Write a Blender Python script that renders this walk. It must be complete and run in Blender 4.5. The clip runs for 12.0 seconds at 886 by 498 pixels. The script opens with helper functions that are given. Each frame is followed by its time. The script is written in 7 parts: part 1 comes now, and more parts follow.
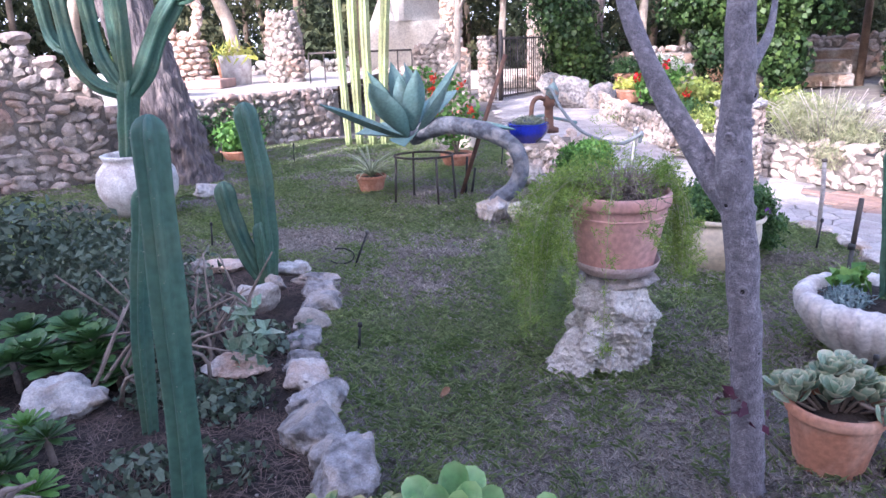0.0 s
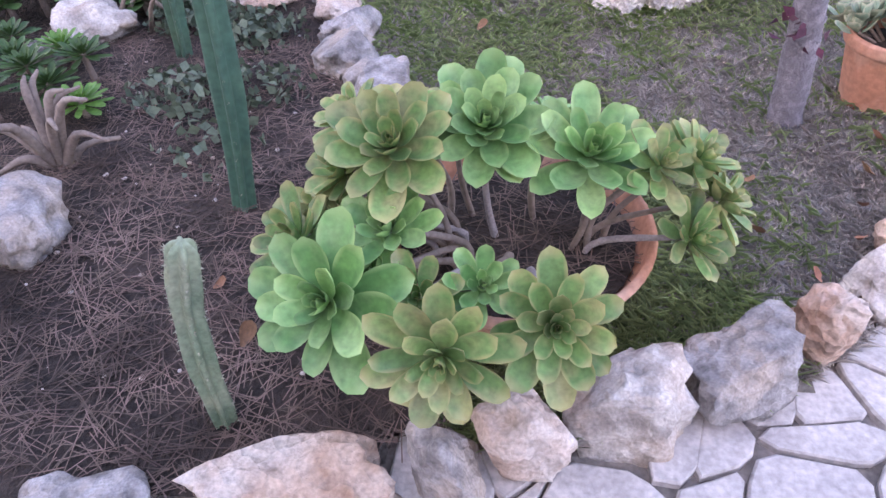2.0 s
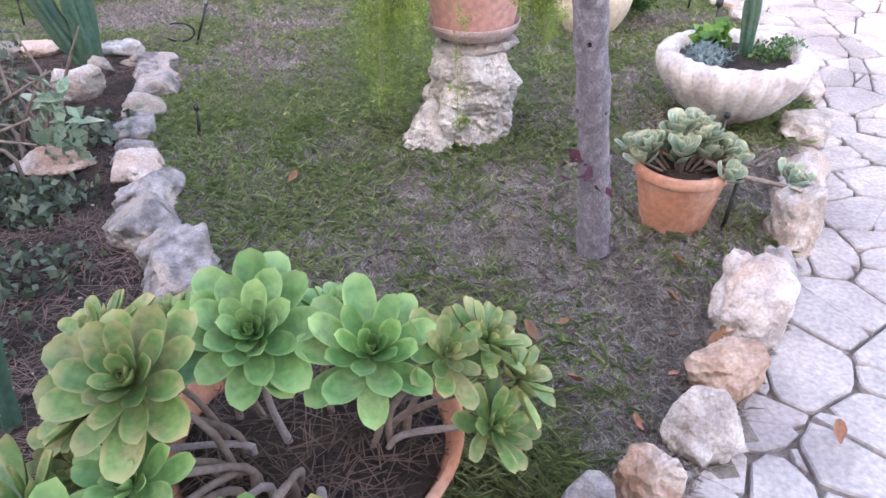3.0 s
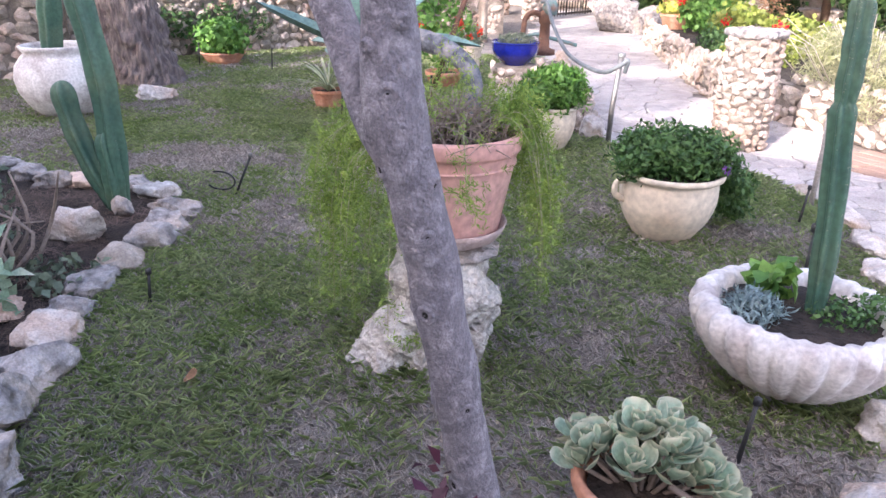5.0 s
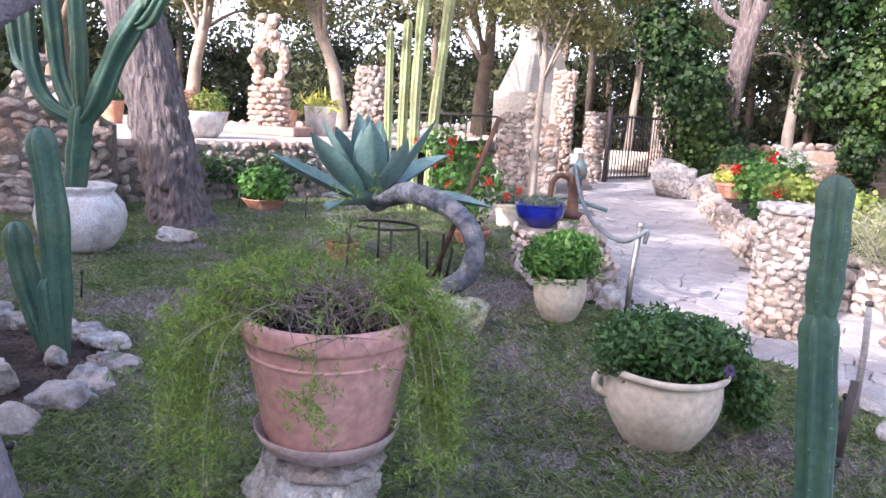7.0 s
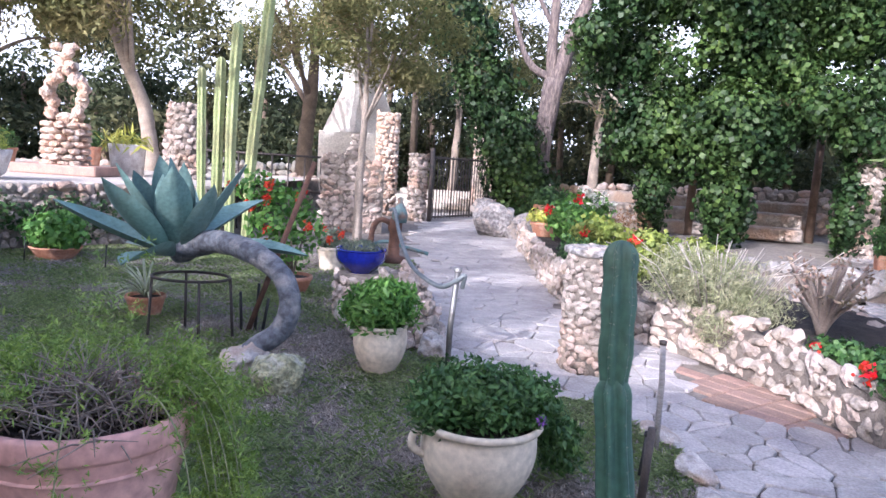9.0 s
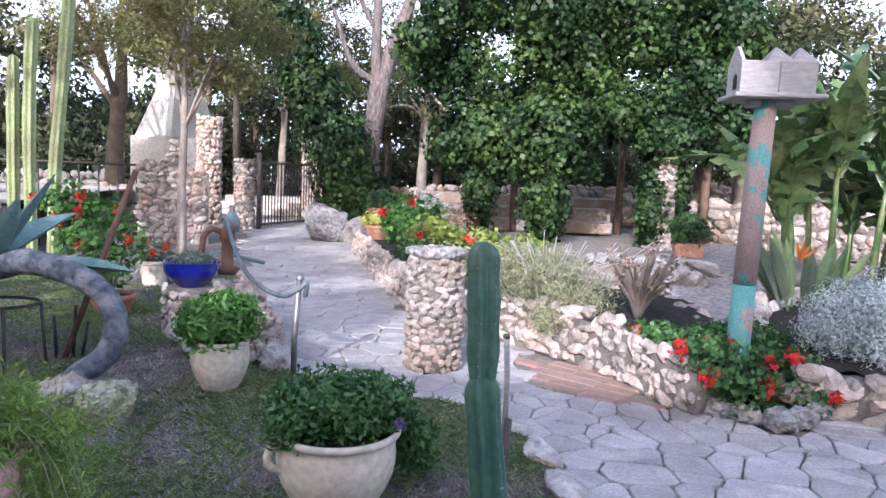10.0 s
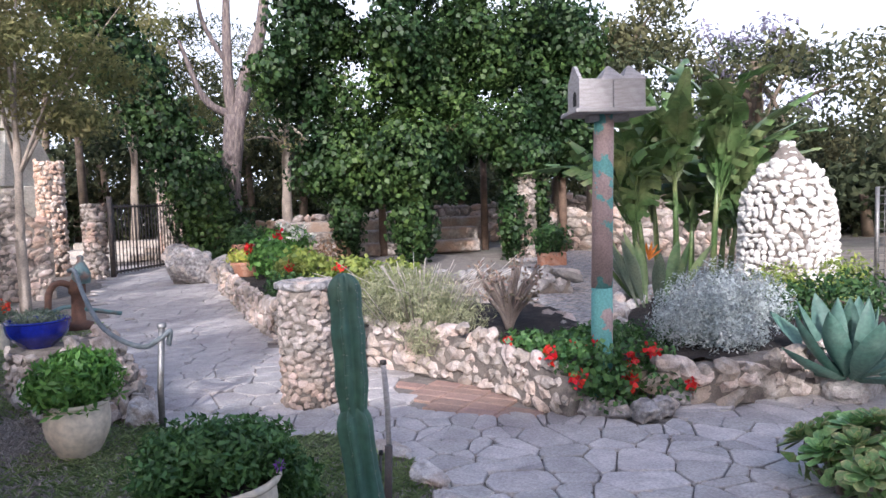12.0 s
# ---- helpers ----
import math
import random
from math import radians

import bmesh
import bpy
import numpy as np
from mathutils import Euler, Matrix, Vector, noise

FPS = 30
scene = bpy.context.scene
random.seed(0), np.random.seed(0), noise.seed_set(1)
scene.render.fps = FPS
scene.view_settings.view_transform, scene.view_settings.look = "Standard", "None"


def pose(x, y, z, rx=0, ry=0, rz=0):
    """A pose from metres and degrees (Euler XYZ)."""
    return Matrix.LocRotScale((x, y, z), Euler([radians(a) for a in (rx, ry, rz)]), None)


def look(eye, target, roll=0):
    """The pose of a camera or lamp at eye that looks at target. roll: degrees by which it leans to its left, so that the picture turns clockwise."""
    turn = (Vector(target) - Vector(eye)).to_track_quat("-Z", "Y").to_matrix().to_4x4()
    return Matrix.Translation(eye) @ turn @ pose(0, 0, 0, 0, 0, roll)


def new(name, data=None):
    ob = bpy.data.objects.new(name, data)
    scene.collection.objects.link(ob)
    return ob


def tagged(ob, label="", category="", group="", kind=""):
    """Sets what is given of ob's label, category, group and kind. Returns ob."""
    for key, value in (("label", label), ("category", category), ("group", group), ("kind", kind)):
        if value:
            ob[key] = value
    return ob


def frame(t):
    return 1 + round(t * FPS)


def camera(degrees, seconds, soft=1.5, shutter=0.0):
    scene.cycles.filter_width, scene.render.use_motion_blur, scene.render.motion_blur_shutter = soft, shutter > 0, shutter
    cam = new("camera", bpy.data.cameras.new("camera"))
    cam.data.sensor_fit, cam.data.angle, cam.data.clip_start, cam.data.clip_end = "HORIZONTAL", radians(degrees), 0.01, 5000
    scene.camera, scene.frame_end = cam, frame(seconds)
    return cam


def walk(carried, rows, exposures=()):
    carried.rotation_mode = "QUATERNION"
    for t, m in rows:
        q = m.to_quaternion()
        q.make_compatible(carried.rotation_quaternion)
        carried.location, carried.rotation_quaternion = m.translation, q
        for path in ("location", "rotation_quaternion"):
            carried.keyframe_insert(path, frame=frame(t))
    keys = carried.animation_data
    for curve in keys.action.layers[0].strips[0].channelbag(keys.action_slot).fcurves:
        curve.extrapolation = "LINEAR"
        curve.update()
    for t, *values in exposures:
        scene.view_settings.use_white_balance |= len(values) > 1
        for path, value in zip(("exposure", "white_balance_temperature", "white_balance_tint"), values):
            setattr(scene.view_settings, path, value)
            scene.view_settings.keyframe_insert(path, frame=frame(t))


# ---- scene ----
cam = camera(65.1, 12.0)
# exposure and white balance of the clip's camera: seconds, stops, kelvin, tint
EXPOSURES = [(0, 2.17, 5480, 27), (0.5, 2.24, 5530, 26), (1.0, 2.54, 5900, 27), (2.0, 2.92, 6350, 30), (3.5, 2.79, 6750, 18), (5.5, 2.33, 6150, 23), (6.7, 2.05, 5950, 23), (8.5, 1.78, 5600, 22), (10, 1.56, 5500, 17), (11, 1.44, 5650, 16), (12, 1.2, 5700, 16)]
PATH = [
    (0, (0.089, -0.51, 1.601), (-0.04, 1.402, 1.028), -2.0),
    (0.5, (0.148, -0.499, 1.55), (0.029, 1.38, 0.877), 1.8),
    (1, (0.111, -0.547, 1.483), (-0.172, 1.202, 0.553), -0.9),
    (1.5, (0.078, -0.562, 1.431), (-0.203, 0.987, 0.198), -2.1),
    (2, (0.077, -0.561, 1.403), (-0.129, 0.896, 0.049), -2.5),
    (2.5, (0.143, -0.477, 1.432), (0.148, 1.071, 0.166), -0.1),
    (3, (0.282, -0.32, 1.464), (0.428, 1.322, 0.333), -1.2),
    (3.5, (0.539, -0.188, 1.477), (0.577, 1.561, 0.508), 1.1),
    (3.7, (0.631, -0.127, 1.48), (0.631, 1.639, 0.542), -0.3),
    (5.3, (1.185, 0.562, 1.438), (0.859, 2.406, 0.712), 1.9),
    (5.5, (1.247, 0.632, 1.434), (0.926, 2.488, 0.76), 2.1),
    (6, (1.398, 0.818, 1.417), (1.132, 2.714, 0.841), 2.2),
    (6.5, (1.479, 0.994, 1.43), (1.121, 2.863, 0.815), 1.3),
    (6.7, (1.507, 1.03, 1.438), (1.025, 2.906, 0.929), 2.5),
    (8.3, (1.656, 1.18, 1.499), (1.04, 3.068, 1.264), 4.2),
    (8.5, (1.661, 1.208, 1.495), (1.185, 3.131, 1.219), 4.4),
    (9, (1.613, 1.24, 1.514), (1.533, 3.223, 1.267), 3.8),
    (9.5, (1.556, 1.248, 1.52), (1.71, 3.229, 1.297), 2.5),
    (10, (1.535, 1.257, 1.516), (1.935, 3.205, 1.305), 2.6),
    (10.5, (1.545, 1.245, 1.524), (2.024, 3.178, 1.338), 1.1),
    (11, (1.558, 1.253, 1.524), (2.158, 3.152, 1.349), -0.4),
    (11.5, (1.561, 1.21, 1.532), (2.263, 3.077, 1.391), -1.3),
    (12, (1.564, 1.228, 1.528), (2.312, 3.077, 1.39), -1.7),
]
walk(cam, [(t, look(eye, target, roll)) for t, eye, target, roll in PATH], EXPOSURES)

# ---- light ----
SUN_EL, SUN_AZ = radians(27), radians(207)   # azimuth clockwise from +y: the sun stands behind and to the left
sun_dir = Vector((math.sin(SUN_AZ) * math.cos(SUN_EL), math.cos(SUN_AZ) * math.cos(SUN_EL), math.sin(SUN_EL)))
world = bpy.data.worlds.new("world")
scene.world = world
world.use_nodes = True
wn, wl = world.node_tree.nodes, world.node_tree.links
sky = wn.new("ShaderNodeTexSky")
sky.sky_type, sky.sun_disc, sky.sun_elevation, sky.sun_rotation = "NISHITA", False, SUN_EL, SUN_AZ
sky.dust_density, sky.air_density, sky.ozone_density = 3.5, 1.0, 0.6
wl.new(sky.outputs[0], wn["Background"].inputs[0])
wn["Background"].inputs[1].default_value = 0.15
# emission for the backdrop sheet: the sky's haze is put in as glow
haze_mat = bpy.data.materials.new("glowing backdrop haze")
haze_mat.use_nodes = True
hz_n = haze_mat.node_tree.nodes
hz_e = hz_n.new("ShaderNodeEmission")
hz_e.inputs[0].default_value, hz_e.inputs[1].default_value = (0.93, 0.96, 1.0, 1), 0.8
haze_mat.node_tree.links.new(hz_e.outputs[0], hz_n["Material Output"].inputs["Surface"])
sun = new("sun", bpy.data.lights.new("sun", "SUN"))
sun.data.energy, sun.data.angle, sun.data.color = 2.2, radians(0.6), (1.0, 0.94, 0.86)
sun.matrix_world = look(sun_dir * 60, (0, 0, 0))

# ---- materials ----
def mat(name, c1, c2, scale=6.0, rough=0.8, bump=0.3, bscale=40.0, c3=None, s3=1.2, rnd=0.0, island=0.0, leaf=0.0, metallic=0.0,
        tip=None, coat=0.0, stretch=None, voro=0.0, spec=0.4, lo=0.35, hi=0.65, t3=(0.48, 0.66)):
    """A procedural surface: two colours by noise, a third in larger stains, grain in relief, and variation by piece."""
    m = bpy.data.materials.new(name)
    m.use_nodes = True
    n, l = m.node_tree.nodes, m.node_tree.links
    b = n["Principled BSDF"]
    b.inputs["Roughness"].default_value, b.inputs["Metallic"].default_value = rough, metallic
    b.inputs["Specular IOR Level"].default_value = spec
    b.inputs["Coat Weight"].default_value = coat
    pos = n.new("ShaderNodeTexCoord").outputs["Object"] if stretch else n.new("ShaderNodeNewGeometry").outputs["Position"]
    if stretch:
        mp = n.new("ShaderNodeMapping")
        mp.inputs["Scale"].default_value = stretch
        l.new(pos, mp.inputs["Vector"])
        pos = mp.outputs[0]
    def nz(sc, detail=4.0):
        t = n.new("ShaderNodeTexNoise")
        t.inputs["Scale"].default_value, t.inputs["Detail"].default_value = sc, detail
        l.new(pos, t.inputs["Vector"])
        return t.outputs["Fac"]
    def ramp(fac, lo_, hi_):
        r = n.new("ShaderNodeMapRange")
        r.inputs["From Min"].default_value, r.inputs["From Max"].default_value = lo_, hi_
        l.new(fac, r.inputs["Value"])
        return r.outputs[0]
    def mix(fac, a, c, kind="MIX"):
        x = n.new("ShaderNodeMix")
        x.data_type, x.blend_type = "RGBA", kind
        for sock, v in ((x.inputs[0], fac), (x.inputs[6], a), (x.inputs[7], c)):
            if isinstance(v, (int, float)):
                sock.default_value = v
            elif isinstance(v, tuple):
                sock.default_value = (*v, 1)
            else:
                l.new(v, sock)
        return x.outputs[2]
    col = mix(ramp(nz(scale), lo, hi), c1, c2)
    if c3:
        col = mix(ramp(nz(s3), *t3), col, c3)
    col = mix(ramp(nz(scale * 9, 3.0), 0.3, 0.75), col, mix(1.0, col, (0.62, 0.62, 0.62), "MULTIPLY"))
    if tip:
        sx = n.new("ShaderNodeSeparateXYZ")
        l.new(n.new("ShaderNodeTexCoord").outputs["Generated"], sx.inputs[0])
        ed = n.new("ShaderNodeMath")
        ed.operation, ed.inputs[1].default_value = "SUBTRACT", 0.5
        l.new(sx.outputs[1], ed.inputs[0])
        ab = n.new("ShaderNodeMath")
        ab.operation = "ABSOLUTE"
        l.new(ed.outputs[0], ab.inputs[0])
        col = mix(ramp(ab.outputs[0], 0.36, 0.5), col, tip)
        col = mix(ramp(sx.outputs[0], 0.8, 1.0), col, tip)
    if rnd or island:
        src = n.new("ShaderNodeObjectInfo").outputs["Random"] if rnd else n.new("ShaderNodeNewGeometry").outputs["Random Per Island"]
        k = rnd or island
        hs = n.new("ShaderNodeHueSaturation")
        r = n.new("ShaderNodeMapRange")
        r.inputs["To Min"].default_value, r.inputs["To Max"].default_value = 1 - k, 1 + k
        l.new(src, r.inputs["Value"])
        l.new(r.outputs[0], hs.inputs["Value"])
        r2 = n.new("ShaderNodeMapRange")
        r2.inputs["To Min"].default_value, r2.inputs["To Max"].default_value = 0.5 + 0.03 * k, 0.5 - 0.05 * k
        l.new(src, r2.inputs["Value"])
        l.new(r2.outputs[0], hs.inputs["Hue"])
        l.new(col, hs.inputs["Color"])
        col = hs.outputs[0]
    l.new(col, b.inputs["Base Color"])
    if bump:
        bp = n.new("ShaderNodeBump")
        bp.inputs["Strength"].default_value, bp.inputs["Distance"].default_value = bump, 0.02
        f = nz(bscale, 6.0)
        if voro:
            v = n.new("ShaderNodeTexVoronoi")
            v.inputs["Scale"].default_value = voro
            l.new(pos, v.inputs["Vector"])
            ad = n.new("ShaderNodeMath")
            ad.operation = "ADD"
            l.new(f, ad.inputs[0])
            l.new(v.outputs["Distance"], ad.inputs[1])
            f = ad.outputs[0]
        l.new(f, bp.inputs["Height"])
        l.new(bp.outputs[0], b.inputs["Normal"])
    if leaf:
        tr = n.new("ShaderNodeBsdfTranslucent")
        l.new(col, tr.inputs["Color"])
        ms = n.new("ShaderNodeMixShader")
        ms.inputs[0].default_value = leaf
        l.new(b.outputs[0], ms.inputs[1])
        l.new(tr.outputs[0], ms.inputs[2])
        l.new(ms.outputs[0], n["Material Output"].inputs["Surface"])
    return m

m_ground = mat("dusty ground", (0.30, 0.26, 0.22), (0.20, 0.17, 0.14), 1.5, 0.95, 0.4, 30, (0.16, 0.15, 0.10), 0.3)
m_lawn = mat("thin lawn soil", (0.30, 0.26, 0.23), (0.20, 0.175, 0.14), 9, 0.95, 0.8, 90, (0.36, 0.315, 0.285), 2.4)
m_soil = mat("dark soil with needles", (0.016, 0.012, 0.010), (0.04, 0.029, 0.024), 26, 0.95, 1.0, 60, (0.06, 0.043, 0.035), 6.0)
m_mortar = mat("sandy joint", (0.30, 0.26, 0.23), (0.17, 0.145, 0.125), 8, 0.95, 0.5, 60)
m_pave = mat("pale paving stone", (0.58, 0.53, 0.50), (0.46, 0.42, 0.395), 7, 0.78, 0.45, 38, (0.38, 0.34, 0.33), 1.8, rnd=0.16)
m_brick = mat("worn clay paver", (0.42, 0.27, 0.21), (0.33, 0.22, 0.18), 9, 0.85, 0.3, 60, rnd=0.15)
m_rock = mat("white limestone", (0.76, 0.70, 0.64), (0.42, 0.37, 0.34), 12, 0.92, 1.0, 32, (0.54, 0.42, 0.34), 5, rnd=0.16, voro=18)
m_rockgrey = mat("grey lichen limestone", (0.46, 0.43, 0.42), (0.17, 0.155, 0.15), 15, 0.92, 1.0, 34, (0.50, 0.42, 0.36), 6, rnd=0.12, voro=24)
m_rockpink = mat("rusty porous rock", (0.66, 0.50, 0.40), (0.42, 0.26, 0.18), 11, 0.9, 1.0, 22, (0.7, 0.62, 0.55), 4, rnd=0.1, voro=30)
m_wallstone = mat("field stone", (0.50, 0.43, 0.38), (0.31, 0.26, 0.22), 9, 0.9, 0.9, 30, (0.40, 0.28, 0.21), 1.6, rnd=0.3, voro=14)
m_lichen = mat("yellow-white lichen on rock", (0.58, 0.55, 0.34), (0.24, 0.24, 0.15), 26, 0.95, 1.0, 60, (0.66, 0.63, 0.52), 12, voro=40)
m_core = mat("wall mortar", (0.27, 0.23, 0.195), (0.15, 0.125, 0.108), 10, 0.95, 0.8, 40)
m_bedrock = mat("pale rubble of the bed wall", (0.60, 0.52, 0.46), (0.34, 0.28, 0.23), 10, 0.9, 0.9, 26, (0.56, 0.44, 0.35), 3.0, rnd=0.28, voro=18)
# grey stone with the tree shade over the bench wall mixed into its colour
m_greyshaded = mat("grey weathered stone darkened for shade", (0.36, 0.33, 0.31), (0.24, 0.22, 0.205), 7, 0.9, 0.8, 30, rnd=0.25, voro=14)
m_creep = mat("dull creeping succulent", (0.09, 0.13, 0.085), (0.14, 0.18, 0.12), 8, 0.6, 0, island=0.35, leaf=0.15)
m_conestone = mat("white rubble stone", (0.80, 0.77, 0.72), (0.62, 0.58, 0.52), 8, 0.85, 0.5, 30, rnd=0.15)
m_terra = mat("terracotta", (0.53, 0.25, 0.155), (0.46, 0.21, 0.13), 5, 0.8, 0.15, 60, (0.60, 0.36, 0.26), 6)
m_pinkpot = mat("rose plastic pot", (0.68, 0.38, 0.33), (0.64, 0.35, 0.30), 4, 0.5, 0.05, 90, (0.70, 0.42, 0.37), 3)
m_saucer = mat("faded pink-grey clay", (0.56, 0.43, 0.40), (0.47, 0.36, 0.34), 7, 0.85, 0.3, 60, (0.62, 0.54, 0.51), 6)
m_cream = mat("cream glazed clay", (0.70, 0.61, 0.49), (0.65, 0.555, 0.44), 3, 0.55, 0.1, 50, (0.60, 0.48, 0.36), 4, t3=(0.52, 0.75))
m_white = mat("weathered white concrete", (0.80, 0.77, 0.75), (0.64, 0.60, 0.58), 6, 0.85, 0.3, 50, (0.50, 0.44, 0.42), 7)
m_blue = mat("cobalt glaze", (0.012, 0.022, 0.30), (0.01, 0.016, 0.22), 4, 0.12, 0.02, 30, coat=0.6)
m_cactus = mat("blue-green cactus skin", (0.045, 0.115, 0.085), (0.07, 0.15, 0.10), 5, 0.5, 0.15, 60, (0.10, 0.16, 0.10), 3)
m_cactusy = mat("pale green cactus skin", (0.42, 0.46, 0.22), (0.33, 0.39, 0.16), 4, 0.55, 0.15, 50, (0.30, 0.30, 0.15), 2)
m_cactgrey = mat("dull grey-green cactus skin", (0.15, 0.22, 0.14), (0.21, 0.28, 0.18), 9, 0.6, 0.3, 60, (0.28, 0.32, 0.22), 6)
m_spine = mat("pale cactus spines", (0.42, 0.42, 0.33), (0.30, 0.30, 0.22), 20, 0.8, 0)
m_agave = mat("blue-grey agave leaf", (0.115, 0.205, 0.19), (0.165, 0.275, 0.255), 4, 0.5, 0.1, 30, (0.19, 0.29, 0.26), 5, rnd=0.18)
# greener agave leaf, its colour darkened to carry the shade it stands in
m_agshaded = mat("sea-green agave leaf darkened for shade", (0.07, 0.15, 0.115), (0.11, 0.20, 0.155), 4, 0.55, 0.1, 30, (0.14, 0.23, 0.18), 5, rnd=0.18)
m_agstem = mat("grey scarred agave stem", (0.17, 0.185, 0.215), (0.08, 0.085, 0.10), 22, 0.85, 1.0, 30, (0.30, 0.29, 0.29), 9)
m_aeon = mat("fresh green succulent leaf", (0.15, 0.35, 0.10), (0.23, 0.45, 0.16), 7, 0.4, 0.06, 60, (0.30, 0.48, 0.2), 9, rnd=0.25, leaf=0.12, tip=(0.34, 0.50, 0.2))
m_aeondark = mat("olive succulent leaf", (0.13, 0.26, 0.075), (0.20, 0.35, 0.12), 9, 0.42, 0.06, 60, (0.32, 0.34, 0.15), 12, rnd=0.25, leaf=0.1, tip=(0.38, 0.36, 0.16))
m_kal = mat("grey-green scalloped leaf", (0.24, 0.37, 0.25), (0.33, 0.45, 0.32), 10, 0.5, 0.06, 60, (0.38, 0.43, 0.3), 14, rnd=0.2, leaf=0.1, tip=(0.60, 0.58, 0.42))
m_bark = mat("smooth grey bark", (0.235, 0.215, 0.24), (0.165, 0.15, 0.17), 9, 0.85, 0.7, 40, (0.32, 0.30, 0.325), 13, stretch=(3.0, 3.0, 2.6))
m_pine = mat("furrowed pine bark", (0.20, 0.165, 0.165), (0.10, 0.08, 0.08), 7, 0.95, 1.0, 14, (0.27, 0.22, 0.2), 6, stretch=(4, 4, 0.7), voro=6)
m_farbark = mat("brown bark", (0.20, 0.15, 0.11), (0.13, 0.10, 0.075), 5, 0.95, 0.8, 18)
m_palebark = mat("pale bark", (0.40, 0.33, 0.27), (0.28, 0.23, 0.19), 5, 0.9, 0.5, 24)
m_ivy = mat("dark ivy leaf", (0.014, 0.036, 0.012), (0.030, 0.070, 0.022), 1.2, 0.5, 0, c3=(0.06, 0.115, 0.028), s3=0.35, island=0.55, leaf=0.12, spec=0.25)
m_olive = mat("olive foliage", (0.21, 0.23, 0.085), (0.29, 0.28, 0.11), 1.2, 0.7, 0, c3=(0.34, 0.29, 0.14), s3=0.5, island=0.35, leaf=0.5)
m_wood = mat("distant dark foliage", (0.045, 0.065, 0.030), (0.075, 0.095, 0.045), 1.0, 0.8, 0, c3=(0.13, 0.13, 0.06), s3=0.3, island=0.4, leaf=0.3)
m_hedge = mat("hedge leaf", (0.04, 0.10, 0.028), (0.065, 0.14, 0.04), 6, 0.5, 0, island=0.4, leaf=0.25)
m_bush = mat("deep green shrub leaf", (0.065, 0.155, 0.042), (0.10, 0.215, 0.06), 6, 0.45, 0, island=0.4, leaf=0.25)
m_bright = mat("bright green shrub leaf", (0.11, 0.27, 0.05), (0.16, 0.34, 0.075), 6, 0.45, 0, island=0.35, leaf=0.3)
m_lime = mat("yellow-green leaf", (0.22, 0.31, 0.055), (0.32, 0.36, 0.09), 5, 0.55, 0, island=0.35, leaf=0.3)
m_fern = mat("feathery fern green", (0.19, 0.31, 0.055), (0.28, 0.40, 0.085), 5, 0.6, 0, island=0.35, leaf=0.3)
m_silver = mat("silver foliage", (0.55, 0.60, 0.58), (0.66, 0.70, 0.68), 6, 0.7, 0, island=0.25, leaf=0.2)
m_greysh = mat("grey-green shrub", (0.17, 0.22, 0.15), (0.24, 0.28, 0.19), 6, 0.7, 0, island=0.35, leaf=0.2)
m_lav = mat("lavender shrub", (0.32, 0.35, 0.18), (0.43, 0.42, 0.26), 6, 0.7, 0, island=0.35, leaf=0.25)
m_banana = mat("banana leaf", (0.09, 0.175, 0.055), (0.15, 0.235, 0.085), 2, 0.35, 0.1, 20, (0.24, 0.28, 0.12), 1.6, leaf=0.2, rnd=0.2)
m_grass = mat("green grass", (0.34, 0.46, 0.17), (0.49, 0.58, 0.29), 3, 0.7, 0, island=0.3, leaf=0.4)
m_dry = mat("dry grass", (0.66, 0.60, 0.54), (0.50, 0.44, 0.385), 3, 0.8, 0, island=0.3, leaf=0.3)
m_needle = mat("brown pine needles", (0.055, 0.037, 0.028), (0.21, 0.148, 0.115), 4, 0.85, 0, island=0.4)
m_stemgrey = mat("pale grey succulent stem", (0.42, 0.37, 0.36), (0.29, 0.25, 0.25), 20, 0.85, 0.4, 60)
m_twig = mat("dry grey twigs", (0.31, 0.25, 0.21), (0.21, 0.165, 0.14), 8, 0.9, 0.2, 60)
m_deadleaf = mat("dead brown leaf", (0.33, 0.18, 0.10), (0.25, 0.13, 0.075), 12, 0.8, 0.2, 60, rnd=0.3)
m_red = mat("scarlet petals", (0.75, 0.03, 0.012), (0.62, 0.02, 0.012), 8, 0.6, 0, island=0.2, leaf=0.2)
m_orange = mat("orange-red petals", (0.78, 0.10, 0.03), (0.68, 0.06, 0.02), 8, 0.6, 0, island=0.2, leaf=0.2)
m_petalw = mat("white petals", (0.78, 0.78, 0.70), (0.7, 0.7, 0.6), 8, 0.6, 0, island=0.1, leaf=0.2)
m_petalp = mat("violet petals", (0.30, 0.10, 0.50), (0.24, 0.07, 0.42), 20, 0.6, 0)
m_purple = mat("purple leaf", (0.075, 0.02, 0.04), (0.11, 0.03, 0.055), 12, 0.5, 0, island=0.3, leaf=0.3)
m_yellow = mat("yellow leaf edge", (0.5, 0.48, 0.08), (0.36, 0.42, 0.08), 8, 0.5, 0, rnd=0.2)
m_black = mat("black plastic", (0.02, 0.02, 0.022), (0.03, 0.03, 0.03), 10, 0.5, 0.05)
m_metal = mat("galvanised steel", (0.30, 0.29, 0.28), (0.2, 0.19, 0.18), 12, 0.5, 0.15, 60, metallic=0.7)
m_iron = mat("dark wrought iron", (0.06, 0.055, 0.055), (0.10, 0.08, 0.07), 14, 0.6, 0.2, 60, metallic=0.4)
m_rust = mat("rusted iron", (0.17, 0.085, 0.055), (0.11, 0.06, 0.045), 14, 0.85, 0.4, 60)
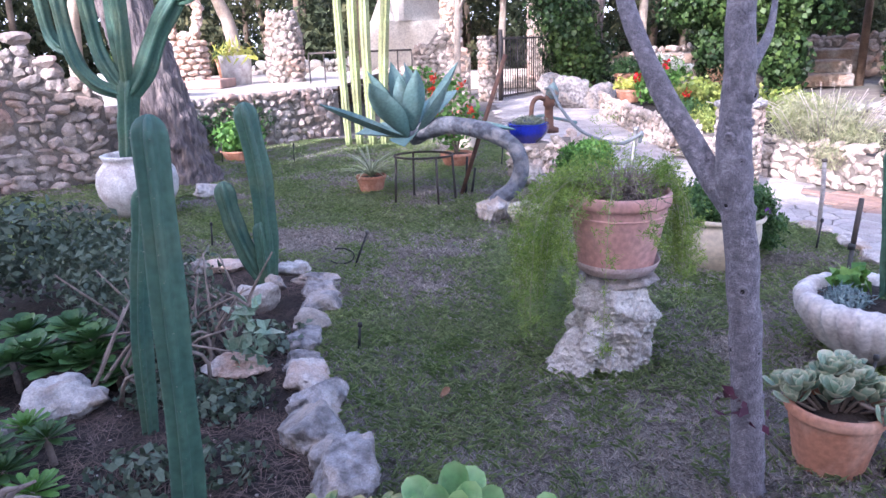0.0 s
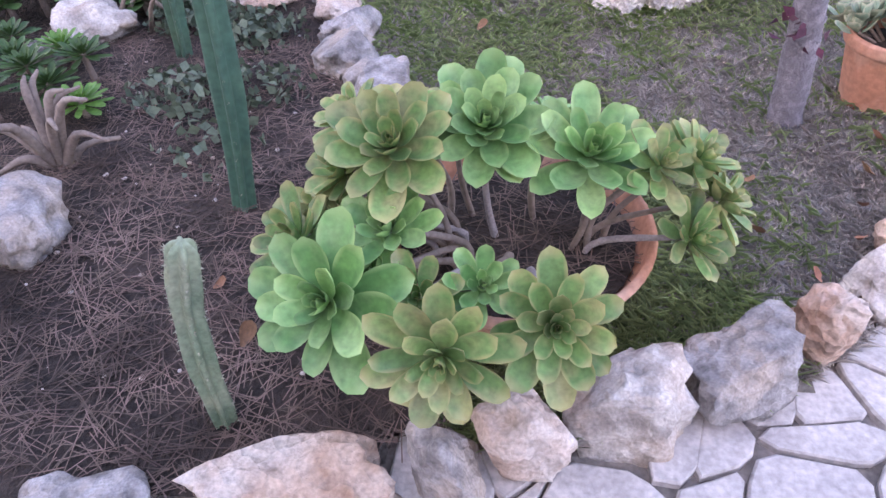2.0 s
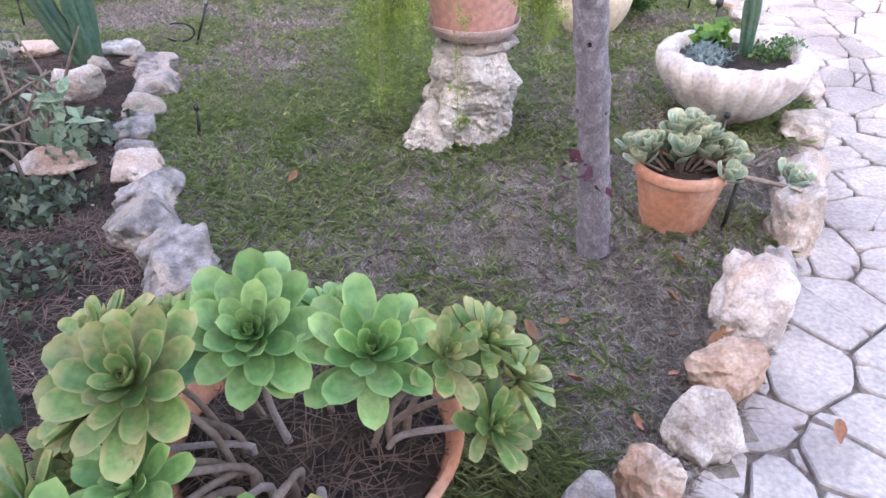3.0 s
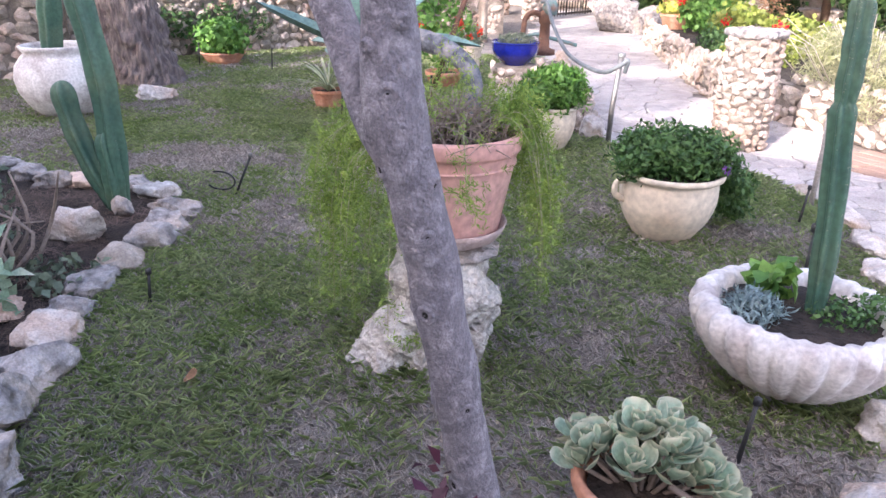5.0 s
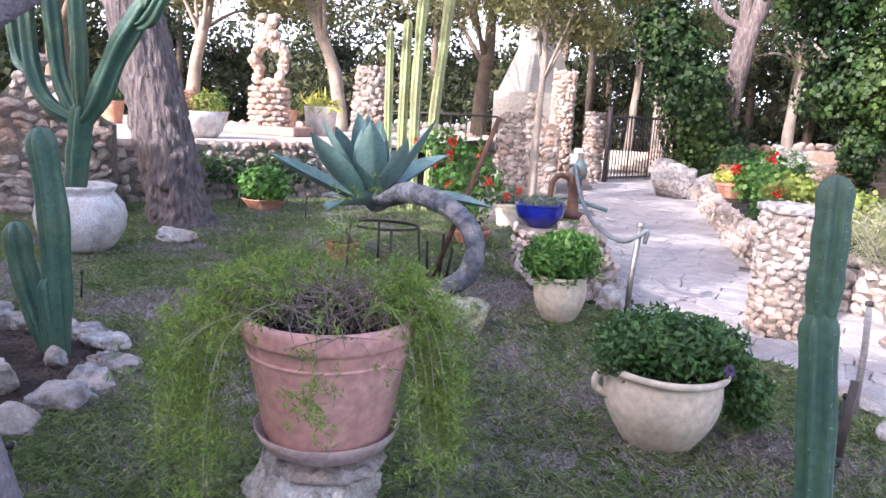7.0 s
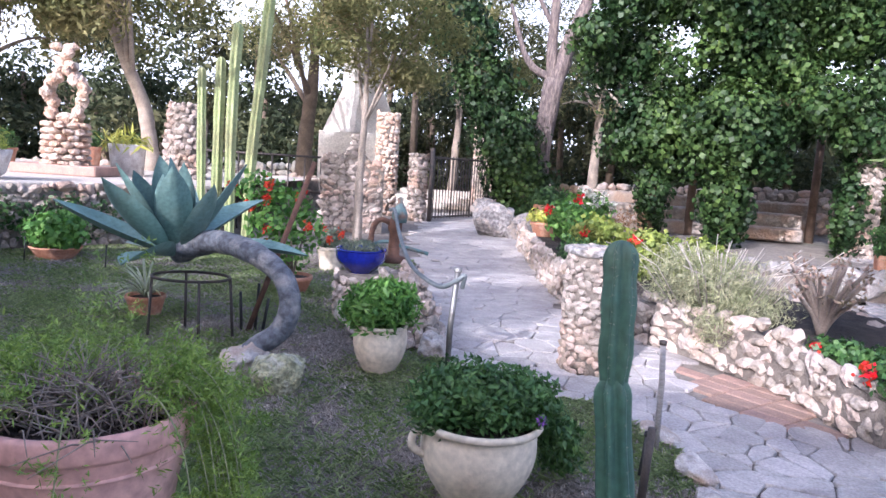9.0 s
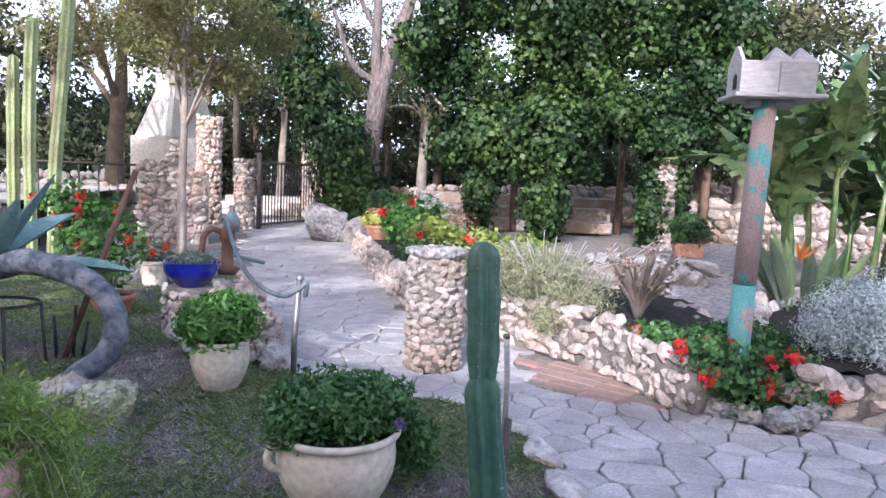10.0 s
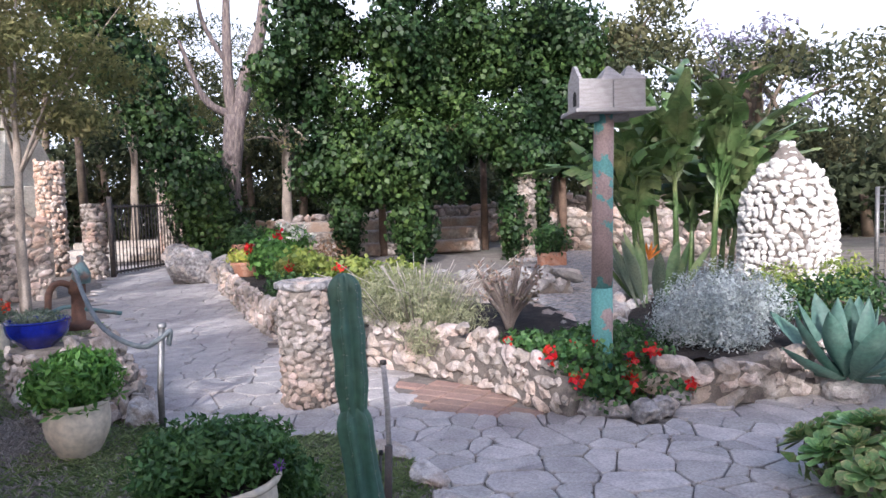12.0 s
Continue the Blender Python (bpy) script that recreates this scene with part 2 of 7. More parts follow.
m_tealm = mat("teal painted metal", (0.10, 0.20, 0.20), (0.16, 0.24, 0.24), 10, 0.6, 0.2, 60, (0.22, 0.14, 0.11), 9)
m_pole = mat("peeling painted pole", (0.42, 0.30, 0.28), (0.36, 0.26, 0.24), 9, 0.7, 0.4, 40, (0.14, 0.36, 0.33), 5.5, t3=(0.56, 0.58))
m_teal = mat("teal flaking paint", (0.42, 0.30, 0.28), (0.36, 0.26, 0.24), 9, 0.7, 0.4, 40, (0.14, 0.36, 0.33), 5.5, t3=(0.43, 0.45))
m_birdwood = mat("weathered grey wood", (0.44, 0.41, 0.40), (0.33, 0.30, 0.29), 4, 0.85, 0.4, 30, stretch=(3, 3, 14))
m_hosebl = mat("faded blue-grey hose", (0.20, 0.22, 0.23), (0.12, 0.14, 0.15), 12, 0.6, 0.2, 50)
m_plaster = mat("sunlit plaster", (0.74, 0.70, 0.64), (0.66, 0.61, 0.55), 2, 0.9, 0.2, 20, (0.58, 0.52, 0.45), 0.7)
m_patio = mat("pale patio floor", (0.58, 0.52, 0.46), (0.48, 0.43, 0.38), 2, 0.85, 0.2, 20, (0.5, 0.43, 0.37), 0.6)
m_plank = mat("old brown wood", (0.20, 0.13, 0.09), (0.13, 0.085, 0.06), 5, 0.85, 0.4, 30)
m_dark = mat("near-black for painted hollows and flower eye", (0.01, 0.01, 0.01), (0.015, 0.012, 0.01), 5, 0.9, 0)

# ---- builders ----
R = random.Random(7)
def geo(name, v, f, material, smooth=True):
    me = bpy.data.meshes.new(name)
    me.from_pydata([tuple(map(float, p)) for p in v], [], f)
    me.materials.append(material)
    if smooth:
        me.polygons.foreach_set("use_smooth", [True] * len(me.polygons))
    me.update()
    return me
def thing(name, loc, label, category="", group="", kind="", rz=0.0):
    e = new(name)
    e.empty_display_size = 0.1
    e.location, e.rotation_euler = loc, (0, 0, rz)
    return tagged(e, label, category, group, kind)
def put(name, me, parent=None, loc=(0, 0, 0), rot=(0, 0, 0), scale=(1, 1, 1), label=""):
    o = new(name, me)
    o.location, o.rotation_euler, o.scale = loc, rot, scale
    if parent:
        o.parent = parent
    return tagged(o, label) if label else o
def part(name, vf, material, parent, label="", loc=(0, 0, 0), rot=(0, 0, 0), smooth=True):
    return put(name, geo(name, vf[0], vf[1], material, smooth), parent, loc, rot, label=label)
def join(*vfs):
    v, f = [], []
    for a, b in vfs:
        k = len(v)
        v += [tuple(p) for p in a]
        f += [tuple(i + k for i in q) for q in b]
    return v, f
def lathe(prof, seg=40, ribs=0, depth=0.0, wob=0.0):
    """Turns a profile of (radius, height) round z; ribs flute it."""
    v, f = [], []
    for i, (r, z) in enumerate(prof):
        for k in range(seg):
            a = 2 * math.pi * k / seg
            q = r * (1 + (depth * (abs(math.cos(a * ribs / 2)) - 0.6) if ribs else 0)) + wob * noise.noise((r * 9 * math.cos(a), r * 9 * math.sin(a), z * 7))
            v.append((q * math.cos(a), q * math.sin(a), z))
    for i in range(len(prof) - 1):
        for k in range(seg):
            j = (k + 1) % seg
            f.append((i * seg + k, i * seg + j, (i + 1) * seg + j, (i + 1) * seg + k))
    return v, f
def tube(pts, radii, seg=10, ribs=0, depth=0.0, rough=0.0, cap=True):
    """A tube along points with a radius at each; ribs give it cactus ribs."""
    pts = [Vector(p) for p in pts]
    v, f = [], []
    side = Vector((1, 0, 0))
    for i, p in enumerate(pts):
        d = (pts[min(i + 1, len(pts) - 1)] - pts[max(i - 1, 0)]).normalized()
        side = (side - d * side.dot(d))
        side = side.normalized() if side.length > 1e-4 else d.orthogonal().normalized()
        up = d.cross(side)
        for k in range(seg):
            a = 2 * math.pi * k / seg
            r = radii[i] * (1 + depth * math.cos(ribs * a) if ribs else 1)
            q = p + (side * math.cos(a) + up * math.sin(a)) * r
            if rough:
                q += (q - p) * rough * noise.noise(q * 9)
            v.append(tuple(q))
    for i in range(len(pts) - 1):
        for k in range(seg):
            j = (k + 1) % seg
            f.append((i * seg + k, i * seg + j, (i + 1) * seg + j, (i + 1) * seg + k))
    if cap:
        f += [tuple(range(seg - 1, -1, -1)), tuple(range((len(pts) - 1) * seg, len(pts) * seg))]
    return v, f
def bend(pts, n=6):
    """Points smoothed by a Catmull-Rom curve."""
    p = [Vector(a) for a in pts]
    p = [p[0] * 2 - p[1]] + p + [p[-1] * 2 - p[-2]]
    out = []
    for i in range(1, len(p) - 2):
        for k in range(n):
            t = k / n
            out.append(0.5 * (2 * p[i] + (p[i + 1] - p[i - 1]) * t + (2 * p[i - 1] - 5 * p[i] + 4 * p[i + 1] - p[i + 2]) * t * t
                              + (3 * p[i] - p[i - 1] - 3 * p[i + 1] + p[i + 2]) * t ** 3))
    return out + [p[-2]]
def lerp(radii, n):
    x = np.linspace(0, len(radii) - 1, n)
    return list(np.interp(x, range(len(radii)), radii))
def box(x, y, z, b=0.0, c=(0, 0, 0)):
    """A box with bevelled edges, standing on z = 0 of its centre c."""
    bm = bmesh.new()
    bmesh.ops.create_cube(bm, size=1, matrix=Matrix.Translation((c[0], c[1], c[2] + z / 2)) @ Matrix.Diagonal((x, y, z, 1)))
    if b:
        bmesh.ops.bevel(bm, geom=bm.edges[:], offset=b, segments=1, affect="EDGES")
    r = [tuple(w.co) for w in bm.verts], [tuple(w.index for w in q.verts) for q in bm.faces]
    bm.free()
    return r
def rock(seed, sub=2, amp=0.28, freq=1.3, flat=1.0, pits=0.0):
    bm = bmesh.new()
    bmesh.ops.create_icosphere(bm, subdivisions=sub, radius=1)
    off = Vector((seed * 7.3, seed * 3.1, seed * 5.7))
    rc = random.Random(int(seed * 1000))
    cuts = []
    for _ in range(9):
        d = Vector((rc.gauss(0, 1), rc.gauss(0, 1), rc.gauss(0, 1))).normalized()
        cuts.append((d, rc.uniform(0.62, 0.9)))
    for w in bm.verts:
        c = w.co.copy()
        k = 1 + amp * noise.noise(c * freq + off) * 1.6 + amp * 0.5 * noise.noise(c * freq * 2.7 + off)
        if sub > 2:
            k += amp * 0.28 * noise.noise(c * freq * 6 + off) - pits * max(0, noise.noise(c * 5 + off) - 0.1)
        q = c * k
        m = max(abs(c.x), abs(c.y), abs(c.z))
        q = q * (0.62 + 0.38 / max(m, 0.5) * 0.8)
        for d, lim in cuts:
            over = q.dot(d) - lim
            if over > 0:
                q -= d * over * 0.93
        if sub > 2:
            q += c * (0.05 * noise.noise(c * 6 + off) + 0.035 * noise.noise(c * 13 + off) + 0.02 * noise.noise(c * 27 + off) - 0.06 * max(0.0, 1 - 9 * abs(noise.noise(c * 2.2 + off))))
        w.co = Vector((q.x, q.y, q.z * flat))
    r = [tuple(w.co) for w in bm.verts], [tuple(w.index for w in q.verts) for q in bm.faces]
    bm.free()
    return r
def blade(L, W, rows=6, cols=2, curl=0.4, cup=0.25, tip=1.0, belly=0.5, thick=0.0, wave=0.0):
    """A leaf from the origin along +x, up in z: belly is where it is widest; curl bends it, cup folds it, thick gives it a body."""
    v, f = [], []
    ncol = 2 * cols + 1
    def sheet(dz):
        k0 = len(v)
        for i in range(rows + 1):
            t = i / rows
            w = W / 2 * (math.sin(math.pi * min(1, t / belly) / 2) if t < belly else max(0, 1 - ((t - belly) / (1 - belly)) ** 2) ** (0.5 if tip >= 1 else 1.0)) 
            w = max(w, W * (0.12 if t < 0.5 else 0.012))
            for j in range(ncol):
                s = (j / (ncol - 1)) * 2 - 1
                v.append((L * t * math.cos(curl * t * 0.6), w * s, L * math.sin(curl * t) * t * 0.6 + cup * abs(s) ** 2 * w + wave * math.sin(t * 9 + s * 2) * w - dz * (1 - s * s) * (1 - 0.7 * t)))
        return k0
    a = sheet(0)
    for i in range(rows):
        for j in range(ncol - 1):
            f.append((a + i * ncol + j, a + (i + 1) * ncol + j, a + (i + 1) * ncol + j + 1, a + i * ncol + j + 1))
    if thick:
        b = sheet(thick)
        for i in range(rows):
            for j in range(ncol - 1):
                f.append((b + i * ncol + j + 1, b + (i + 1) * ncol + j + 1, b + (i + 1) * ncol + j, b + i * ncol + j))
    return v, f
def leaves(points, normals, size, rng, aspect=0.6, droop=0.0, fold=0.15, jitter=0.6):
    """Many small folded leaves, one at each point, roughly across the normal: arrays of corners and faces."""
    P, N = np.asarray(points, float), np.asarray(normals, float)
    n = len(P)
    N = N + rng.normal(0, jitter, (n, 3))
    N /= np.linalg.norm(N, axis=1)[:, None] + 1e-9
    A = rng.normal(0, 1, (n, 3))
    A[:, 2] -= droop
    A -= N * (A * N).sum(1)[:, None]
    A /= np.linalg.norm(A, axis=1)[:, None] + 1e-9
    B = np.cross(N, A)
    s = size * rng.uniform(0.6, 1.3, n)[:, None]
    V = np.stack([P, P + A * s * 0.45 + B * s * aspect / 2 + N * s * fold, P + A * s, P + A * s * 0.45 - B * s * aspect / 2 + N * s * fold], 1).reshape(-1, 3)
    F = np.arange(4 * n).reshape(-1, 4)
    return V, F
def cloud_mesh(name, V, F, material):
    me = bpy.data.meshes.new(name)
    n, k = len(F), F.shape[1]
    me.vertices.add(len(V))
    me.vertices.foreach_set("co", np.asarray(V, np.float32).ravel())
    me.loops.add(n * k)
    me.loops.foreach_set("vertex_index", F.astype(np.int32).ravel())
    me.polygons.add(n)
    me.polygons.foreach_set("loop_start", np.arange(0, n * k, k, dtype=np.int32))
    me.polygons.foreach_set("loop_total", np.full(n, k, np.int32))
    me.materials.append(material)
    me.update(calc_edges=True)
    return me
def blob_points(rng, n, centre, radii, shell=0.5, lump=0.35, seed=0):
    """Points in the outer part of a lumpy ellipsoid, with normals outwards."""
    d = rng.normal(0, 1, (n, 3))
    d /= np.linalg.norm(d, axis=1)[:, None]
    r = rng.uniform(shell, 1, n) ** 0.6
    k = np.array([1 + lump * noise.noise(Vector(q * 2.3) + Vector((seed, seed * 2, 0))) for q in d])
    return np.asarray(centre) + d * (r * k)[:, None] * np.asarray(radii), d
def foliage(name, blobs, n, size, material, parent=None, seed=1, aspect=0.6, droop=0.3, lump=0.4, shell=0.4, jitter=0.6, label=""):
    """A crown of many leaves over some lumps (centre, radii); leaves go by the lumps' size."""
    rng = np.random.default_rng(seed)
    w = np.array([b[1][0] * b[1][1] + b[1][0] * b[1][2] for b in blobs])
    V, F, k = [], [], 0
    for i, ((c, r), q) in enumerate(zip(blobs, w / w.sum())):
        m = max(4, int(n * q))
        P, N = blob_points(rng, m, c, r, shell, lump, seed + i * 3.7)
        a, b = leaves(P, N, size, rng, aspect, droop, jitter=jitter)
        V.append(a)
        F.append(b + k)
        k += len(a)
    return put(name, cloud_mesh(name, np.concatenate(V), np.concatenate(F), material), parent, label=label)
def inside(poly, x, y):
    c = False
    for i in range(len(poly)):
        (x1, y1), (x2, y2) = poly[i - 1], poly[i]
        if (y1 > y) != (y2 > y) and x < (x2 - x1) * (y - y1) / (y2 - y1) + x1:
            c = not c
    return c
def sheet(name, poly, z, step, material, relief, label, category="ground", skirt=0.0):
    """A piece of uneven ground over a polygon."""
    xs, ys = [p[0] for p in poly], [p[1] for p in poly]
    v, f, ids = [], [], {}
    def vid(i, j):
        if (i, j) not in ids:
            x, y = i * step, j * step
            ids[i, j] = len(v)
            v.append((x, y, z + relief * (noise.noise((x * 1.7, y * 1.7, 3)) + 0.5 * noise.noise((x * 6, y * 6, 1)))))
        return ids[i, j]
    for i in range(int(min(xs) / step) - 1, int(max(xs) / step) + 2):
        for j in range(int(min(ys) / step) - 1, int(max(ys) / step) + 2):
            if inside(poly, (i + 0.5) * step, (j + 0.5) * step):
                f.append((vid(i, j), vid(i + 1, j), vid(i + 1, j + 1), vid(i, j + 1)))
    return tagged(put(name, geo(name, v, f, material)), label, category, kind="structure")
ROCKS = {}
def rock_mesh(material, k, sub=2, amp=0.28, flat=1.0):
    key = (material.name, k, sub)
    if key not in ROCKS:
        v, f = rock(k + 1, sub, amp, flat=flat)
        ROCKS[key] = geo("stone", v, f, material, smooth=sub > 2)
    return ROCKS[key]
def stone_wall(name, line, height, thick, stone, material, label, rng, z0=0.0, top=None, kind="structure", core=True, squash=0.62, category="wall", rnd=0.45, both=False, amp=0.2):
    """A wall of field stones along a line of (x, y): a core and courses of stones proud of it on the line's right side and on top."""
    w = thing(name, (line[0][0], line[0][1], z0), label, category, kind=kind)
    ox, oy = line[0]
    pts = [Vector((a - ox, b - oy, 0)) for a, b in line]
    seglen = [(pts[i + 1] - pts[i]).length for i in range(len(pts) - 1)]
    total = sum(seglen)
    def at(s):
        for i, q in enumerate(seglen):
            if s <= q or i == len(seglen) - 1:
                d = (pts[i + 1] - pts[i]).normalized()
                return pts[i] + d * min(s, q), d
            s -= q
    def hgt(s):
        return height if top is None else float(np.interp(s / total, np.linspace(0, 1, len(top)), top))
    if core:
        v, f = [], []
        n = max(6, int(total / 0.25))
        for i in range(n + 1):
            p, d = at(total * i / n)
            o = Vector((d.y, -d.x, 0)) * thick / 2
            h = hgt(total * i / n) - stone * 0.3
            v += [tuple(p + o), tuple(p + o + Vector((0, 0, h))), tuple(p - o + Vector((0, 0, h))), tuple(p - o)]
        for i in range(n):
            a = 4 * i
            f += [(a, a + 4, a + 5, a + 1), (a + 1, a + 5, a + 6, a + 2), (a + 2, a + 6, a + 7, a + 3)]
        f += [(0, 1, 2, 3), (4 * n + 3, 4 * n + 2, 4 * n + 1, 4 * n)]
        part("wall_core", (v, f), m_core, w, smooth=False)
    z = 0.0
    while z < max(top or [height]) - stone * 0.25:
        ch = stone * squash * rng.uniform(0.7, 1.3)
        s = rng.uniform(0, stone * 0.5)
        while s < total:
            L = stone * rng.choice((0.4, 0.55, 0.8, 1.1, 1.5)) * rng.uniform(0.85, 1.15)
            if z < hgt(s + L / 2) - stone * 0.25:
                p, d = at(min(s + L / 2, total))
                for sd in ((1, -1) if both else (-1,)):
                    o = Vector((d.y, -d.x, 0)) * sd
                    put("stone", rock_mesh(material, rng.randrange(8), 2, amp), w, p + o * (thick / 2 - stone * 0.12) + Vector((0, 0, z + ch * rng.uniform(0.2, 0.8))),
                        (rng.uniform(-rnd, rnd), rng.uniform(-rnd, rnd), math.atan2(d.y, d.x) + rng.uniform(-rnd, rnd)),
                        (L * 0.6, stone * rng.uniform(0.3, 0.46), min(L * 0.8, ch * rng.uniform(0.55, 0.88))))
            s += L * 0.97
        z += ch * 0.95
    return w
def stone_round(name, loc, height, radius, stone, material, label, rng, category="pillar", kind="", profile=None, group="", amp=0.2):
    """A round pillar of stones; profile gives the radius by height (0 to 1)."""
    w = thing(name, loc, label, category, group, kind)
    prof = profile or (lambda t: radius)
    part("pillar_core", lathe([(0.001, 0)] + [(prof(t) - stone * 0.18, t * height) for t in (0, 0.25, 0.5, 0.75, 1)] + [(0.001, height)], 24), m_core, w)
    z = 0.0
    while z < height - stone * 0.2:
        ch = stone * 0.66 * rng.uniform(0.85, 1.15)
        r = prof(min(1, (z + ch / 2) / height))
        n = max(4, int(2 * math.pi * r / stone * rng.uniform(0.8, 1.5)))
        a0 = rng.uniform(0, 6)
        for k in range(n):
            a = a0 + 2 * math.pi * (k + rng.uniform(-0.3, 0.3)) / n
            q = r - stone * 0.15
            put("stone", rock_mesh(material, rng.randrange(8), 2, amp), w, (q * math.cos(a), q * math.sin(a), z + ch * rng.uniform(0.15, 0.85)),
                (rng.uniform(-0.5, 0.5), rng.uniform(-0.5, 0.5), a + math.pi / 2), (math.pi * r / n * rng.uniform(0.7, 1.35), stone * rng.uniform(0.26, 0.45), ch * rng.uniform(0.42, 0.85)))
        z += ch * 0.95
    return w
def pot(name, loc, prof, material, label, soil_z, soil_r, seg=48, ribs=0, depth=0.0, category="flower pot", soil=None, group=""):
    t = thing(name, loc, label, category, group)
    part("pot_body", lathe(prof, seg, ribs, depth), material, t)
    part("soil", lathe([(0.001, soil_z + 0.01), (soil_r * 0.5, soil_z + 0.012), (soil_r, soil_z)], 24), soil or m_soil, t, "dry dark potting soil")
    return t
def rim_profile(rb, rt, h, lip=0.02, liph=0.05, wall=0.018, belly=0.0):
    """A pot's profile: foot, flared wall, lip, and down inside."""
    p = [(0.001, 0), (rb * 0.96, 0), (rb, 0.01)]
    for i in range(1, 10):
        t = (i / 8, 0.985, 1)[max(0, i - 7)]
        p.append((rb + (rt - lip - rb) * t + belly * math.sin(math.pi * t), 0.01 + (h - liph - 0.01) * t))
    p += [(rt - 0.004, h - liph + 0.003), (rt, h - liph + 0.012), (rt, h - 0.012), (rt - 0.006, h), (rt - wall, h - 0.002), (rt - wall - 0.008, h - 0.03), (rb + (rt - lip - rb) * 0.5 - 0.015, h * 0.55), (0.001, h * 0.5)]
    return p

# ---- ground, lawn, beds, pavement ----
BED_EDGE = [(-0.04, 0.3), (-0.2, 0.85), (-0.4, 1.5), (-0.55, 1.9), (-0.7, 2.3), (-0.85, 2.75), (-0.95, 3.25), (-1.0, 3.7), (-1.08, 4.1), (-1.45, 4.25), (-2.0, 4.35), (-3.2, 4.5)]
PATH_EDGE = [(-0.04, 0.24), (0.41, 0.4), (0.81, 0.54), (1.1, 0.78), (1.38, 1.12), (1.78, 1.7), (2.12, 2.3), (2.45, 2.8), (2.65, 3.5), (2.78, 4.1), (2.85, 5.0), (2.5, 5.65), (1.9, 5.8), (1.46, 6.3)]
LAWN = BED_EDGE[::-1] + PATH_EDGE + [(1.2, 8.5), (0.95, 10), (0.7, 12), (-1.5, 12.3), (-3.1, 11.9), (-5.4, 8.7), (-6.5, 7.0), (-6.0, 4.6)]
BED = BED_EDGE + [(-6.0, 4.6), (-6.0, 0.0), (-0.75, 0.05)]
v, f = [], []
N = 40
for i in range(N + 1):
    for j in range(N + 1):
        a, b = (i / N * 2 - 1), (j / N * 2 - 1)
        x, y = 300 * a * abs(a) ** 1.5, 8 + 300 * b * abs(b) ** 1.5
        v.append((x, y, -0.05))
for i in range(N):
    for j in range(N):
        f.append((i * (N + 1) + j, (i + 1) * (N + 1) + j, (i + 1) * (N + 1) + j + 1, i * (N + 1) + j + 1))
tagged(put("ground", geo("ground", v, f, m_ground)), "dusty pale garden ground reaching far under the trees", "ground", kind="structure")
sheet("lawn", LAWN, 0.014, 0.1, m_lawn, 0.014, "thin patchy lawn with bare soil showing", "lawn")
sheet("flower_bed", BED, 0.03, 0.1, m_soil, 0.03, "dark soil bed strewn with brown pine needles", "soil")
PAVE = [(-4, -3), (8.5, -3), (8.5, 4.0), (6.4, 4.85), (5.2, 5.1), (4.6, 4.95), (4.1, 5.15), (4.0, 6.1), (3.6, 7.0), (3.25, 7.5), (2.75, 8.5), (2.65, 10.7), (2.65, 12.5), (2.5, 17), (2.6, 22), (0.2, 22), (0.44, 16), (0.71, 11.8)] + PATH_EDGE[::-1] + [(-0.75, 0.0), (-4, -0.05)]
BRICKS = [(3.28, 6.7), (3.34, 5.85), (3.6, 5.42), (4.0, 5.45), (4.02, 6.0), (3.75, 6.75)]
tagged(put("path_bed", geo("path_bed", [(-4, -3, -0.012), (9, -3, -0.012), (9, 24, -0.012), (-1, 24, -0.012), (-4, 3, -0.012)], [(0, 1, 2, 3, 4)], m_mortar)),
       "sandy joints under the crazy paving", "path", kind="structure")

# ---- stone walls and pillars ----
W = random.Random(3)
stone_wall("wall_bed_front", [(2.78, 9.4), (2.85, 8.6), (3.3, 7.6), (3.62, 7.1), (3.85, 6.7), (4.05, 6.15), (4.12, 5.6), (4.2, 5.3)][::-1], 0.42, 0.2, 0.17, m_bedrock,
           "low white rubble stone wall of a flower bed", W, top=[0.34, 0.42, 0.45, 0.42, 0.42, 0.44], amp=0.5, both=False)
stone_wall("wall_bed_back", [(2.6, 14.5), (2.68, 12), (2.72, 10.2), (2.78, 9.4)][::-1], 0.4, 0.2, 0.2, m_bedrock, "low white rubble wall along the path", W, amp=0.3)
stone_wall("wall_bed_side", [(5.0, 5.35), (5.25, 5.15), (5.7, 5.08), (6.3, 4.98), (7.2, 4.9)][::-1], 0.36, 0.24, 0.2, m_bedrock, "low wall of large pale rubble stones", W, amp=0.3,
           top=[0.3, 0.36, 0.38, 0.36, 0.3])
stone_wall("wall_terrace", [(-6.6, 7.35), (-5.56, 8.55), (-4.88, 9.5), (-4.42, 10.1), (-3.9, 10.8), (-3.1, 11.95), (-2.75, 12.4)][::-1], 0.86, 0.4, 0.21, m_wallstone,
           "dry-stone retaining wall of the raised patio", W, amp=0.25)
stone_wall("wall_broken", [(-5.9, 7.35), (-4.75, 8.15)][::-1], 1.5, 0.45, 0.2, m_wallstone, "tall jagged dry-stone wall end beside the pine", W, top=[1.15, 1.3, 1.55, 1.85, 1.4, 1.5], amp=0.25)
stone_wall("wall_gate_side", [(-1.45, 15.2), (-0.3, 15.5)][::-1], 1.5, 0.6, 0.17, m_wallstone, "thick rubble pillar beside the gate path", W, top=[1.35, 1.45, 1.9, 1.5, 1.5], amp=0.25)
stone_wall("wall_far", [(-12, 19), (-6, 20.5), (-1.8, 21)][::-1], 0.9, 0.4, 0.33, m_wallstone, "far low plastered stone wall in the sun", W, amp=0.2)
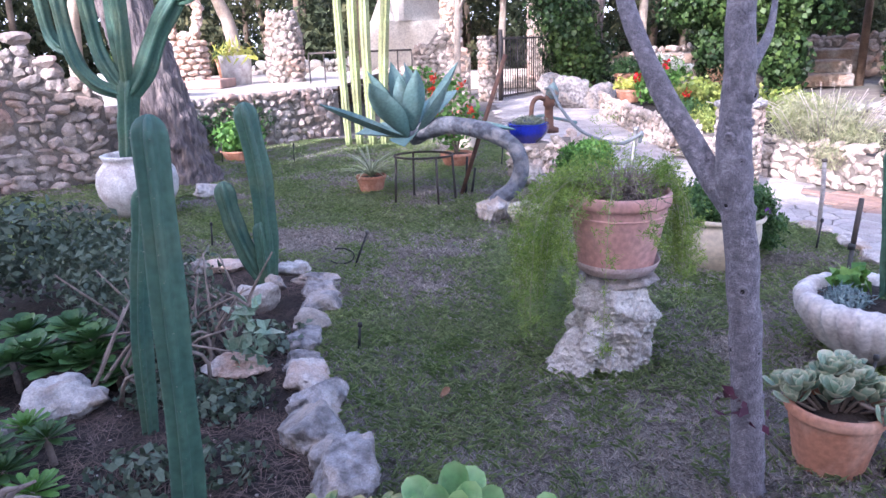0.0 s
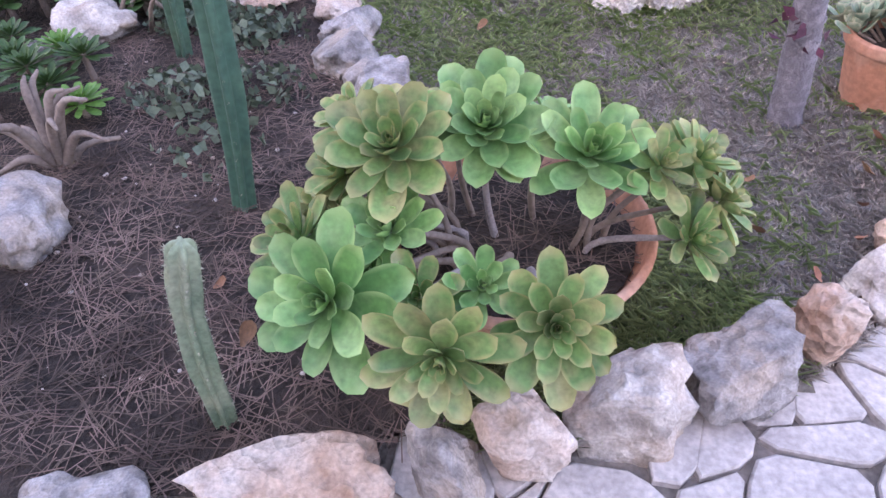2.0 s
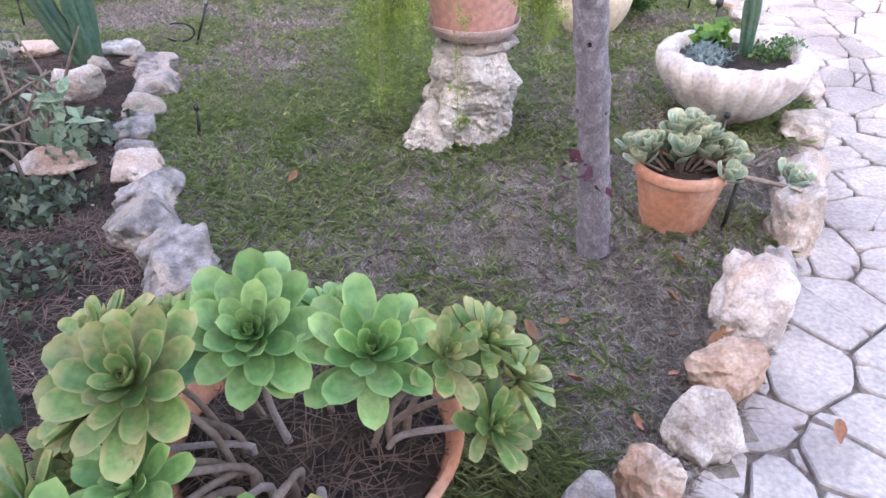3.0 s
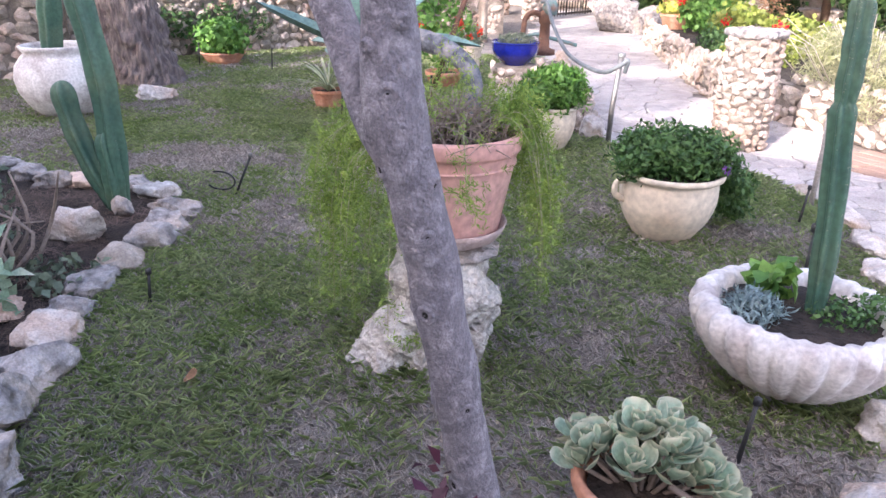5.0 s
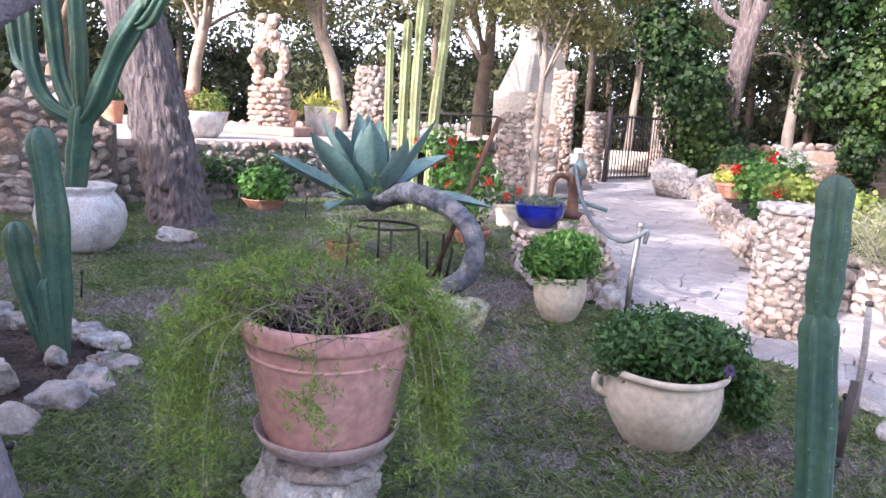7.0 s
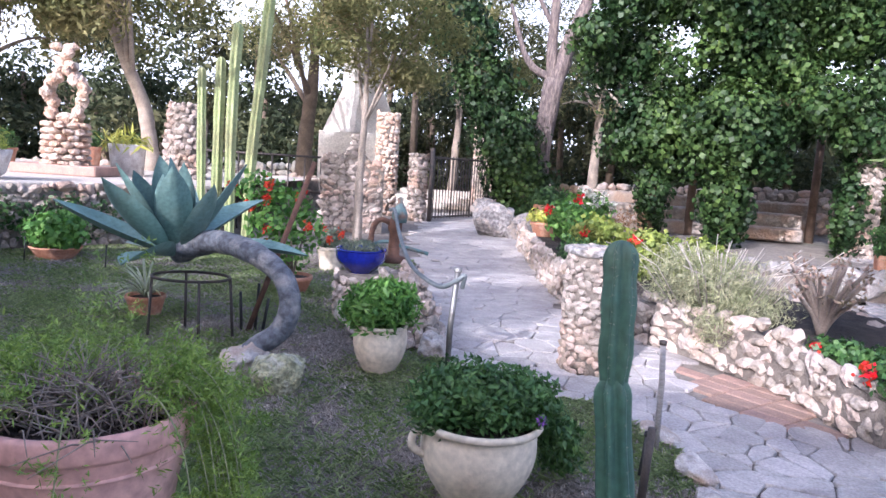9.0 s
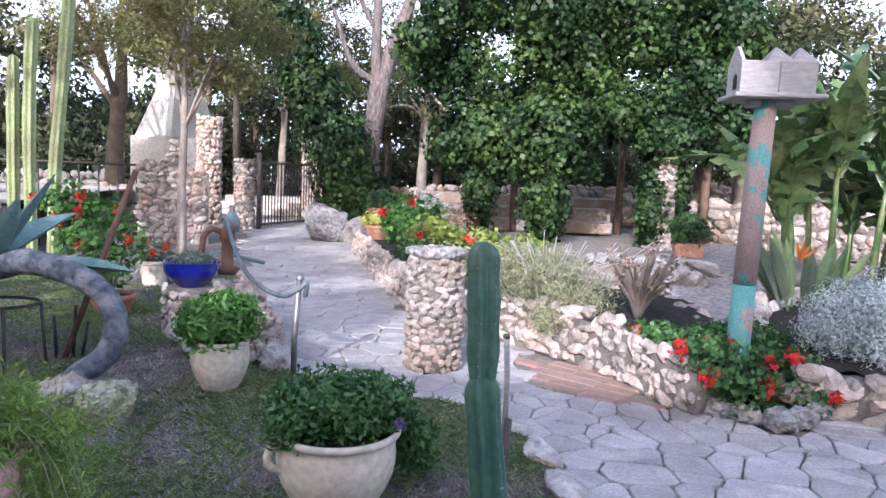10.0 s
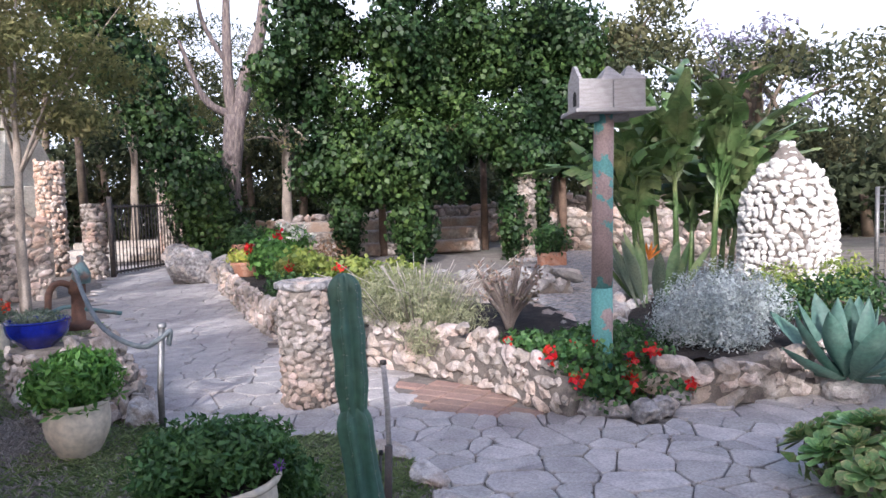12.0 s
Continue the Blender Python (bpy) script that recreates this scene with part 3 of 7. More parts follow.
stone_wall("wall_pergola", [(3.2, 25), (8, 25), (14, 24), (20, 21)][::-1], 1.3, 0.5, 0.42, m_wallstone, "far rubble wall behind the pergola", W, top=[1.9, 1.6, 1.2, 1.0], amp=0.2)
pillar = stone_round("stone_pillar", (2.57, 6.52, 0), 0.92, 0.215, 0.088, m_wallstone, "short round pillar of small rubble stones with a hollow top", W, amp=0.5)
part("pillar_cap", lathe([(0.12, 0.84), (0.13, 0.93), (0.2, 0.955), (0.235, 0.945), (0.235, 0.905), (0.2, 0.89)], 28, wob=0.02), m_rockgrey, pillar, "rough mortar ring on top")
stone_round("stone_pillar", (0.15, 18.9, 0), 1.7, 0.24, 0.16, m_wallstone, "slim grey stone gate pillar", W)
stone_round("stone_pillar", (1.9, 23.5, 0), 2.9, 0.4, 0.22, m_wallstone, "tall grey stone pillar behind the gate", W)
stone_round("stone_pillar", (-0.85, 20.2, 0), 2.7, 0.3, 0.18, m_rockpink, "tall narrow reddish stone pillar", W)
stone_round("stone_pillar", (-4.35, 15.3, 0), 2.3, 0.36, 0.17, m_wallstone, "leaning jagged stone pillar", W, profile=lambda t: 0.3 + 0.12 * math.sin(3 * t))
stone_round("stone_pillar", (10.3, 17.2, 0), 2.6, 0.32, 0.18, m_wallstone, "round pergola pillar of rubble stones", W)
stone_round("stone_cone", (9.95, 8.66, 0), 2.2, 0.68, 0.145, m_conestone, "tall white domed cone of piled rubble stones", W, "stone cone",
            profile=lambda t: 0.68 * (1 - 0.1 * t) if t < 0.45 else max(0.09, 0.65 * math.sqrt(max(0, 1 - ((t - 0.45) / 0.48) ** 2))))
put("raised_patio", geo("raised_patio", [(-6.6, 7.4, 0.84), (-2.75, 12.4, 0.84), (-2.75, 20.5, 0.84), (-30, 20, 0.84), (-30, 7.4, 0.84)], [(0, 1, 2, 3, 4)], m_patio))
tagged(bpy.data.objects["raised_patio"], "sunlit pale patio floor above the retaining wall", "patio", kind="structure")
for (x1, y1), (x2, y2) in zip([(-6.6, 7.45), (-4.88, 9.6), (-3.9, 10.9)], [(-4.88, 9.6), (-3.9, 10.9), (-2.8, 12.5)]):
    L = math.hypot(x2 - x1, y2 - y1)
    o = put("coping", geo("coping", *box(L, 0.5, 0.07, 0.012), m_patio, False), None, ((x1 + x2) / 2, (y1 + y2) / 2, 0.83), (0, 0, math.atan2(y2 - y1, x2 - x1)))
    tagged(o, "pale plaster coping on the retaining wall", "coping", kind="structure")
# added curved sheet far behind the trees, glowing to whiten the hazy sky
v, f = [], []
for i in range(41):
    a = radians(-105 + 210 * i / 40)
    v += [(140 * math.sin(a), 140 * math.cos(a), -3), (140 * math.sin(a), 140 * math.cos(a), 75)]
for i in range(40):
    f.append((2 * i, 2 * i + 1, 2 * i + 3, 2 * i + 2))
tagged(put("backdrop", geo("backdrop", v, f, haze_mat)), "added glowing sheet standing in for bright hazy sky beyond the trees", "sky", kind="structure")
# unseen wall added behind the walker, its height set to shade the lawn
hd = Vector((-sun_dir.x, -sun_dir.y, 0)).normalized()
side = Vector((hd.y, -hd.x, 0))
BLOCKER_A, BLOCKER_H = -7.0, 7.08
hc = hd * BLOCKER_A
def wallbox(name, u0, u1, h, label):
    c = hc + side * (u0 + u1) / 2 - hd * 0.2
    o = put(name, geo(name, *box(u1 - u0, 0.4, h, 0.02), m_plaster, False), None, c, (0, 0, math.atan2(side.y, side.x)))
    tagged(o, label, "wall", kind="structure")
wallbox("wall_house", -13, 13, BLOCKER_H, "unseen plain plastered wall added to shade the lawn")
# raised soil of the stone-walled beds
sheet("soil_bed", [(3.55, 7.5), (3.95, 6.7), (4.1, 6.1), (4.2, 5.45), (4.75, 5.3), (4.95, 6.3), (5.4, 7.6), (4.6, 9.2), (4.0, 12), (3.4, 14.4), (2.75, 14.4), (2.78, 9.4), (2.95, 8.6), (3.35, 7.7)], 0.36, 0.12, m_soil, 0.03, "dark planting soil behind the low stone wall", "soil")
sheet("soil_bed", [(5.0, 5.4), (5.3, 5.2), (7.2, 4.95), (8.3, 6.2), (7.0, 8.0), (5.9, 7.2), (5.2, 6.2)], 0.3, 0.12, m_soil, 0.03, "planting soil behind the low wall", "soil")
stone_wall("wall_bed_end", [(4.6, 9.3), (5.4, 7.75), (4.95, 6.4), (4.75, 5.4)][::-1], 0.3, 0.2, 0.24, m_wallstone, "low stone edge of the flower bed", W, both=True)
stone_wall("wall_path_end", [(5.2, 6.3), (5.95, 7.3), (7.0, 8.1)], 0.36, 0.2, 0.24, m_rock, "low stone edge beside the upper path", W, both=True)

# ---- border stones ----
def stone(name, x, y, z, sx, sy, sz, rz, material, label, k, sub=3, amp=0.28, tilt=(0, 0), group="border stones", cat="stone", pits=0.0):
    v, f = rock(k * 1.37 + 0.5, 4 if max(sx, sy) > 0.06 and y < 17 else sub, amp, pits=pits)
    o = put(name, geo(name, v, f, material), None, (x, y, z), (tilt[0], tilt[1], rz), (sx, sy, sz))
    return tagged(o, label, cat, group)
B = random.Random(11)
for i, (x, y, sx, sy, sz, m) in enumerate([
        (-0.45, 1.69, 0.13, 0.16, 0.12, m_rockgrey), (-0.51, 1.84, 0.12, 0.12, 0.10, m_rockgrey), (-0.64, 2.03, 0.14, 0.18, 0.12, m_rockgrey), (-0.7, 2.26, 0.13, 0.13, 0.10, m_rockgrey), (-0.81, 2.52, 0.12, 0.14, 0.09, m_rock),
        (-0.87, 2.72, 0.10, 0.12, 0.07, m_rockgrey), (-0.92, 2.94, 0.12, 0.15, 0.08, m_rockgrey), (-0.95, 3.2, 0.13, 0.15, 0.08, m_bedrock), (-0.97, 3.46, 0.15, 0.15, 0.09, m_rockgrey), (-1.02, 3.74, 0.13, 0.15, 0.08, m_rockgrey),
        (-1.08, 3.98, 0.22, 0.10, 0.06, m_rockgrey), (-1.33, 4.2, 0.15, 0.12, 0.08, m_rock), (-1.58, 4.3, 0.17, 0.11, 0.07, m_rockgrey), (-1.84, 4.3, 0.17, 0.12, 0.08, m_bedrock), (-2.1, 4.28, 0.18, 0.12, 0.08, m_rockgrey), (-2.4, 4.4, 0.2, 0.12, 0.07, m_rockgrey), (-2.72, 4.46, 0.2, 0.12, 0.07, m_rockgrey)]):
    stone("border_stone", x, y, sz * 0.55, sx, sy, sz, B.uniform(-0.4, 0.4), m, "pale weathered limestone edging the soil bed", i, amp=0.3)
for x, y, z, sx, sy, sz, rz, m, lab, k in [
        (-1.36, 3.46, 0.09, 0.16, 0.12, 0.12, 0.3, m_rock, "white pointed rock in the soil bed", 30),
        (-1.19, 2.62, 0.06, 0.17, 0.12, 0.05, 0.5, m_rockpink, "flat pinkish rock in the soil bed", 31),
        (-1.35, 3.85, 0.06, 0.07, 0.07, 0.07, 0, m_rockgrey, "small grey stone at the cactus foot", 32),
        (-1.84, 2.2, 0.1, 0.19, 0.15, 0.11, 0.2, m_rock, "pale rock among succulents", 33),
        (-2.0, 1.98, 0.06, 0.16, 0.12, 0.07, 0.9, m_rockgrey, "flat grey rock among succulents", 34),
        (-1.9, 2.95, 0.06, 0.12, 0.1, 0.07, 0.9, m_rockgrey, "half-buried grey rock in dark soil", 35),
        (-1.5, 0.62, 0.17, 0.12, 0.15, 0.21, 0.2, m_rock, "tall white stone block at the bed's edge", 36),
        (-1.4, 0.86, 0.08, 0.13, 0.16, 0.12, 0.4, m_rockgrey, "dark grey stone at the bed's edge", 37),
        (-3.0, 7.0, 0.08, 0.2, 0.15, 0.1, 0.4, m_rock, "pale stone beside the white jar", 38),
        (0.45, 5.45, 0.12, 0.2, 0.19, 0.17, 0.4, m_lichen, "round rock thick with pale yellow lichen at the agave's foot", 39),
        (0.16, 5.75, 0.1, 0.2, 0.15, 0.13, 1.4, m_rock, "pale rock at the agave's foot", 40),
        (2.1, 16.3, 0.3, 0.55, 0.4, 0.45, 0.3, m_rockgrey, "large grey rough boulder by the path", 41),
        (2.75, 15.9, 0.25, 0.4, 0.4, 0.4, 1.3, m_rockgrey, "grey boulder by the path", 42),
        (2.0, 19.6, 0.3, 0.5, 0.4, 0.4, 0.3, m_rockgrey, "square grey block by the gate", 43)]:
    stone("rock", x, y, z, sx, sy, sz, rz, m, lab, k, group="")
for x, y, sx, sy, sz, rz, m, lab, k in [
        (-0.78, 0.02, 0.2, 0.12, 0.06, 0.1, m_rockgrey, "flat grey stone of the bed's edge", 50),
        (-0.36, 0.14, 0.225, 0.11, 0.085, 0.12, m_rockpink, "broad flat reddish edge stone", 51),
        (-0.05, 0.2, 0.085, 0.10, 0.12, 0.3, m_rockgrey, "grey upright edge stone", 52),
        (0.12, 0.27, 0.10, 0.12, 0.125, 0.8, m_rock, "white edge stone with a rough face", 53),
        (0.355, 0.39, 0.15, 0.13, 0.145, 0.5, m_rock, "large white edge stone", 54),
        (0.62, 0.5, 0.155, 0.13, 0.13, 0.35, m_rockgrey, "flat-topped grey and white edge stone", 55),
        (0.82, 0.62, 0.065, 0.085, 0.16, 0.5, m_rockpink, "porous rusty upright stone", 56),
        (1.03, 0.82, 0.11, 0.10, 0.11, 0.2, m_rock, "pinkish white edge stone", 57),
        (1.37, 1.24, 0.12, 0.16, 0.17, -0.3, m_rock, "tall white edge stone", 58),
        (1.74, 1.68, 0.10, 0.13, 0.17, -0.3, m_rock, "white edge stone beside a leaning stem", 59),
        (1.19, 1.0, 0.12, 0.11, 0.11, 0.7, m_rockpink, "round pinkish pale edge stone", 69),
        (1.57, 1.45, 0.07, 0.14, 0.08, -0.5, m_rockgrey, "narrow grey edge stone", 60),
        (2.0, 2.06, 0.1, 0.17, 0.1, -0.5, m_rock, "low white edge stone", 61),
        (2.28, 2.55, 0.12, 0.19, 0.08, -0.6, m_rock, "low white edge stone", 62),
        (2.52, 2.98, 0.1, 0.2, 0.07, -0.3, m_rock, "low white edge stone", 63),
        (2.63, 3.42, 0.1, 0.2, 0.08, -0.2, m_rock, "low white edge stone", 64),
        (2.72, 3.85, 0.1, 0.2, 0.07, -0.2, m_rock, "low white edge stone", 65),
        (2.80, 4.28, 0.1, 0.2, 0.07, -0.1, m_rock, "low white edge stone", 66),
        (2.84, 4.72, 0.1, 0.2, 0.06, 0.0, m_rock, "low white edge stone", 67),
        (2.78, 5.15, 0.1, 0.2, 0.05, 0.4, m_rock, "low white edge stone", 68)]:
    stone("edge_stone", x, y, sz * 0.62, sx, sy, sz, rz, m, lab, k, amp=0.26, group="path edge stones", pits=0.3 if "porous" in lab else 0)

# ---- cacti ----
def spines(pts, radii, ribs, seg_step=0.05, L=0.012, seed=0):
    rng = np.random.default_rng(seed)
    pts = [Vector(p) for p in pts]
    V, F = [], []
    for i in range(len(pts) - 1):
        d = (pts[i + 1] - pts[i])
        for s in range(max(1, int(d.length / seg_step))):
            p = pts[i] + d * (s / max(1, int(d.length / seg_step)))
            a0 = Vector((1, 0, 0))
            dn = d.normalized()
            a0 = (a0 - dn * a0.dot(dn)).normalized()
            b0 = dn.cross(a0)
            for k in range(ribs):
                a = 2 * math.pi * k / ribs
                o = a0 * math.cos(a) + b0 * math.sin(a)
                q = p + o * radii[i] * 1.13
                for _ in range(3):
                    t = o + Vector(rng.normal(0, 0.6, 3))
                    w = Vector(rng.normal(0, 1, 3)) * 0.0012
                    V += [q + w, q - w, q + t.normalized() * L]
                    F.append((len(V) - 3, len(V) - 2, len(V) - 1))
    return [tuple(x) for x in V], F
def cactus_stem(name, pts, r, ribs, parent, material=m_cactus, taper=0.8, depth=0.28, seed=0, spine=True):
    c = bend(pts, 7)
    n = len(c)
    rad = []
    for i in range(n):
        t = i / (n - 1)
        rad.append(r * (taper + (1 - taper) * min(1, t * 3)) * (1 + 0.05 * math.sin(t * 17 + seed)))
    d = (c[-1] - c[-2]).normalized()
    for k in range(1, 6):
        a = k / 5 * math.pi / 2
        c.append(c[n - 1] + d * r * 1.5 * math.sin(a))
        rad.append(max(0.002, rad[n - 1] * math.cos(a)))
    o = part(name, tube(c, rad, ribs * 6, ribs, depth), material, parent)
    if spine:
        tagged(part("spines", spines(c[:-3], rad[:-3], ribs, 0.04, 0.012, seed), m_spine, o, smooth=False), kind="stuff")
    return o
def cactus(loc, stems, label, ribs=5, material=m_cactus, spine=True, name="column_cactus", seed=1):
    t = thing(name, loc, label, "cactus")
    for i, (pts, r) in enumerate(stems):
        cactus_stem("stem", pts, r, ribs, t, material, seed=seed + i, spine=spine)
    return t
cactus((-0.79, 1.07, 0), [([(0, 0, -0.03), (0.03, 0.05, 0.4), (0.045, 0.07, 0.9), (0.055, 0.09, 1.4)], 0.037)], "tall blue-green column cactus in the soil bed", seed=2)
cactus((-1.37, 2.04, 0), [([(0, 0, -0.03), (0.03, 0.02, 0.5), (0.08, 0.04, 0.85), (0.11, 0.05, 1.04)], 0.036)], "blue-green column cactus behind succulents", seed=4)
cactus((-0.576, 0.3, 0.02), [([(0, 0, -0.03), (0.0, 0.0, 0.2), (0.02, 0.0, 0.4), (0.05, 0.0, 0.53)], 0.028)], "short upright spiny cactus leaning over needles", ribs=6, material=m_cactgrey, seed=7)
cactus((-1.45, 3.93, 0), [([(0.03, 0, -0.02), (0.05, 0, 0.4), (0.05, 0, 0.8), (0.0, 0, 1.18)], 0.062), ([(0, 0, 0.05), (-0.1, 0, 0.28), (-0.17, 0, 0.5), (-0.2, 0, 0.68)], 0.055),
                         ([(0.02, -0.01, 0), (0.04, -0.03, 0.2), (0.03, -0.03, 0.42)], 0.05)], "three-stemmed dark column cactus ringed by stones", seed=9)
ya = [([(0.1, 0, 0), (0.08, 0, 1.4), (0.1, 0, 2.4), (0.14, 0, 3.1)], 0.062), ([(-0.12, 0.05, 0), (-0.12, 0.05, 1.3), (-0.1, 0.05, 2.65)], 0.06),
      ([(0.28, 0.1, 0), (0.34, 0.1, 1.4), (0.45, 0.1, 2.6), (0.62, 0.1, 4.6)], 0.062), ([(-0.28, -0.05, 0), (-0.3, -0.05, 1.0), (-0.32, -0.05, 2.5)], 0.05)]
cactus((-1.85, 10.7, 0), ya, "group of tall pale yellow-green column cacti", 6, m_cactusy, False, seed=12)

# ---- the forked young tree ----
tree = thing("young_tree", (0.995, 1.69, 0), "young tree with smooth grey knotty bark and a low fork", "tree")
tr = bend([(0.015, 0.0, -0.05), (-0.01, -0.01, 0.25), (-0.065, -0.05, 0.6), (-0.125, -0.09, 0.95), (-0.175, -0.115, 1.2), (-0.19, -0.13, 1.5), (-0.2, -0.14, 1.75), (-0.19, -0.14, 2.4)], 8)
part("trunk", tube(tr, lerp([0.064, 0.053, 0.05, 0.05, 0.053, 0.042, 0.038, 0.026], len(tr)), 22, rough=0.22), m_bark, tree)
rkn = random.Random(8)
for i, (u, a) in enumerate([(0.14, -1.3), (0.2, -2.3), (0.3, -1.0), (0.38, -1.9), (0.45, -1.2), (0.53, -2.4), (0.6, -1.5), (0.3, -2.9), (0.68, -0.8), (0.5, -0.4)]):
    p = tr[int(u * (len(tr) - 1))]
    o = Vector((math.cos(a), math.sin(a), 0))
    s = rkn.uniform(0.8, 1.2)
    kn = part("knot", lathe([(0.004, -0.002), (0.008, 0.007), (0.012, 0.009), (0.017, 0.005), (0.024, -0.008)], 14), m_bark, tree, "", tuple(p + o * 0.047), (math.pi / 2 + 0.15, 0, a + math.pi / 2))
    kn.scale = (s, s * 1.2, s)
    # the knot's inner shade is a near-black disc
    part("knot_hole", lathe([(0.001, 0.006), (0.004, 0.0065), (0.0062, 0.006)], 10), m_dark, kn, "dark disc painted as the shade inside the knot")
br = bend([(-0.15, -0.1, 1.06), (-0.24, -0.06, 1.21), (-0.34, 0.02, 1.39), (-0.41, 0.07, 1.54), (-0.47, 0.13, 1.72), (-0.6, 0.2, 2.2)], 6)
part("limb", tube(br, lerp([0.042, 0.039, 0.034, 0.031, 0.028, 0.018], len(br)), 14, rough=0.22), m_bark, tree)
tw = bend([(-0.19, -0.13, 1.46), (-0.11, -0.04, 1.53), (-0.05, 0.03, 1.62), (0.02, 0.2, 1.85)], 4)
part("twig", tube(tw, lerp([0.022, 0.017, 0.012, 0.006], len(tw)), 8, rough=0.3), m_bark, tree)
K = random.Random(5)
for i in range(16):
    z = K.uniform(0.1, 1.5)
    p = tr[min(len(tr) - 1, int(z / 2.3 * len(tr)))]
    a = K.uniform(0, 6.28)
    v, f = lathe([(0.001, 0.006), (0.004, 0.005), (0.008, 0.012), (0.012, 0.009), (0.018, -0.006)], 12)
    part("bark_knot", (v, f), m_bark, tree, loc=p + Vector((math.cos(a), math.sin(a), 0)) * 0.043, rot=(0, math.pi / 2, a))
rng0 = np.random.default_rng(3)
pp = rng0.normal(0, 0.035, (26, 3)) + np.array([[0.02, 0.2, 1.82]] * 12 + [[-0.06, -0.1, 0.42]] * 14)
put("purple_leaves", cloud_mesh("purple_leaves", *leaves(pp, rng0.normal(0, 1, (26, 3)), 0.05, rng0), m_purple), tree)

# ---- fern pot on a rock pedestal ----
def clump(name, loc, blobs, n, size, material, label, seed=1, cat="plant", aspect=0.5, droop=0.0, jitter=0.6, shell=0.2, lump=0.4, group=""):
    """A small leafy plant of many separate leaves."""
    t = thing(name, loc, label, cat, group)
    foliage("foliage", blobs, n, size, material, t, seed, aspect, droop, lump, shell, jitter)
    return t
def crag(prof, seed, seg=120, rows=90, h=0.46, sx=1.0, sy=1.0, lean=(0, 0)):
    """A standing rock: a radius by height, broken by ridges, pits and cracks."""
    v, f = [], []
    off = Vector((seed * 3.7, seed * 1.9, seed * 5.3))
    for i in range(rows + 1):
        t = i / rows
        r0 = float(np.interp(t, np.linspace(0, 1, len(prof)), prof))
        for k in range(seg):
            a = 2 * math.pi * k / seg
            d = Vector((math.cos(a), math.sin(a), 0))
            q = Vector((d.x * 0.2, d.y * 0.2, t * h)) + off
            big = 0.42 * noise.noise(q * 6) + 0.2 * noise.noise(q * 13)
            crack = max(0.0, 1 - 14 * abs(noise.noise(q * 9 + Vector((9, 0, 0))))) * 0.1 + max(0.0, 1 - 12 * abs(noise.noise(q * 19))) * 0.045
            fine = 0.05 * noise.noise(q * 34) + 0.03 * noise.noise(q * 70)
            r = r0 * max(0.3, 1 + big - crack + fine)
            v.append((d.x * r * sx + lean[0] * t, d.y * r * sy + lean[1] * t, t * h - 0.02 + 0.02 * noise.noise(q * 8)))
    for i in range(rows):
        for k in range(seg):
            j = (k + 1) % seg
            f.append((i * seg + k, i * seg + j, (i + 1) * seg + j, (i + 1) * seg + k))
    f += [tuple(range(seg - 1, -1, -1)), tuple(range(rows * seg, (rows + 1) * seg))]
    return v, f
m_crag = mat("pitted pale limestone", (0.74, 0.69, 0.63), (0.50, 0.45, 0.41), 14, 0.92, 1.0, 50, (0.36, 0.32, 0.29), 9, voro=34, t3=(0.55, 0.7))
ped = thing("rock_pedestal", (0.71, 2.76, 0), "tall rough cracked white rock used as a pedestal", "rock")
part("main_block", crag([0.14, 0.17, 0.19, 0.2, 0.195, 0.18, 0.165, 0.14], 3.1), m_crag, ped)
part("side_lobe", crag([0.12, 0.13, 0.12, 0.1, 0.05], 7.7, 90, 60, 0.24, 1.1, 0.9, (0.05, 0.05)), m_crag, ped, "lower white lobe with a flat broken face", (-0.2, -0.13, 0))
part("front_chip", crag([0.07, 0.075, 0.06, 0.025], 5.2, 60, 40, 0.17, 1.0, 0.8, (0.02, 0.04)), m_crag, ped, "", (-0.06, -0.16, 0))
clump("moss_tuft", (0.62, 2.57, 0.14), [((0, 0, 0.02), (0.06, 0.03, 0.04))], 260, 0.022, m_fern, "small green fern tuft growing in the rock", 23, "plant", 0.25)
v, f = rock(4.4, 3, 0.12)
tagged(put("stone_slab", geo("stone_slab", v, f, m_rockgrey), None, (0.73, 2.81, 0.455), (0.03, -0.04, 0.2), (0.2, 0.185, 0.045)), "flat pale stone slab on the pedestal", "stone")
sa = tagged(put("plant_saucer", geo("plant_saucer", *lathe([(0.001, 0), (0.165, 0), (0.185, 0.012), (0.2, 0.035), (0.212, 0.062), (0.206, 0.064), (0.19, 0.03), (0.001, 0.014)], 48), m_saucer), None, (0.72, 2.81, 0.49)),
            "pale terracotta plant saucer on a stone slab", "saucer")
fp = pot("fern_pot", (0.72, 2.81, 0.505), rim_profile(0.178, 0.25, 0.385, 0.014, 0.065), m_pinkpot, "rose terracotta pot with an asparagus fern and dry twigs", 0.335, 0.225)
part("pot_groove", lathe([(0.226, 0.27), (0.2335, 0.274), (0.2342, 0.279), (0.227, 0.283)], 48), m_pinkpot, fp)
rng = np.random.default_rng(12)
V, F = [], []
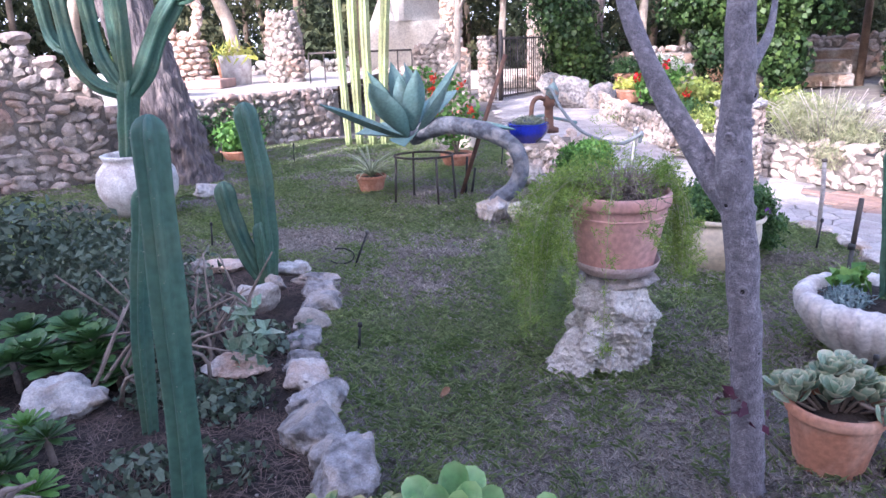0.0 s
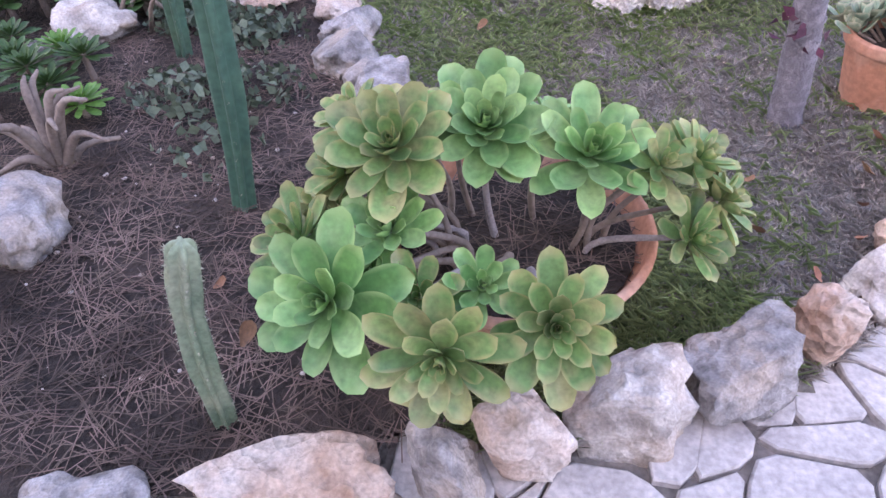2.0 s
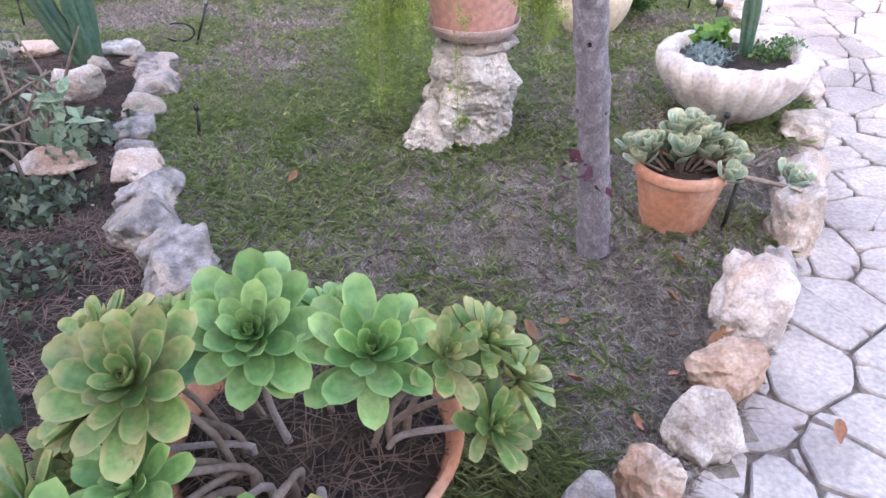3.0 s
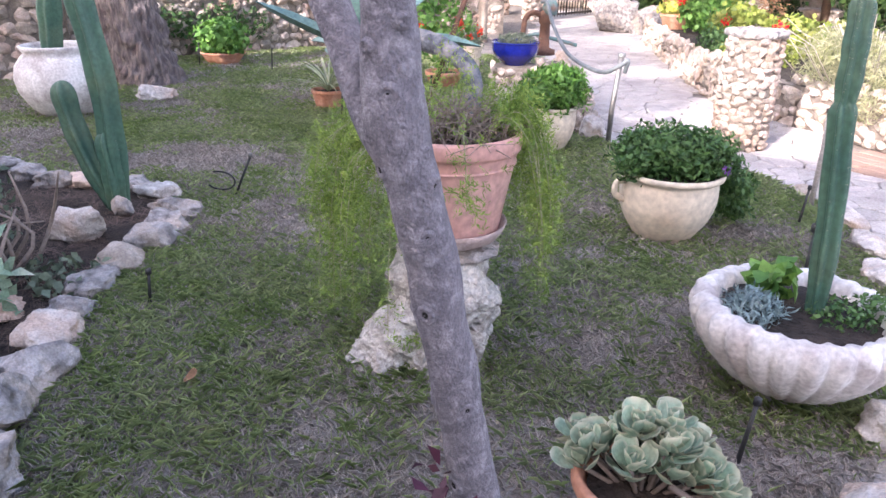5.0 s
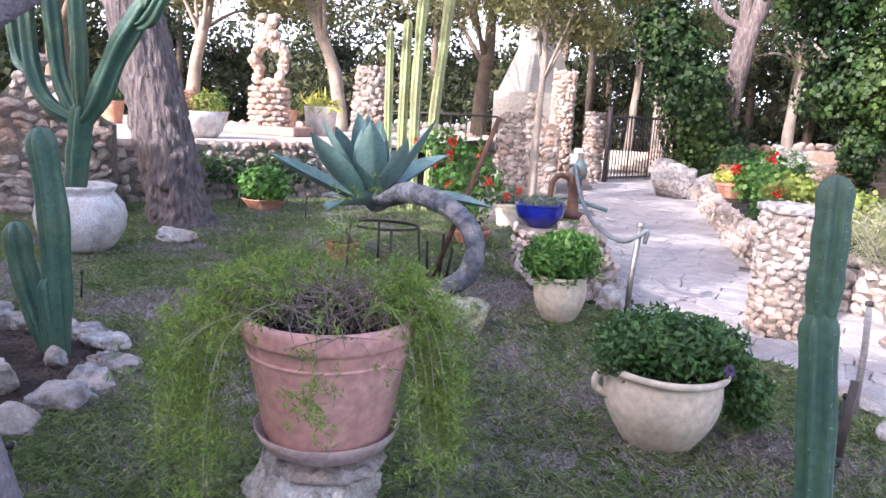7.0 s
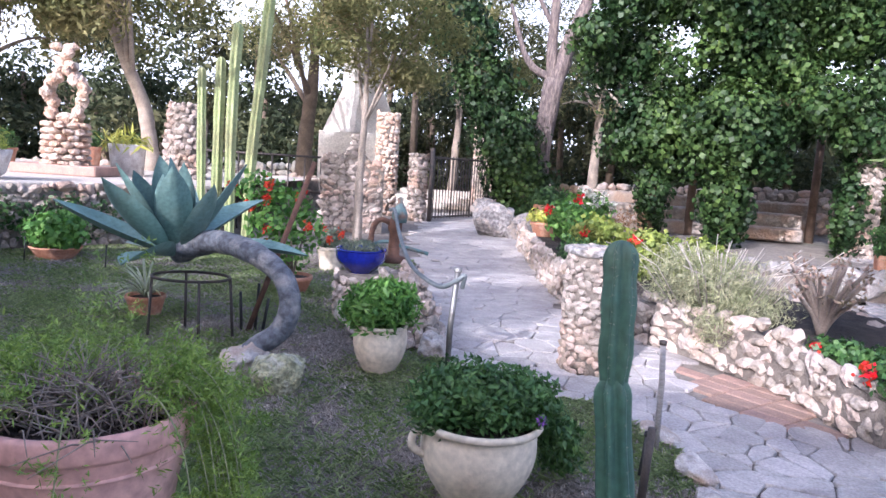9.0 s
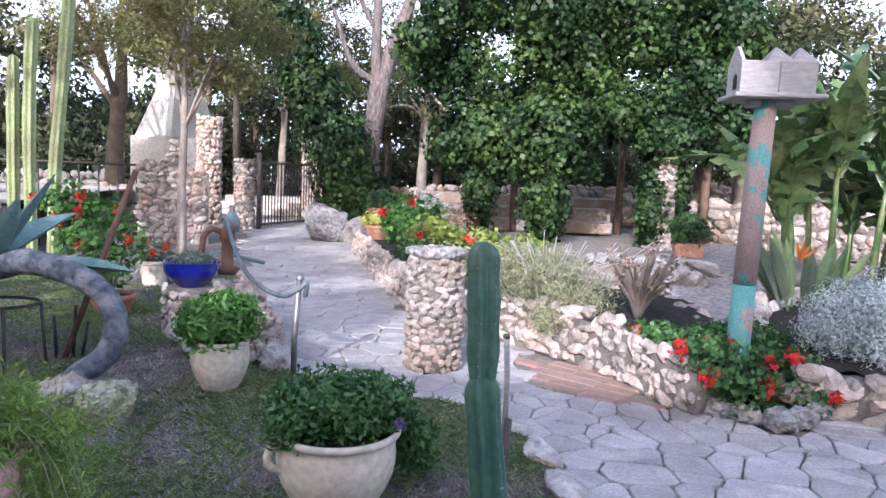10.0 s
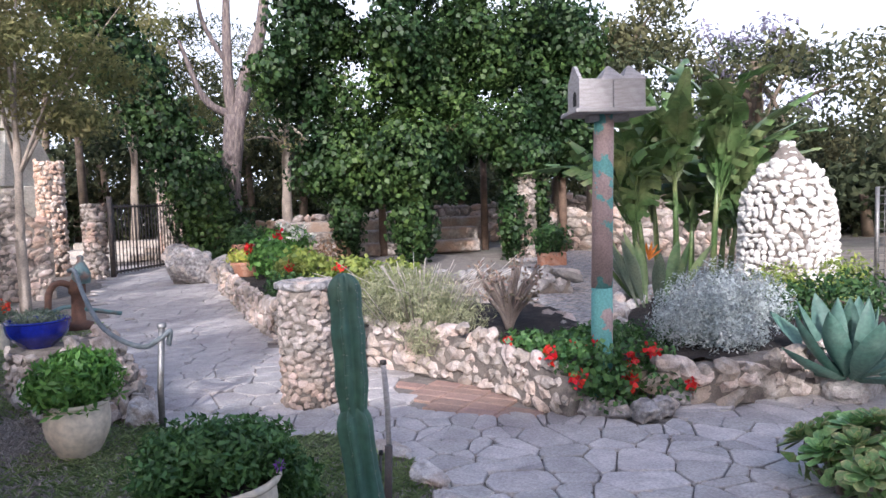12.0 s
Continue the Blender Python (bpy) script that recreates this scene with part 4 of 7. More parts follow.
def strand(pts, spread, n, size):
    """A hanging fern spray: short needles all along a drooping stem."""
    c = np.array([tuple(p) for p in pts])
    t = rng.uniform(0, len(c) - 1.001, n)
    i = t.astype(int)
    m = max(8, n // 16)
    tk = rng.uniform(0, len(c) - 1.001, m)
    ik = tk.astype(int)
    node = c[ik] + (c[ik + 1] - c[ik]) * (tk - ik)[:, None] + rng.normal(0, spread, (m, 3))
    pick = rng.integers(0, m, n)
    P = c[i] + (c[i + 1] - c[i]) * (t - i)[:, None] + rng.normal(0, spread * 0.4, (n, 3))
    P = np.where(rng.uniform(0, 1, n)[:, None] < 0.8, node[pick] + rng.normal(0, spread * 0.22, (n, 3)), P)
    return leaves(P, rng.normal(0, 1, (n, 3)), size, rng, 0.2, -0.2, 0.0)
k = 0
stems = []
for s in range(84):
    if s % 3 == 0:
        continue
    # sprays hang thickest on two sides, a few over the front
    if s < 44:
        a, low, out = math.pi + 0.15 + rng.normal(0, 0.42), rng.uniform(0.15, 0.85), rng.uniform(0.27, 0.46)
    elif s < 67:
        a, low, out = 0.3 + rng.normal(0, 0.4), rng.uniform(0.1, 0.7), rng.uniform(0.26, 0.34)
    elif s < 82:
        a, low, out = 1.6 + rng.normal(0, 0.7), rng.uniform(0.05, 0.4), rng.uniform(0.27, 0.4)
    else:
        a, low, out = -1.5 + rng.normal(0, 0.6), rng.uniform(0.1, 0.32), rng.uniform(0.27, 0.3)
    up = rng.uniform(0.02, 0.13)
    d = np.array([math.cos(a), math.sin(a)])
    pts = bend([(*(d * 0.1), 0.32), (*(d * 0.21), 0.37 + up), (*(d * out), 0.33 + up * 0.4), (*(d * (out + 0.05)), 0.3 - low * 0.4), (*(d * (out + 0.06)), 0.32 - low * 0.8)], 5)
    stems.append(tube(pts, [0.0018] * len(pts), 4, cap=False))
    a_, b_ = strand(pts[4:], 0.033, 560, 0.022)
    V.append(a_)
    F.append(b_ + k)
    k += len(a_)
for s in range(13):
    a, r = rng.uniform(0, 6.28), rng.uniform(0, 0.16)
    h = rng.uniform(0.06, 0.2) + 0.13 * max(0, math.sin(a))
    pts = bend([(r * math.cos(a), r * math.sin(a), 0.31), (r * 1.3 * math.cos(a), r * 1.3 * math.sin(a), 0.31 + h), (r * 1.9 * math.cos(a) , r * 1.9 * math.sin(a), 0.33 + h * 1.3)], 4)
    a_, b_ = strand(pts, 0.042, 230, 0.019)
    V.append(a_)
    F.append(b_ + k)
    k += len(a_)
put("fern_foliage", cloud_mesh("fern_foliage", np.concatenate(V), np.concatenate(F), m_fern), fp, label="feathery yellow-green hanging sprays")
for g_ in stems:
    part("stem", g_, m_lav, fp)
tw = []
for s in range(380):
    a, r = rng.uniform(0, 6.28), rng.uniform(0, 0.22)
    p = Vector((r * math.cos(a), r * math.sin(a), 0.335 + rng.uniform(0, 0.09 - 0.2 * r)))
    q = p + Vector((rng.normal(0, 0.09), rng.normal(0, 0.09), rng.uniform(-0.01, 0.12)))
    m2 = (p + q) / 2 + Vector((0, 0, rng.uniform(0, 0.03)))
    tw.append(tube([p, m2, q], [0.0025, 0.002, 0.001], 4))
part("twig_tangle", join(*tw), m_twig, fp, "tangle of dry grey twigs")

# ---- shell urn with cactus ----
up_ = [(0.001, 0.04), (0.1, 0.04), (0.15, 0.055), (0.23, 0.11), (0.3, 0.19), (0.34, 0.26), (0.354, 0.31), (0.347, 0.345), (0.32, 0.368), (0.295, 0.37), (0.278, 0.36), (0.265, 0.33), (0.255, 0.27), (0.001, 0.25)]
urn = thing("shell_urn", (1.965, 2.76, 0), "wide white fluted concrete urn planted with a cactus", "urn")
part("pot_body", lathe(up_, 192, 26, 0.075), m_white, urn)
part("foot", lathe([(0.13, 0), (0.13, 0.03), (0.115, 0.05), (0.11, 0.08)], 36), m_white, urn)
part("soil", lathe([(0.001, 0.335), (0.2, 0.33), (0.268, 0.315)], 30), m_soil, urn)
cactus((2.02, 2.77, 0.34), [([(0, 0, -0.03), (-0.02, 0.01, 0.3), (-0.06, 0.02, 0.67)], 0.034), ([(-0.06, 0.02, 0.67), (-0.063, 0.03, 0.84), (-0.065, 0.05, 0.98)], 0.031)], "tall green ribbed cactus standing in the white urn", 6, m_cactus, True, seed=21)
def rosette(name, loc, n, L, Wd, material, label, group="", up=(0.25, 1.35), parent=None, thick=0.006, tilt=(0, 0), cat="succulent", variants=3, seed=1, curl=0.5, belly=0.72, cup=0.3, scale_in=0.25, lname="leaf"):
    """A spiral rosette: outer leaves lie flat and long, inner ones stand and are short; each leaf is a part."""
    r = random.Random(seed)
    if parent is None:
        t = thing(name, loc, label, cat, group)
    else:
        t = put(name, None, parent, loc)
        t.empty_display_size = 0.05
    spin = r.uniform(0, 6)
    t.rotation_euler = (tilt[0], tilt[1], 0)
    ms = [geo(lname, *blade(L, Wd * r.uniform(0.9, 1.1), 13, 2, curl + r.uniform(-0.15, 0.15), cup, belly=belly, thick=thick), material) for _ in range(variants)]
    for i in range(n):
        q = i / (n - 1)
        e = up[0] + (up[1] - up[0]) * q ** 1.2
        s = (1 - (1 - scale_in) * q ** 1.5) * r.uniform(0.88, 1.1)
        a = spin + i * 2.39996 + r.uniform(-0.12, 0.12)
        put(lname, ms[i % variants], t, (0.012 * (1 - q) * math.cos(a), 0.012 * (1 - q) * math.sin(a), 0.02 * q), (r.uniform(-0.12, 0.12), -e, a), (s, s, s))
    return t
clump("blue_succulent", (1.8, 2.7, 0.33), [((0, 0, 0.02), (0.1, 0.12, 0.06))], 700, 0.045, mat("chalky blue succulent", (0.16, 0.24, 0.25), (0.25, 0.33, 0.34), 9, 0.6, 0, island=0.3), "chalky blue-grey finger succulents in the urn", 3, "succulent", 0.18, -1.0)
clump("leafy_weed", (1.9, 2.88, 0.34), [((0, 0, 0.06), (0.07, 0.06, 0.05))], 60, 0.08, m_bright, "bright green leafy plant in the urn", 5, aspect=0.8)
clump("small_plant", (2.1, 2.72, 0.34), [((0, 0, 0.02), (0.12, 0.12, 0.04)), ((0.12, 0.05, 0.04), (0.08, 0.08, 0.04))], 420, 0.025, m_bush, "low dark trailing plants in the urn", 6)

# ---- aeonium bowl ----
BOWL = (0.08, 0.74)
bowl = pot("aeonium_bowl", (*BOWL, 0.0), rim_profile(0.21, 0.335, 0.3, 0.012, 0.03), m_terra, "wide terracotta bowl overflowing with green aeonium rosettes", 0.245, 0.29)
for i, (x, y, dz, L, n, m, tx, ty) in enumerate([
        (0.0, 0.73, 0.57, 0.16, 44, m_aeon, 0.55, 0.05), (-0.175, 0.58, 0.61, 0.145, 36, m_aeondark, 0.5, -0.1), (0.225, 0.69, 0.53, 0.155, 32, m_aeon, 0.45, 0.1),
        (-0.26, 0.29, 0.46, 0.16, 30, m_aeon, 0.75, -0.3), (0.155, 0.27, 0.46, 0.125, 36, m_aeondark, 0.85, 0.1), (-0.04, 0.19, 0.46, 0.13, 34, m_aeondark, 1.2, -0.05),
        (0.37, 0.68, 0.52, 0.095, 26, m_aeondark, 0.5, 0.3), (0.455, 0.72, 0.51, 0.1, 24, m_aeondark, 0.1, 0.7), (0.455, 0.62, 0.37, 0.105, 26, m_aeondark, 0.5, 0.7), (-0.3, 0.78, 0.55, 0.11, 28, m_aeondark, 0.1, -0.5),
        (-0.3, 0.64, 0.5, 0.11, 28, m_aeondark, 0.3, -0.6), (-0.17, 0.46, 0.49, 0.11, 28, m_aeon, 0.4, -0.2), (-0.37, 0.48, 0.44, 0.12, 26, m_aeondark, 0.4, -0.6), (0.02, 0.36, 0.45, 0.085, 24, m_aeon, 0.5, 0.1),
        (-0.2, 0.86, 0.5, 0.1, 26, m_aeondark, -0.2, -0.3), (0.15, 0.85, 0.5, 0.11, 28, m_aeon, -0.3, 0.2), (-0.1, 0.33, 0.44, 0.09, 22, m_aeondark, 0.6, 0), (-0.3, 0.55, 0.42, 0.1, 24, m_aeondark, 0.3, -0.5),
        (-0.08, 0.84, 0.52, 0.11, 28, m_aeondark, -0.1, -0.1), (-0.26, 0.7, 0.48, 0.1, 26, m_aeondark, 0.1, -0.4), (-0.36, 0.62, 0.38, 0.11, 24, m_aeondark, 0.3, -0.7), (0.3, 0.76, 0.47, 0.1, 24, m_aeondark, 0.1, 0.3), (-0.2, 0.4, 0.42, 0.1, 22, m_aeon, 0.5, -0.3), (0.52, 0.7, 0.42, 0.095, 22, m_aeondark, 0.1, 0.9)]):
    dx, dy = x - BOWL[0], y - BOWL[1]
    rosette("rosette", (dx, dy, dz), int(n * 0.95), L * 1.04, L * (0.4 if L > 0.165 else 0.47), m, "", parent=bowl, seed=40 + i, tilt=(tx, ty), thick=0.009, curl=0.4, up=(-0.15, 1.3), belly=0.64, cup=0.45, scale_in=0.2)
    q = min(1.0, 0.24 / max(0.01, math.hypot(dx, dy)))
    w = 0.6 + 0.3 * ((i * 7) % 5) / 5
    pts = bend([(dx * w * q, dy * w * q, 0.22), (dx * (w + 0.12) * q + 0.02 * (i % 3 - 1), dy * (w + 0.1) * q, 0.24 + (dz - 0.24) * 0.45), (dx, dy + 0.01, dz)], 4)
    part("stem", tube(pts, lerp([0.009, 0.008, 0.007], len(pts)), 8, rough=0.3), m_stemgrey if i % 4 == 0 else m_twig, bowl)

# ---- terracotta pot with scalloped succulent ----
rp = pot("terracotta_pot", (1.37, 1.87, 0), rim_profile(0.12, 0.176, 0.28, 0.014, 0.05), m_terra, "plain terracotta pot with a grey-green succulent", 0.23, 0.135)
pk = random.Random(8)
for i in range(30):
    a, r = pk.uniform(0, 6.28), pk.uniform(0.02, 0.2)
    h = 0.26 + (0.22 - r) * pk.uniform(0.1, 0.75)
    rosette("rosette", (r * math.cos(a), r * math.sin(a), h), 9, 0.08, 0.06, m_kal, "", parent=rp, seed=100 + i, tilt=(-0.6 * math.sin(a) * r * 4, 0.6 * math.cos(a) * r * 4), thick=0.004, belly=0.65, up=(0.4, 1.3), scale_in=0.5)
    part("stem", tube(bend([(r * 0.3 * math.cos(a), r * 0.3 * math.sin(a), 0.22), (r * math.cos(a), r * math.sin(a), h)], 3), [0.006] * 4, 6), m_twig, rp)
trail = thing("trailing_succulent", (1.62, 1.76, 0.0), "trailing grey-green succulent stem over an edge stone", "succulent")
part("stem", tube(bend([(-0.2, 0.05, 0.3), (-0.08, 0.02, 0.25), (0.04, 0, 0.22), (0.12, -0.02, 0.2)], 5), [0.009] * 16, 7), m_twig, trail)
for i, (x, y, z) in enumerate([(0.1, -0.02, 0.22), (0.16, 0.02, 0.2), (0.13, 0.08, 0.2)]):
    rosette("rosette", (x, y, z), 9, 0.07, 0.05, m_kal, "", parent=trail, seed=140 + i, thick=0.004, belly=0.65, tilt=(0.3, 0.4))

# ---- leafy pots ----
def handles(t, r, z, material, angles=(0.2, math.pi + 0.2)):
    for a in angles:
        c = bend([(r, 0, z + 0.05), (r + 0.045, 0, z + 0.04), (r + 0.05, 0, z - 0.02), (r - 0.01, 0, z - 0.06)], 5)
        part("handle", tube(c, [0.018] * len(c), 8), material, t, rot=(0, 0, a))
p2 = pot("cream_pot", (1.71, 4.26, 0), rim_profile(0.15, 0.285, 0.4, 0.03, 0.035, belly=0.05), m_cream, "cream clay pot with ear handles and a dense green shrub", 0.35, 0.24)
handles(p2, 0.262, 0.29, m_cream, (math.pi + 0.35, 0.9))
foliage("shrub", [((0.02, 0.02, 0.47), (0.30, 0.26, 0.16)), ((-0.15, 0.03, 0.46), (0.17, 0.18, 0.13)), ((0.2, 0.06, 0.45), (0.18, 0.18, 0.12)), ((0.36, 0.1, 0.3), (0.12, 0.12, 0.07)), ((-0.2, -0.15, 0.43), (0.1, 0.08, 0.08)), ((0.4, 0.22, 0.14), (0.1, 0.1, 0.07))],
        8000, 0.04, m_bush, p2, 31, 0.4, -0.4, label="dense dark green shrub")
fl = thing("violet_flower", (1.97, 4.14, 0.44), "single violet daisy flower on the shrub", "flower")
fa = [blade(0.03, 0.012, 3, 1, 0.1, 0.1) for _ in range(9)]
part("petals", join(*[([tuple(Matrix.Rotation(2 * math.pi * i / 9, 3, "Z") @ Vector(q)) for q in b[0]], b[1]) for i, b in enumerate(fa)]), m_petalp, fl, rot=(1.2, 0, 0.2))
part("flower_eye", lathe([(0.001, 0.006), (0.006, 0.004), (0.008, 0)], 10), m_dark, fl, rot=(1.2, 0, 0.2))
p3 = pot("clay_vase_pot", (1.02, 6.0, 0), rim_profile(0.1, 0.192, 0.37, 0.01, 0.03, belly=0.04), m_cream, "tapered cream clay pot with a bright green shrub", 0.33, 0.165)
foliage("shrub", [((0, 0, 0.48), (0.27, 0.25, 0.18)), ((0.04, 0, 0.56), (0.18, 0.16, 0.11)), ((-0.17, -0.07, 0.43), (0.1, 0.1, 0.09))], 3300, 0.065, m_bright, p3, 33, 0.32, -0.6, label="bright green daisy-leaved shrub")
b1 = pot("blue_bowl", (0.58, 7.72, 0.42), rim_profile(0.11, 0.245, 0.24, 0.008, 0.02, belly=0.045), m_blue, "glossy cobalt blue glazed bowl with small plants", 0.2, 0.21)
foliage("low_planting", [((0, 0, 0.25), (0.2, 0.2, 0.07))], 1200, 0.025, m_greysh, b1, 34, 0.5, -0.5)
stone_round("rubble_mound", (0.6, 7.68, 0), 0.43, 0.25, 0.13, m_bedrock, "rough rubble mound carrying the blue bowl", W, "stone mound", amp=0.45)
stone_round("rubble_mound", (1.02, 7.3, 0), 0.52, 0.42, 0.15, m_bedrock, "sloping mound of rough rubble beside the path", W, "stone mound", profile=lambda t: 0.42 - 0.24 * t, amp=0.45)
stone_round("rubble_mound", (1.2, 6.82, 0), 0.34, 0.26, 0.14, m_bedrock, "low rubble heap behind the clay pot", W, "stone mound", profile=lambda t: 0.26 - 0.15 * t, amp=0.45)
for i, (x, y, z, sx, sy, sz, m) in enumerate([(0.74, 6.85, 0.1, 0.15, 0.14, 0.15, m_rockgrey), (0.62, 7.2, 0.12, 0.14, 0.16, 0.18, m_rock), (1.36, 6.5, 0.08, 0.12, 0.15, 0.13, m_rock)]):
    stone("rockery_stone", x, y, z, sx, sy, sz, i, m, "rough loose stone at the foot of the rubble mound", 80 + i, group="rockery stones", amp=0.4)
# hand pump with hose, and the steel post
pump = thing("hand_pump", (0.85, 8.05, 0.5), "old rusty hand pump with teal painted parts", "pump")
part("pump_body", lathe([(0.001, 0), (0.12, 0), (0.12, 0.05), (0.06, 0.07), (0.05, 0.3), (0.07, 0.32), (0.07, 0.4), (0.03, 0.46), (0.001, 0.47)], 20), m_rust, pump)
part("pump_head", lathe([(0.001, 0), (0.07, 0), (0.08, 0.08), (0.05, 0.15), (0.025, 0.2), (0.03, 0.24), (0.001, 0.25)], 16), m_tealm, pump, "teal painted pump head", (0.04, 0, 0.4))
part("pump_spout", tube(bend([(0, 0, 0.36), (-0.12, -0.05, 0.42), (-0.2, -0.08, 0.36), (-0.22, -0.1, 0.2)], 5), [0.028] * 16, 10), m_rust, pump)
part("pump_handle", tube(bend([(-0.3, -0.05, 0.12), (-0.1, 0, 0.2), (0.1, 0, 0.16), (0.34, 0.05, 0.1)], 5), [0.02] * 16, 8), m_tealm, pump)
post = thing("steel_post", (1.5, 6.32, 0), "thin galvanised steel post holding a hose", "post")
part("pipe", tube([(0, 0, -0.05), (0, 0, 0.3), (0.03, 0, 0.74)], [0.022] * 3, 12), m_metal, post)
part("collar", lathe([(0.03, 0), (0.032, 0.03), (0.001, 0.035)], 12), m_metal, post, loc=(0.03, 0, 0.72))
hose = thing("garden_hose", (0.8, 8.0, 0.9), "faded blue-grey hose slung from pump to post", "hose")
c = bend([(0.0, 0.0, 0.12), (0.06, -0.12, 0.12), (0.15, -0.4, -0.08), (0.32, -0.9, -0.28), (0.58, -1.5, -0.33), (0.72, -1.7, -0.25), (0.78, -1.72, -0.2), (0.77, -1.68, -0.3)], 6)
part("hose_line", tube(c, [0.018] * len(c), 10), m_hosebl, hose)
st = thing("lamp_stake", (2.28, 3.64, 0), "dark metal garden stake behind the white urn", "stake")
part("rod", tube([(0, 0, -0.05), (0.005, 0, 0.34)], [0.013, 0.013], 10), m_black, st)
part("upper_rod", tube([(0.005, 0, 0.32), (0.02, 0, 0.63)], [0.016, 0.015], 10), m_iron, st)
part("joint", lathe([(0.001, 0.31), (0.021, 0.315), (0.021, 0.35), (0.001, 0.36)], 12), m_black, st)
st = thing("grey_stake", (2.71, 4.97, 0), "thin weathered grey stake at the lawn's edge", "stake")
part("rod", tube([(0, 0, -0.05), (-0.005, 0, 0.4), (-0.02, 0, 0.62)], [0.017, 0.017, 0.016], 10), m_birdwood, st)
part("cap", lathe([(0.001, 0.0), (0.02, 0.003), (0.02, 0.025), (0.001, 0.03)], 12), m_iron, st, loc=(-0.02, 0, 0.61))

# ---- agaves, jar, pine and the far lawn ----
def agave(loc, n, L, Wd, label, seed=1, up=(0.0, 1.35), tilt=(0, 0), curl=0.25, skin=None):
    t = thing("agave", loc, label, "agave")
    r = random.Random(seed)
    ms = [geo("leaf", *blade(L * k, Wd, 12, 3, curl + b, 0.35, tip=0.5, belly=0.5, thick=0.03), skin or m_agave) for k, b in ((1, 0), (0.95, 0.25), (1.05, -0.5))]
    for i in range(n):
        q = i / (n - 1)
        e = up[0] + (up[1] - up[0]) * q
        a = i * 2.39996 + r.uniform(-0.15, 0.15)
        s = (1 - 0.35 * q) * r.uniform(0.9, 1.08)
        put("leaf", ms[2 if q < 0.2 else i % 2], t, (0.05 * math.cos(a), 0.05 * math.sin(a), 0.06 * q), (r.uniform(-0.2, 0.2) + tilt[0] * 0, -e + r.uniform(-0.1, 0.1), a), (s, s, s))
    t.rotation_euler = (tilt[0], tilt[1], 0)
    return t
ag = agave((-0.66, 6.5, 0.68), 17, 0.95, 0.34, "large blue-grey agave on a curving bare stem", 3, (0.12, 1.45), (0.1, -0.12))
c = bend([(0.72, -0.75, -0.72), (0.8, -0.72, -0.55), (1.0, -0.68, -0.38), (1.06, -0.66, -0.2), (0.98, -0.6, -0.02), (0.72, -0.4, 0.1), (0.35, -0.15, 0.13), (0.0, 0.0, 0.02)], 7)
agstem = part("stem", tube(c, lerp([0.075, 0.075, 0.075, 0.075, 0.075, 0.08, 0.09, 0.1], len(c)), 20, rough=0.15), m_agstem, ag, "thick grey scarred stem")
agstem.rotation_euler = (-0.1, 0.12, 0)
sup = thing("plant_support", (-0.55, 6.5, 0), "low black iron support ring under the agave", "plant stand")
ring = [(0.3 * math.cos(a), 0.22 * math.sin(a), 0.5) for a in np.linspace(0, 6.283, 25)]
part("ring", tube(ring, [0.012] * 25, 6, cap=False), m_iron, sup)
for a in (0.3, 2.0, 3.6, 5.2):
    part("leg", tube([(0.3 * math.cos(a), 0.22 * math.sin(a), 0.5), (0.33 * math.cos(a), 0.25 * math.sin(a), -0.03)], [0.012, 0.012], 6), m_iron, sup)
bar = thing("iron_bar", (-0.2, 6.78, 0), "rusty iron bar leaning behind the agave stem", "bar")
part("rod", tube([(0, 0, -0.03), (0.25, 0.05, 0.72), (0.5, 0.1, 1.45)], [0.022, 0.024, 0.022], 8), m_rust, bar)
for dx, h in ((0.06, 0.42), (-0.05, 0.34), (0.12, 0.3)):
    part("prong", tube([(dx, 0.05, -0.02), (dx * 1.4, 0.06, h)], [0.014, 0.012], 6), m_black, bar)
agave((6.15, 4.75, 0.15), 20, 0.8, 0.22, "broad sea-green agave, darkened for shade, beside the low wall", 8, (0.0, 1.2), (0, 0), 0.45, m_agshaded)
stone("rock", 6.2, 4.78, 0.06, 0.28, 0.2, 0.13, 0.3, m_rock, "pale stone under the second agave", 120, group="")
big = thing("aeonium_cluster", (4.8, 3.55, 0), "dense cluster of large olive-green aeonium rosettes", "succulent")
for i in range(16):
    a, r = i * 2.4, 0.09 * math.sqrt(i)
    rosette("rosette", (r * math.cos(a), r * math.sin(a), 0.36 - r * 0.5 + 0.02 * (i % 3)), 26, 0.13, 0.065, m_aeon if i % 2 else m_aeondark, "", parent=big, seed=200 + i, tilt=(-math.sin(a) * r * 2, math.cos(a) * r * 2), thick=0.006, up=(0.0, 1.2), curl=0.2)
    part("stem", tube([(r * 0.6 * math.cos(a), r * 0.6 * math.sin(a), -0.02), (r * math.cos(a), r * math.sin(a), 0.36 - r * 0.5)], [0.02, 0.014], 7), m_twig, big)
foliage("under_leaves", [((0, 0, 0.18), (0.34, 0.34, 0.18))], 500, 0.09, m_aeondark, big, 77, 0.5)
jar = pot("white_jar", (-3.42, 6.2, 0), [(0.001, 0), (0.19, 0), (0.29, 0.09), (0.375, 0.24), (0.39, 0.35), (0.37, 0.46), (0.31, 0.54), (0.28, 0.57), (0.3, 0.6), (0.315, 0.63), (0.29, 0.64), (0.265, 0.61), (0.25, 0.53), (0.001, 0.5)], m_white,
          "big round whitewashed clay jar holding a branching cactus", 0.56, 0.25)
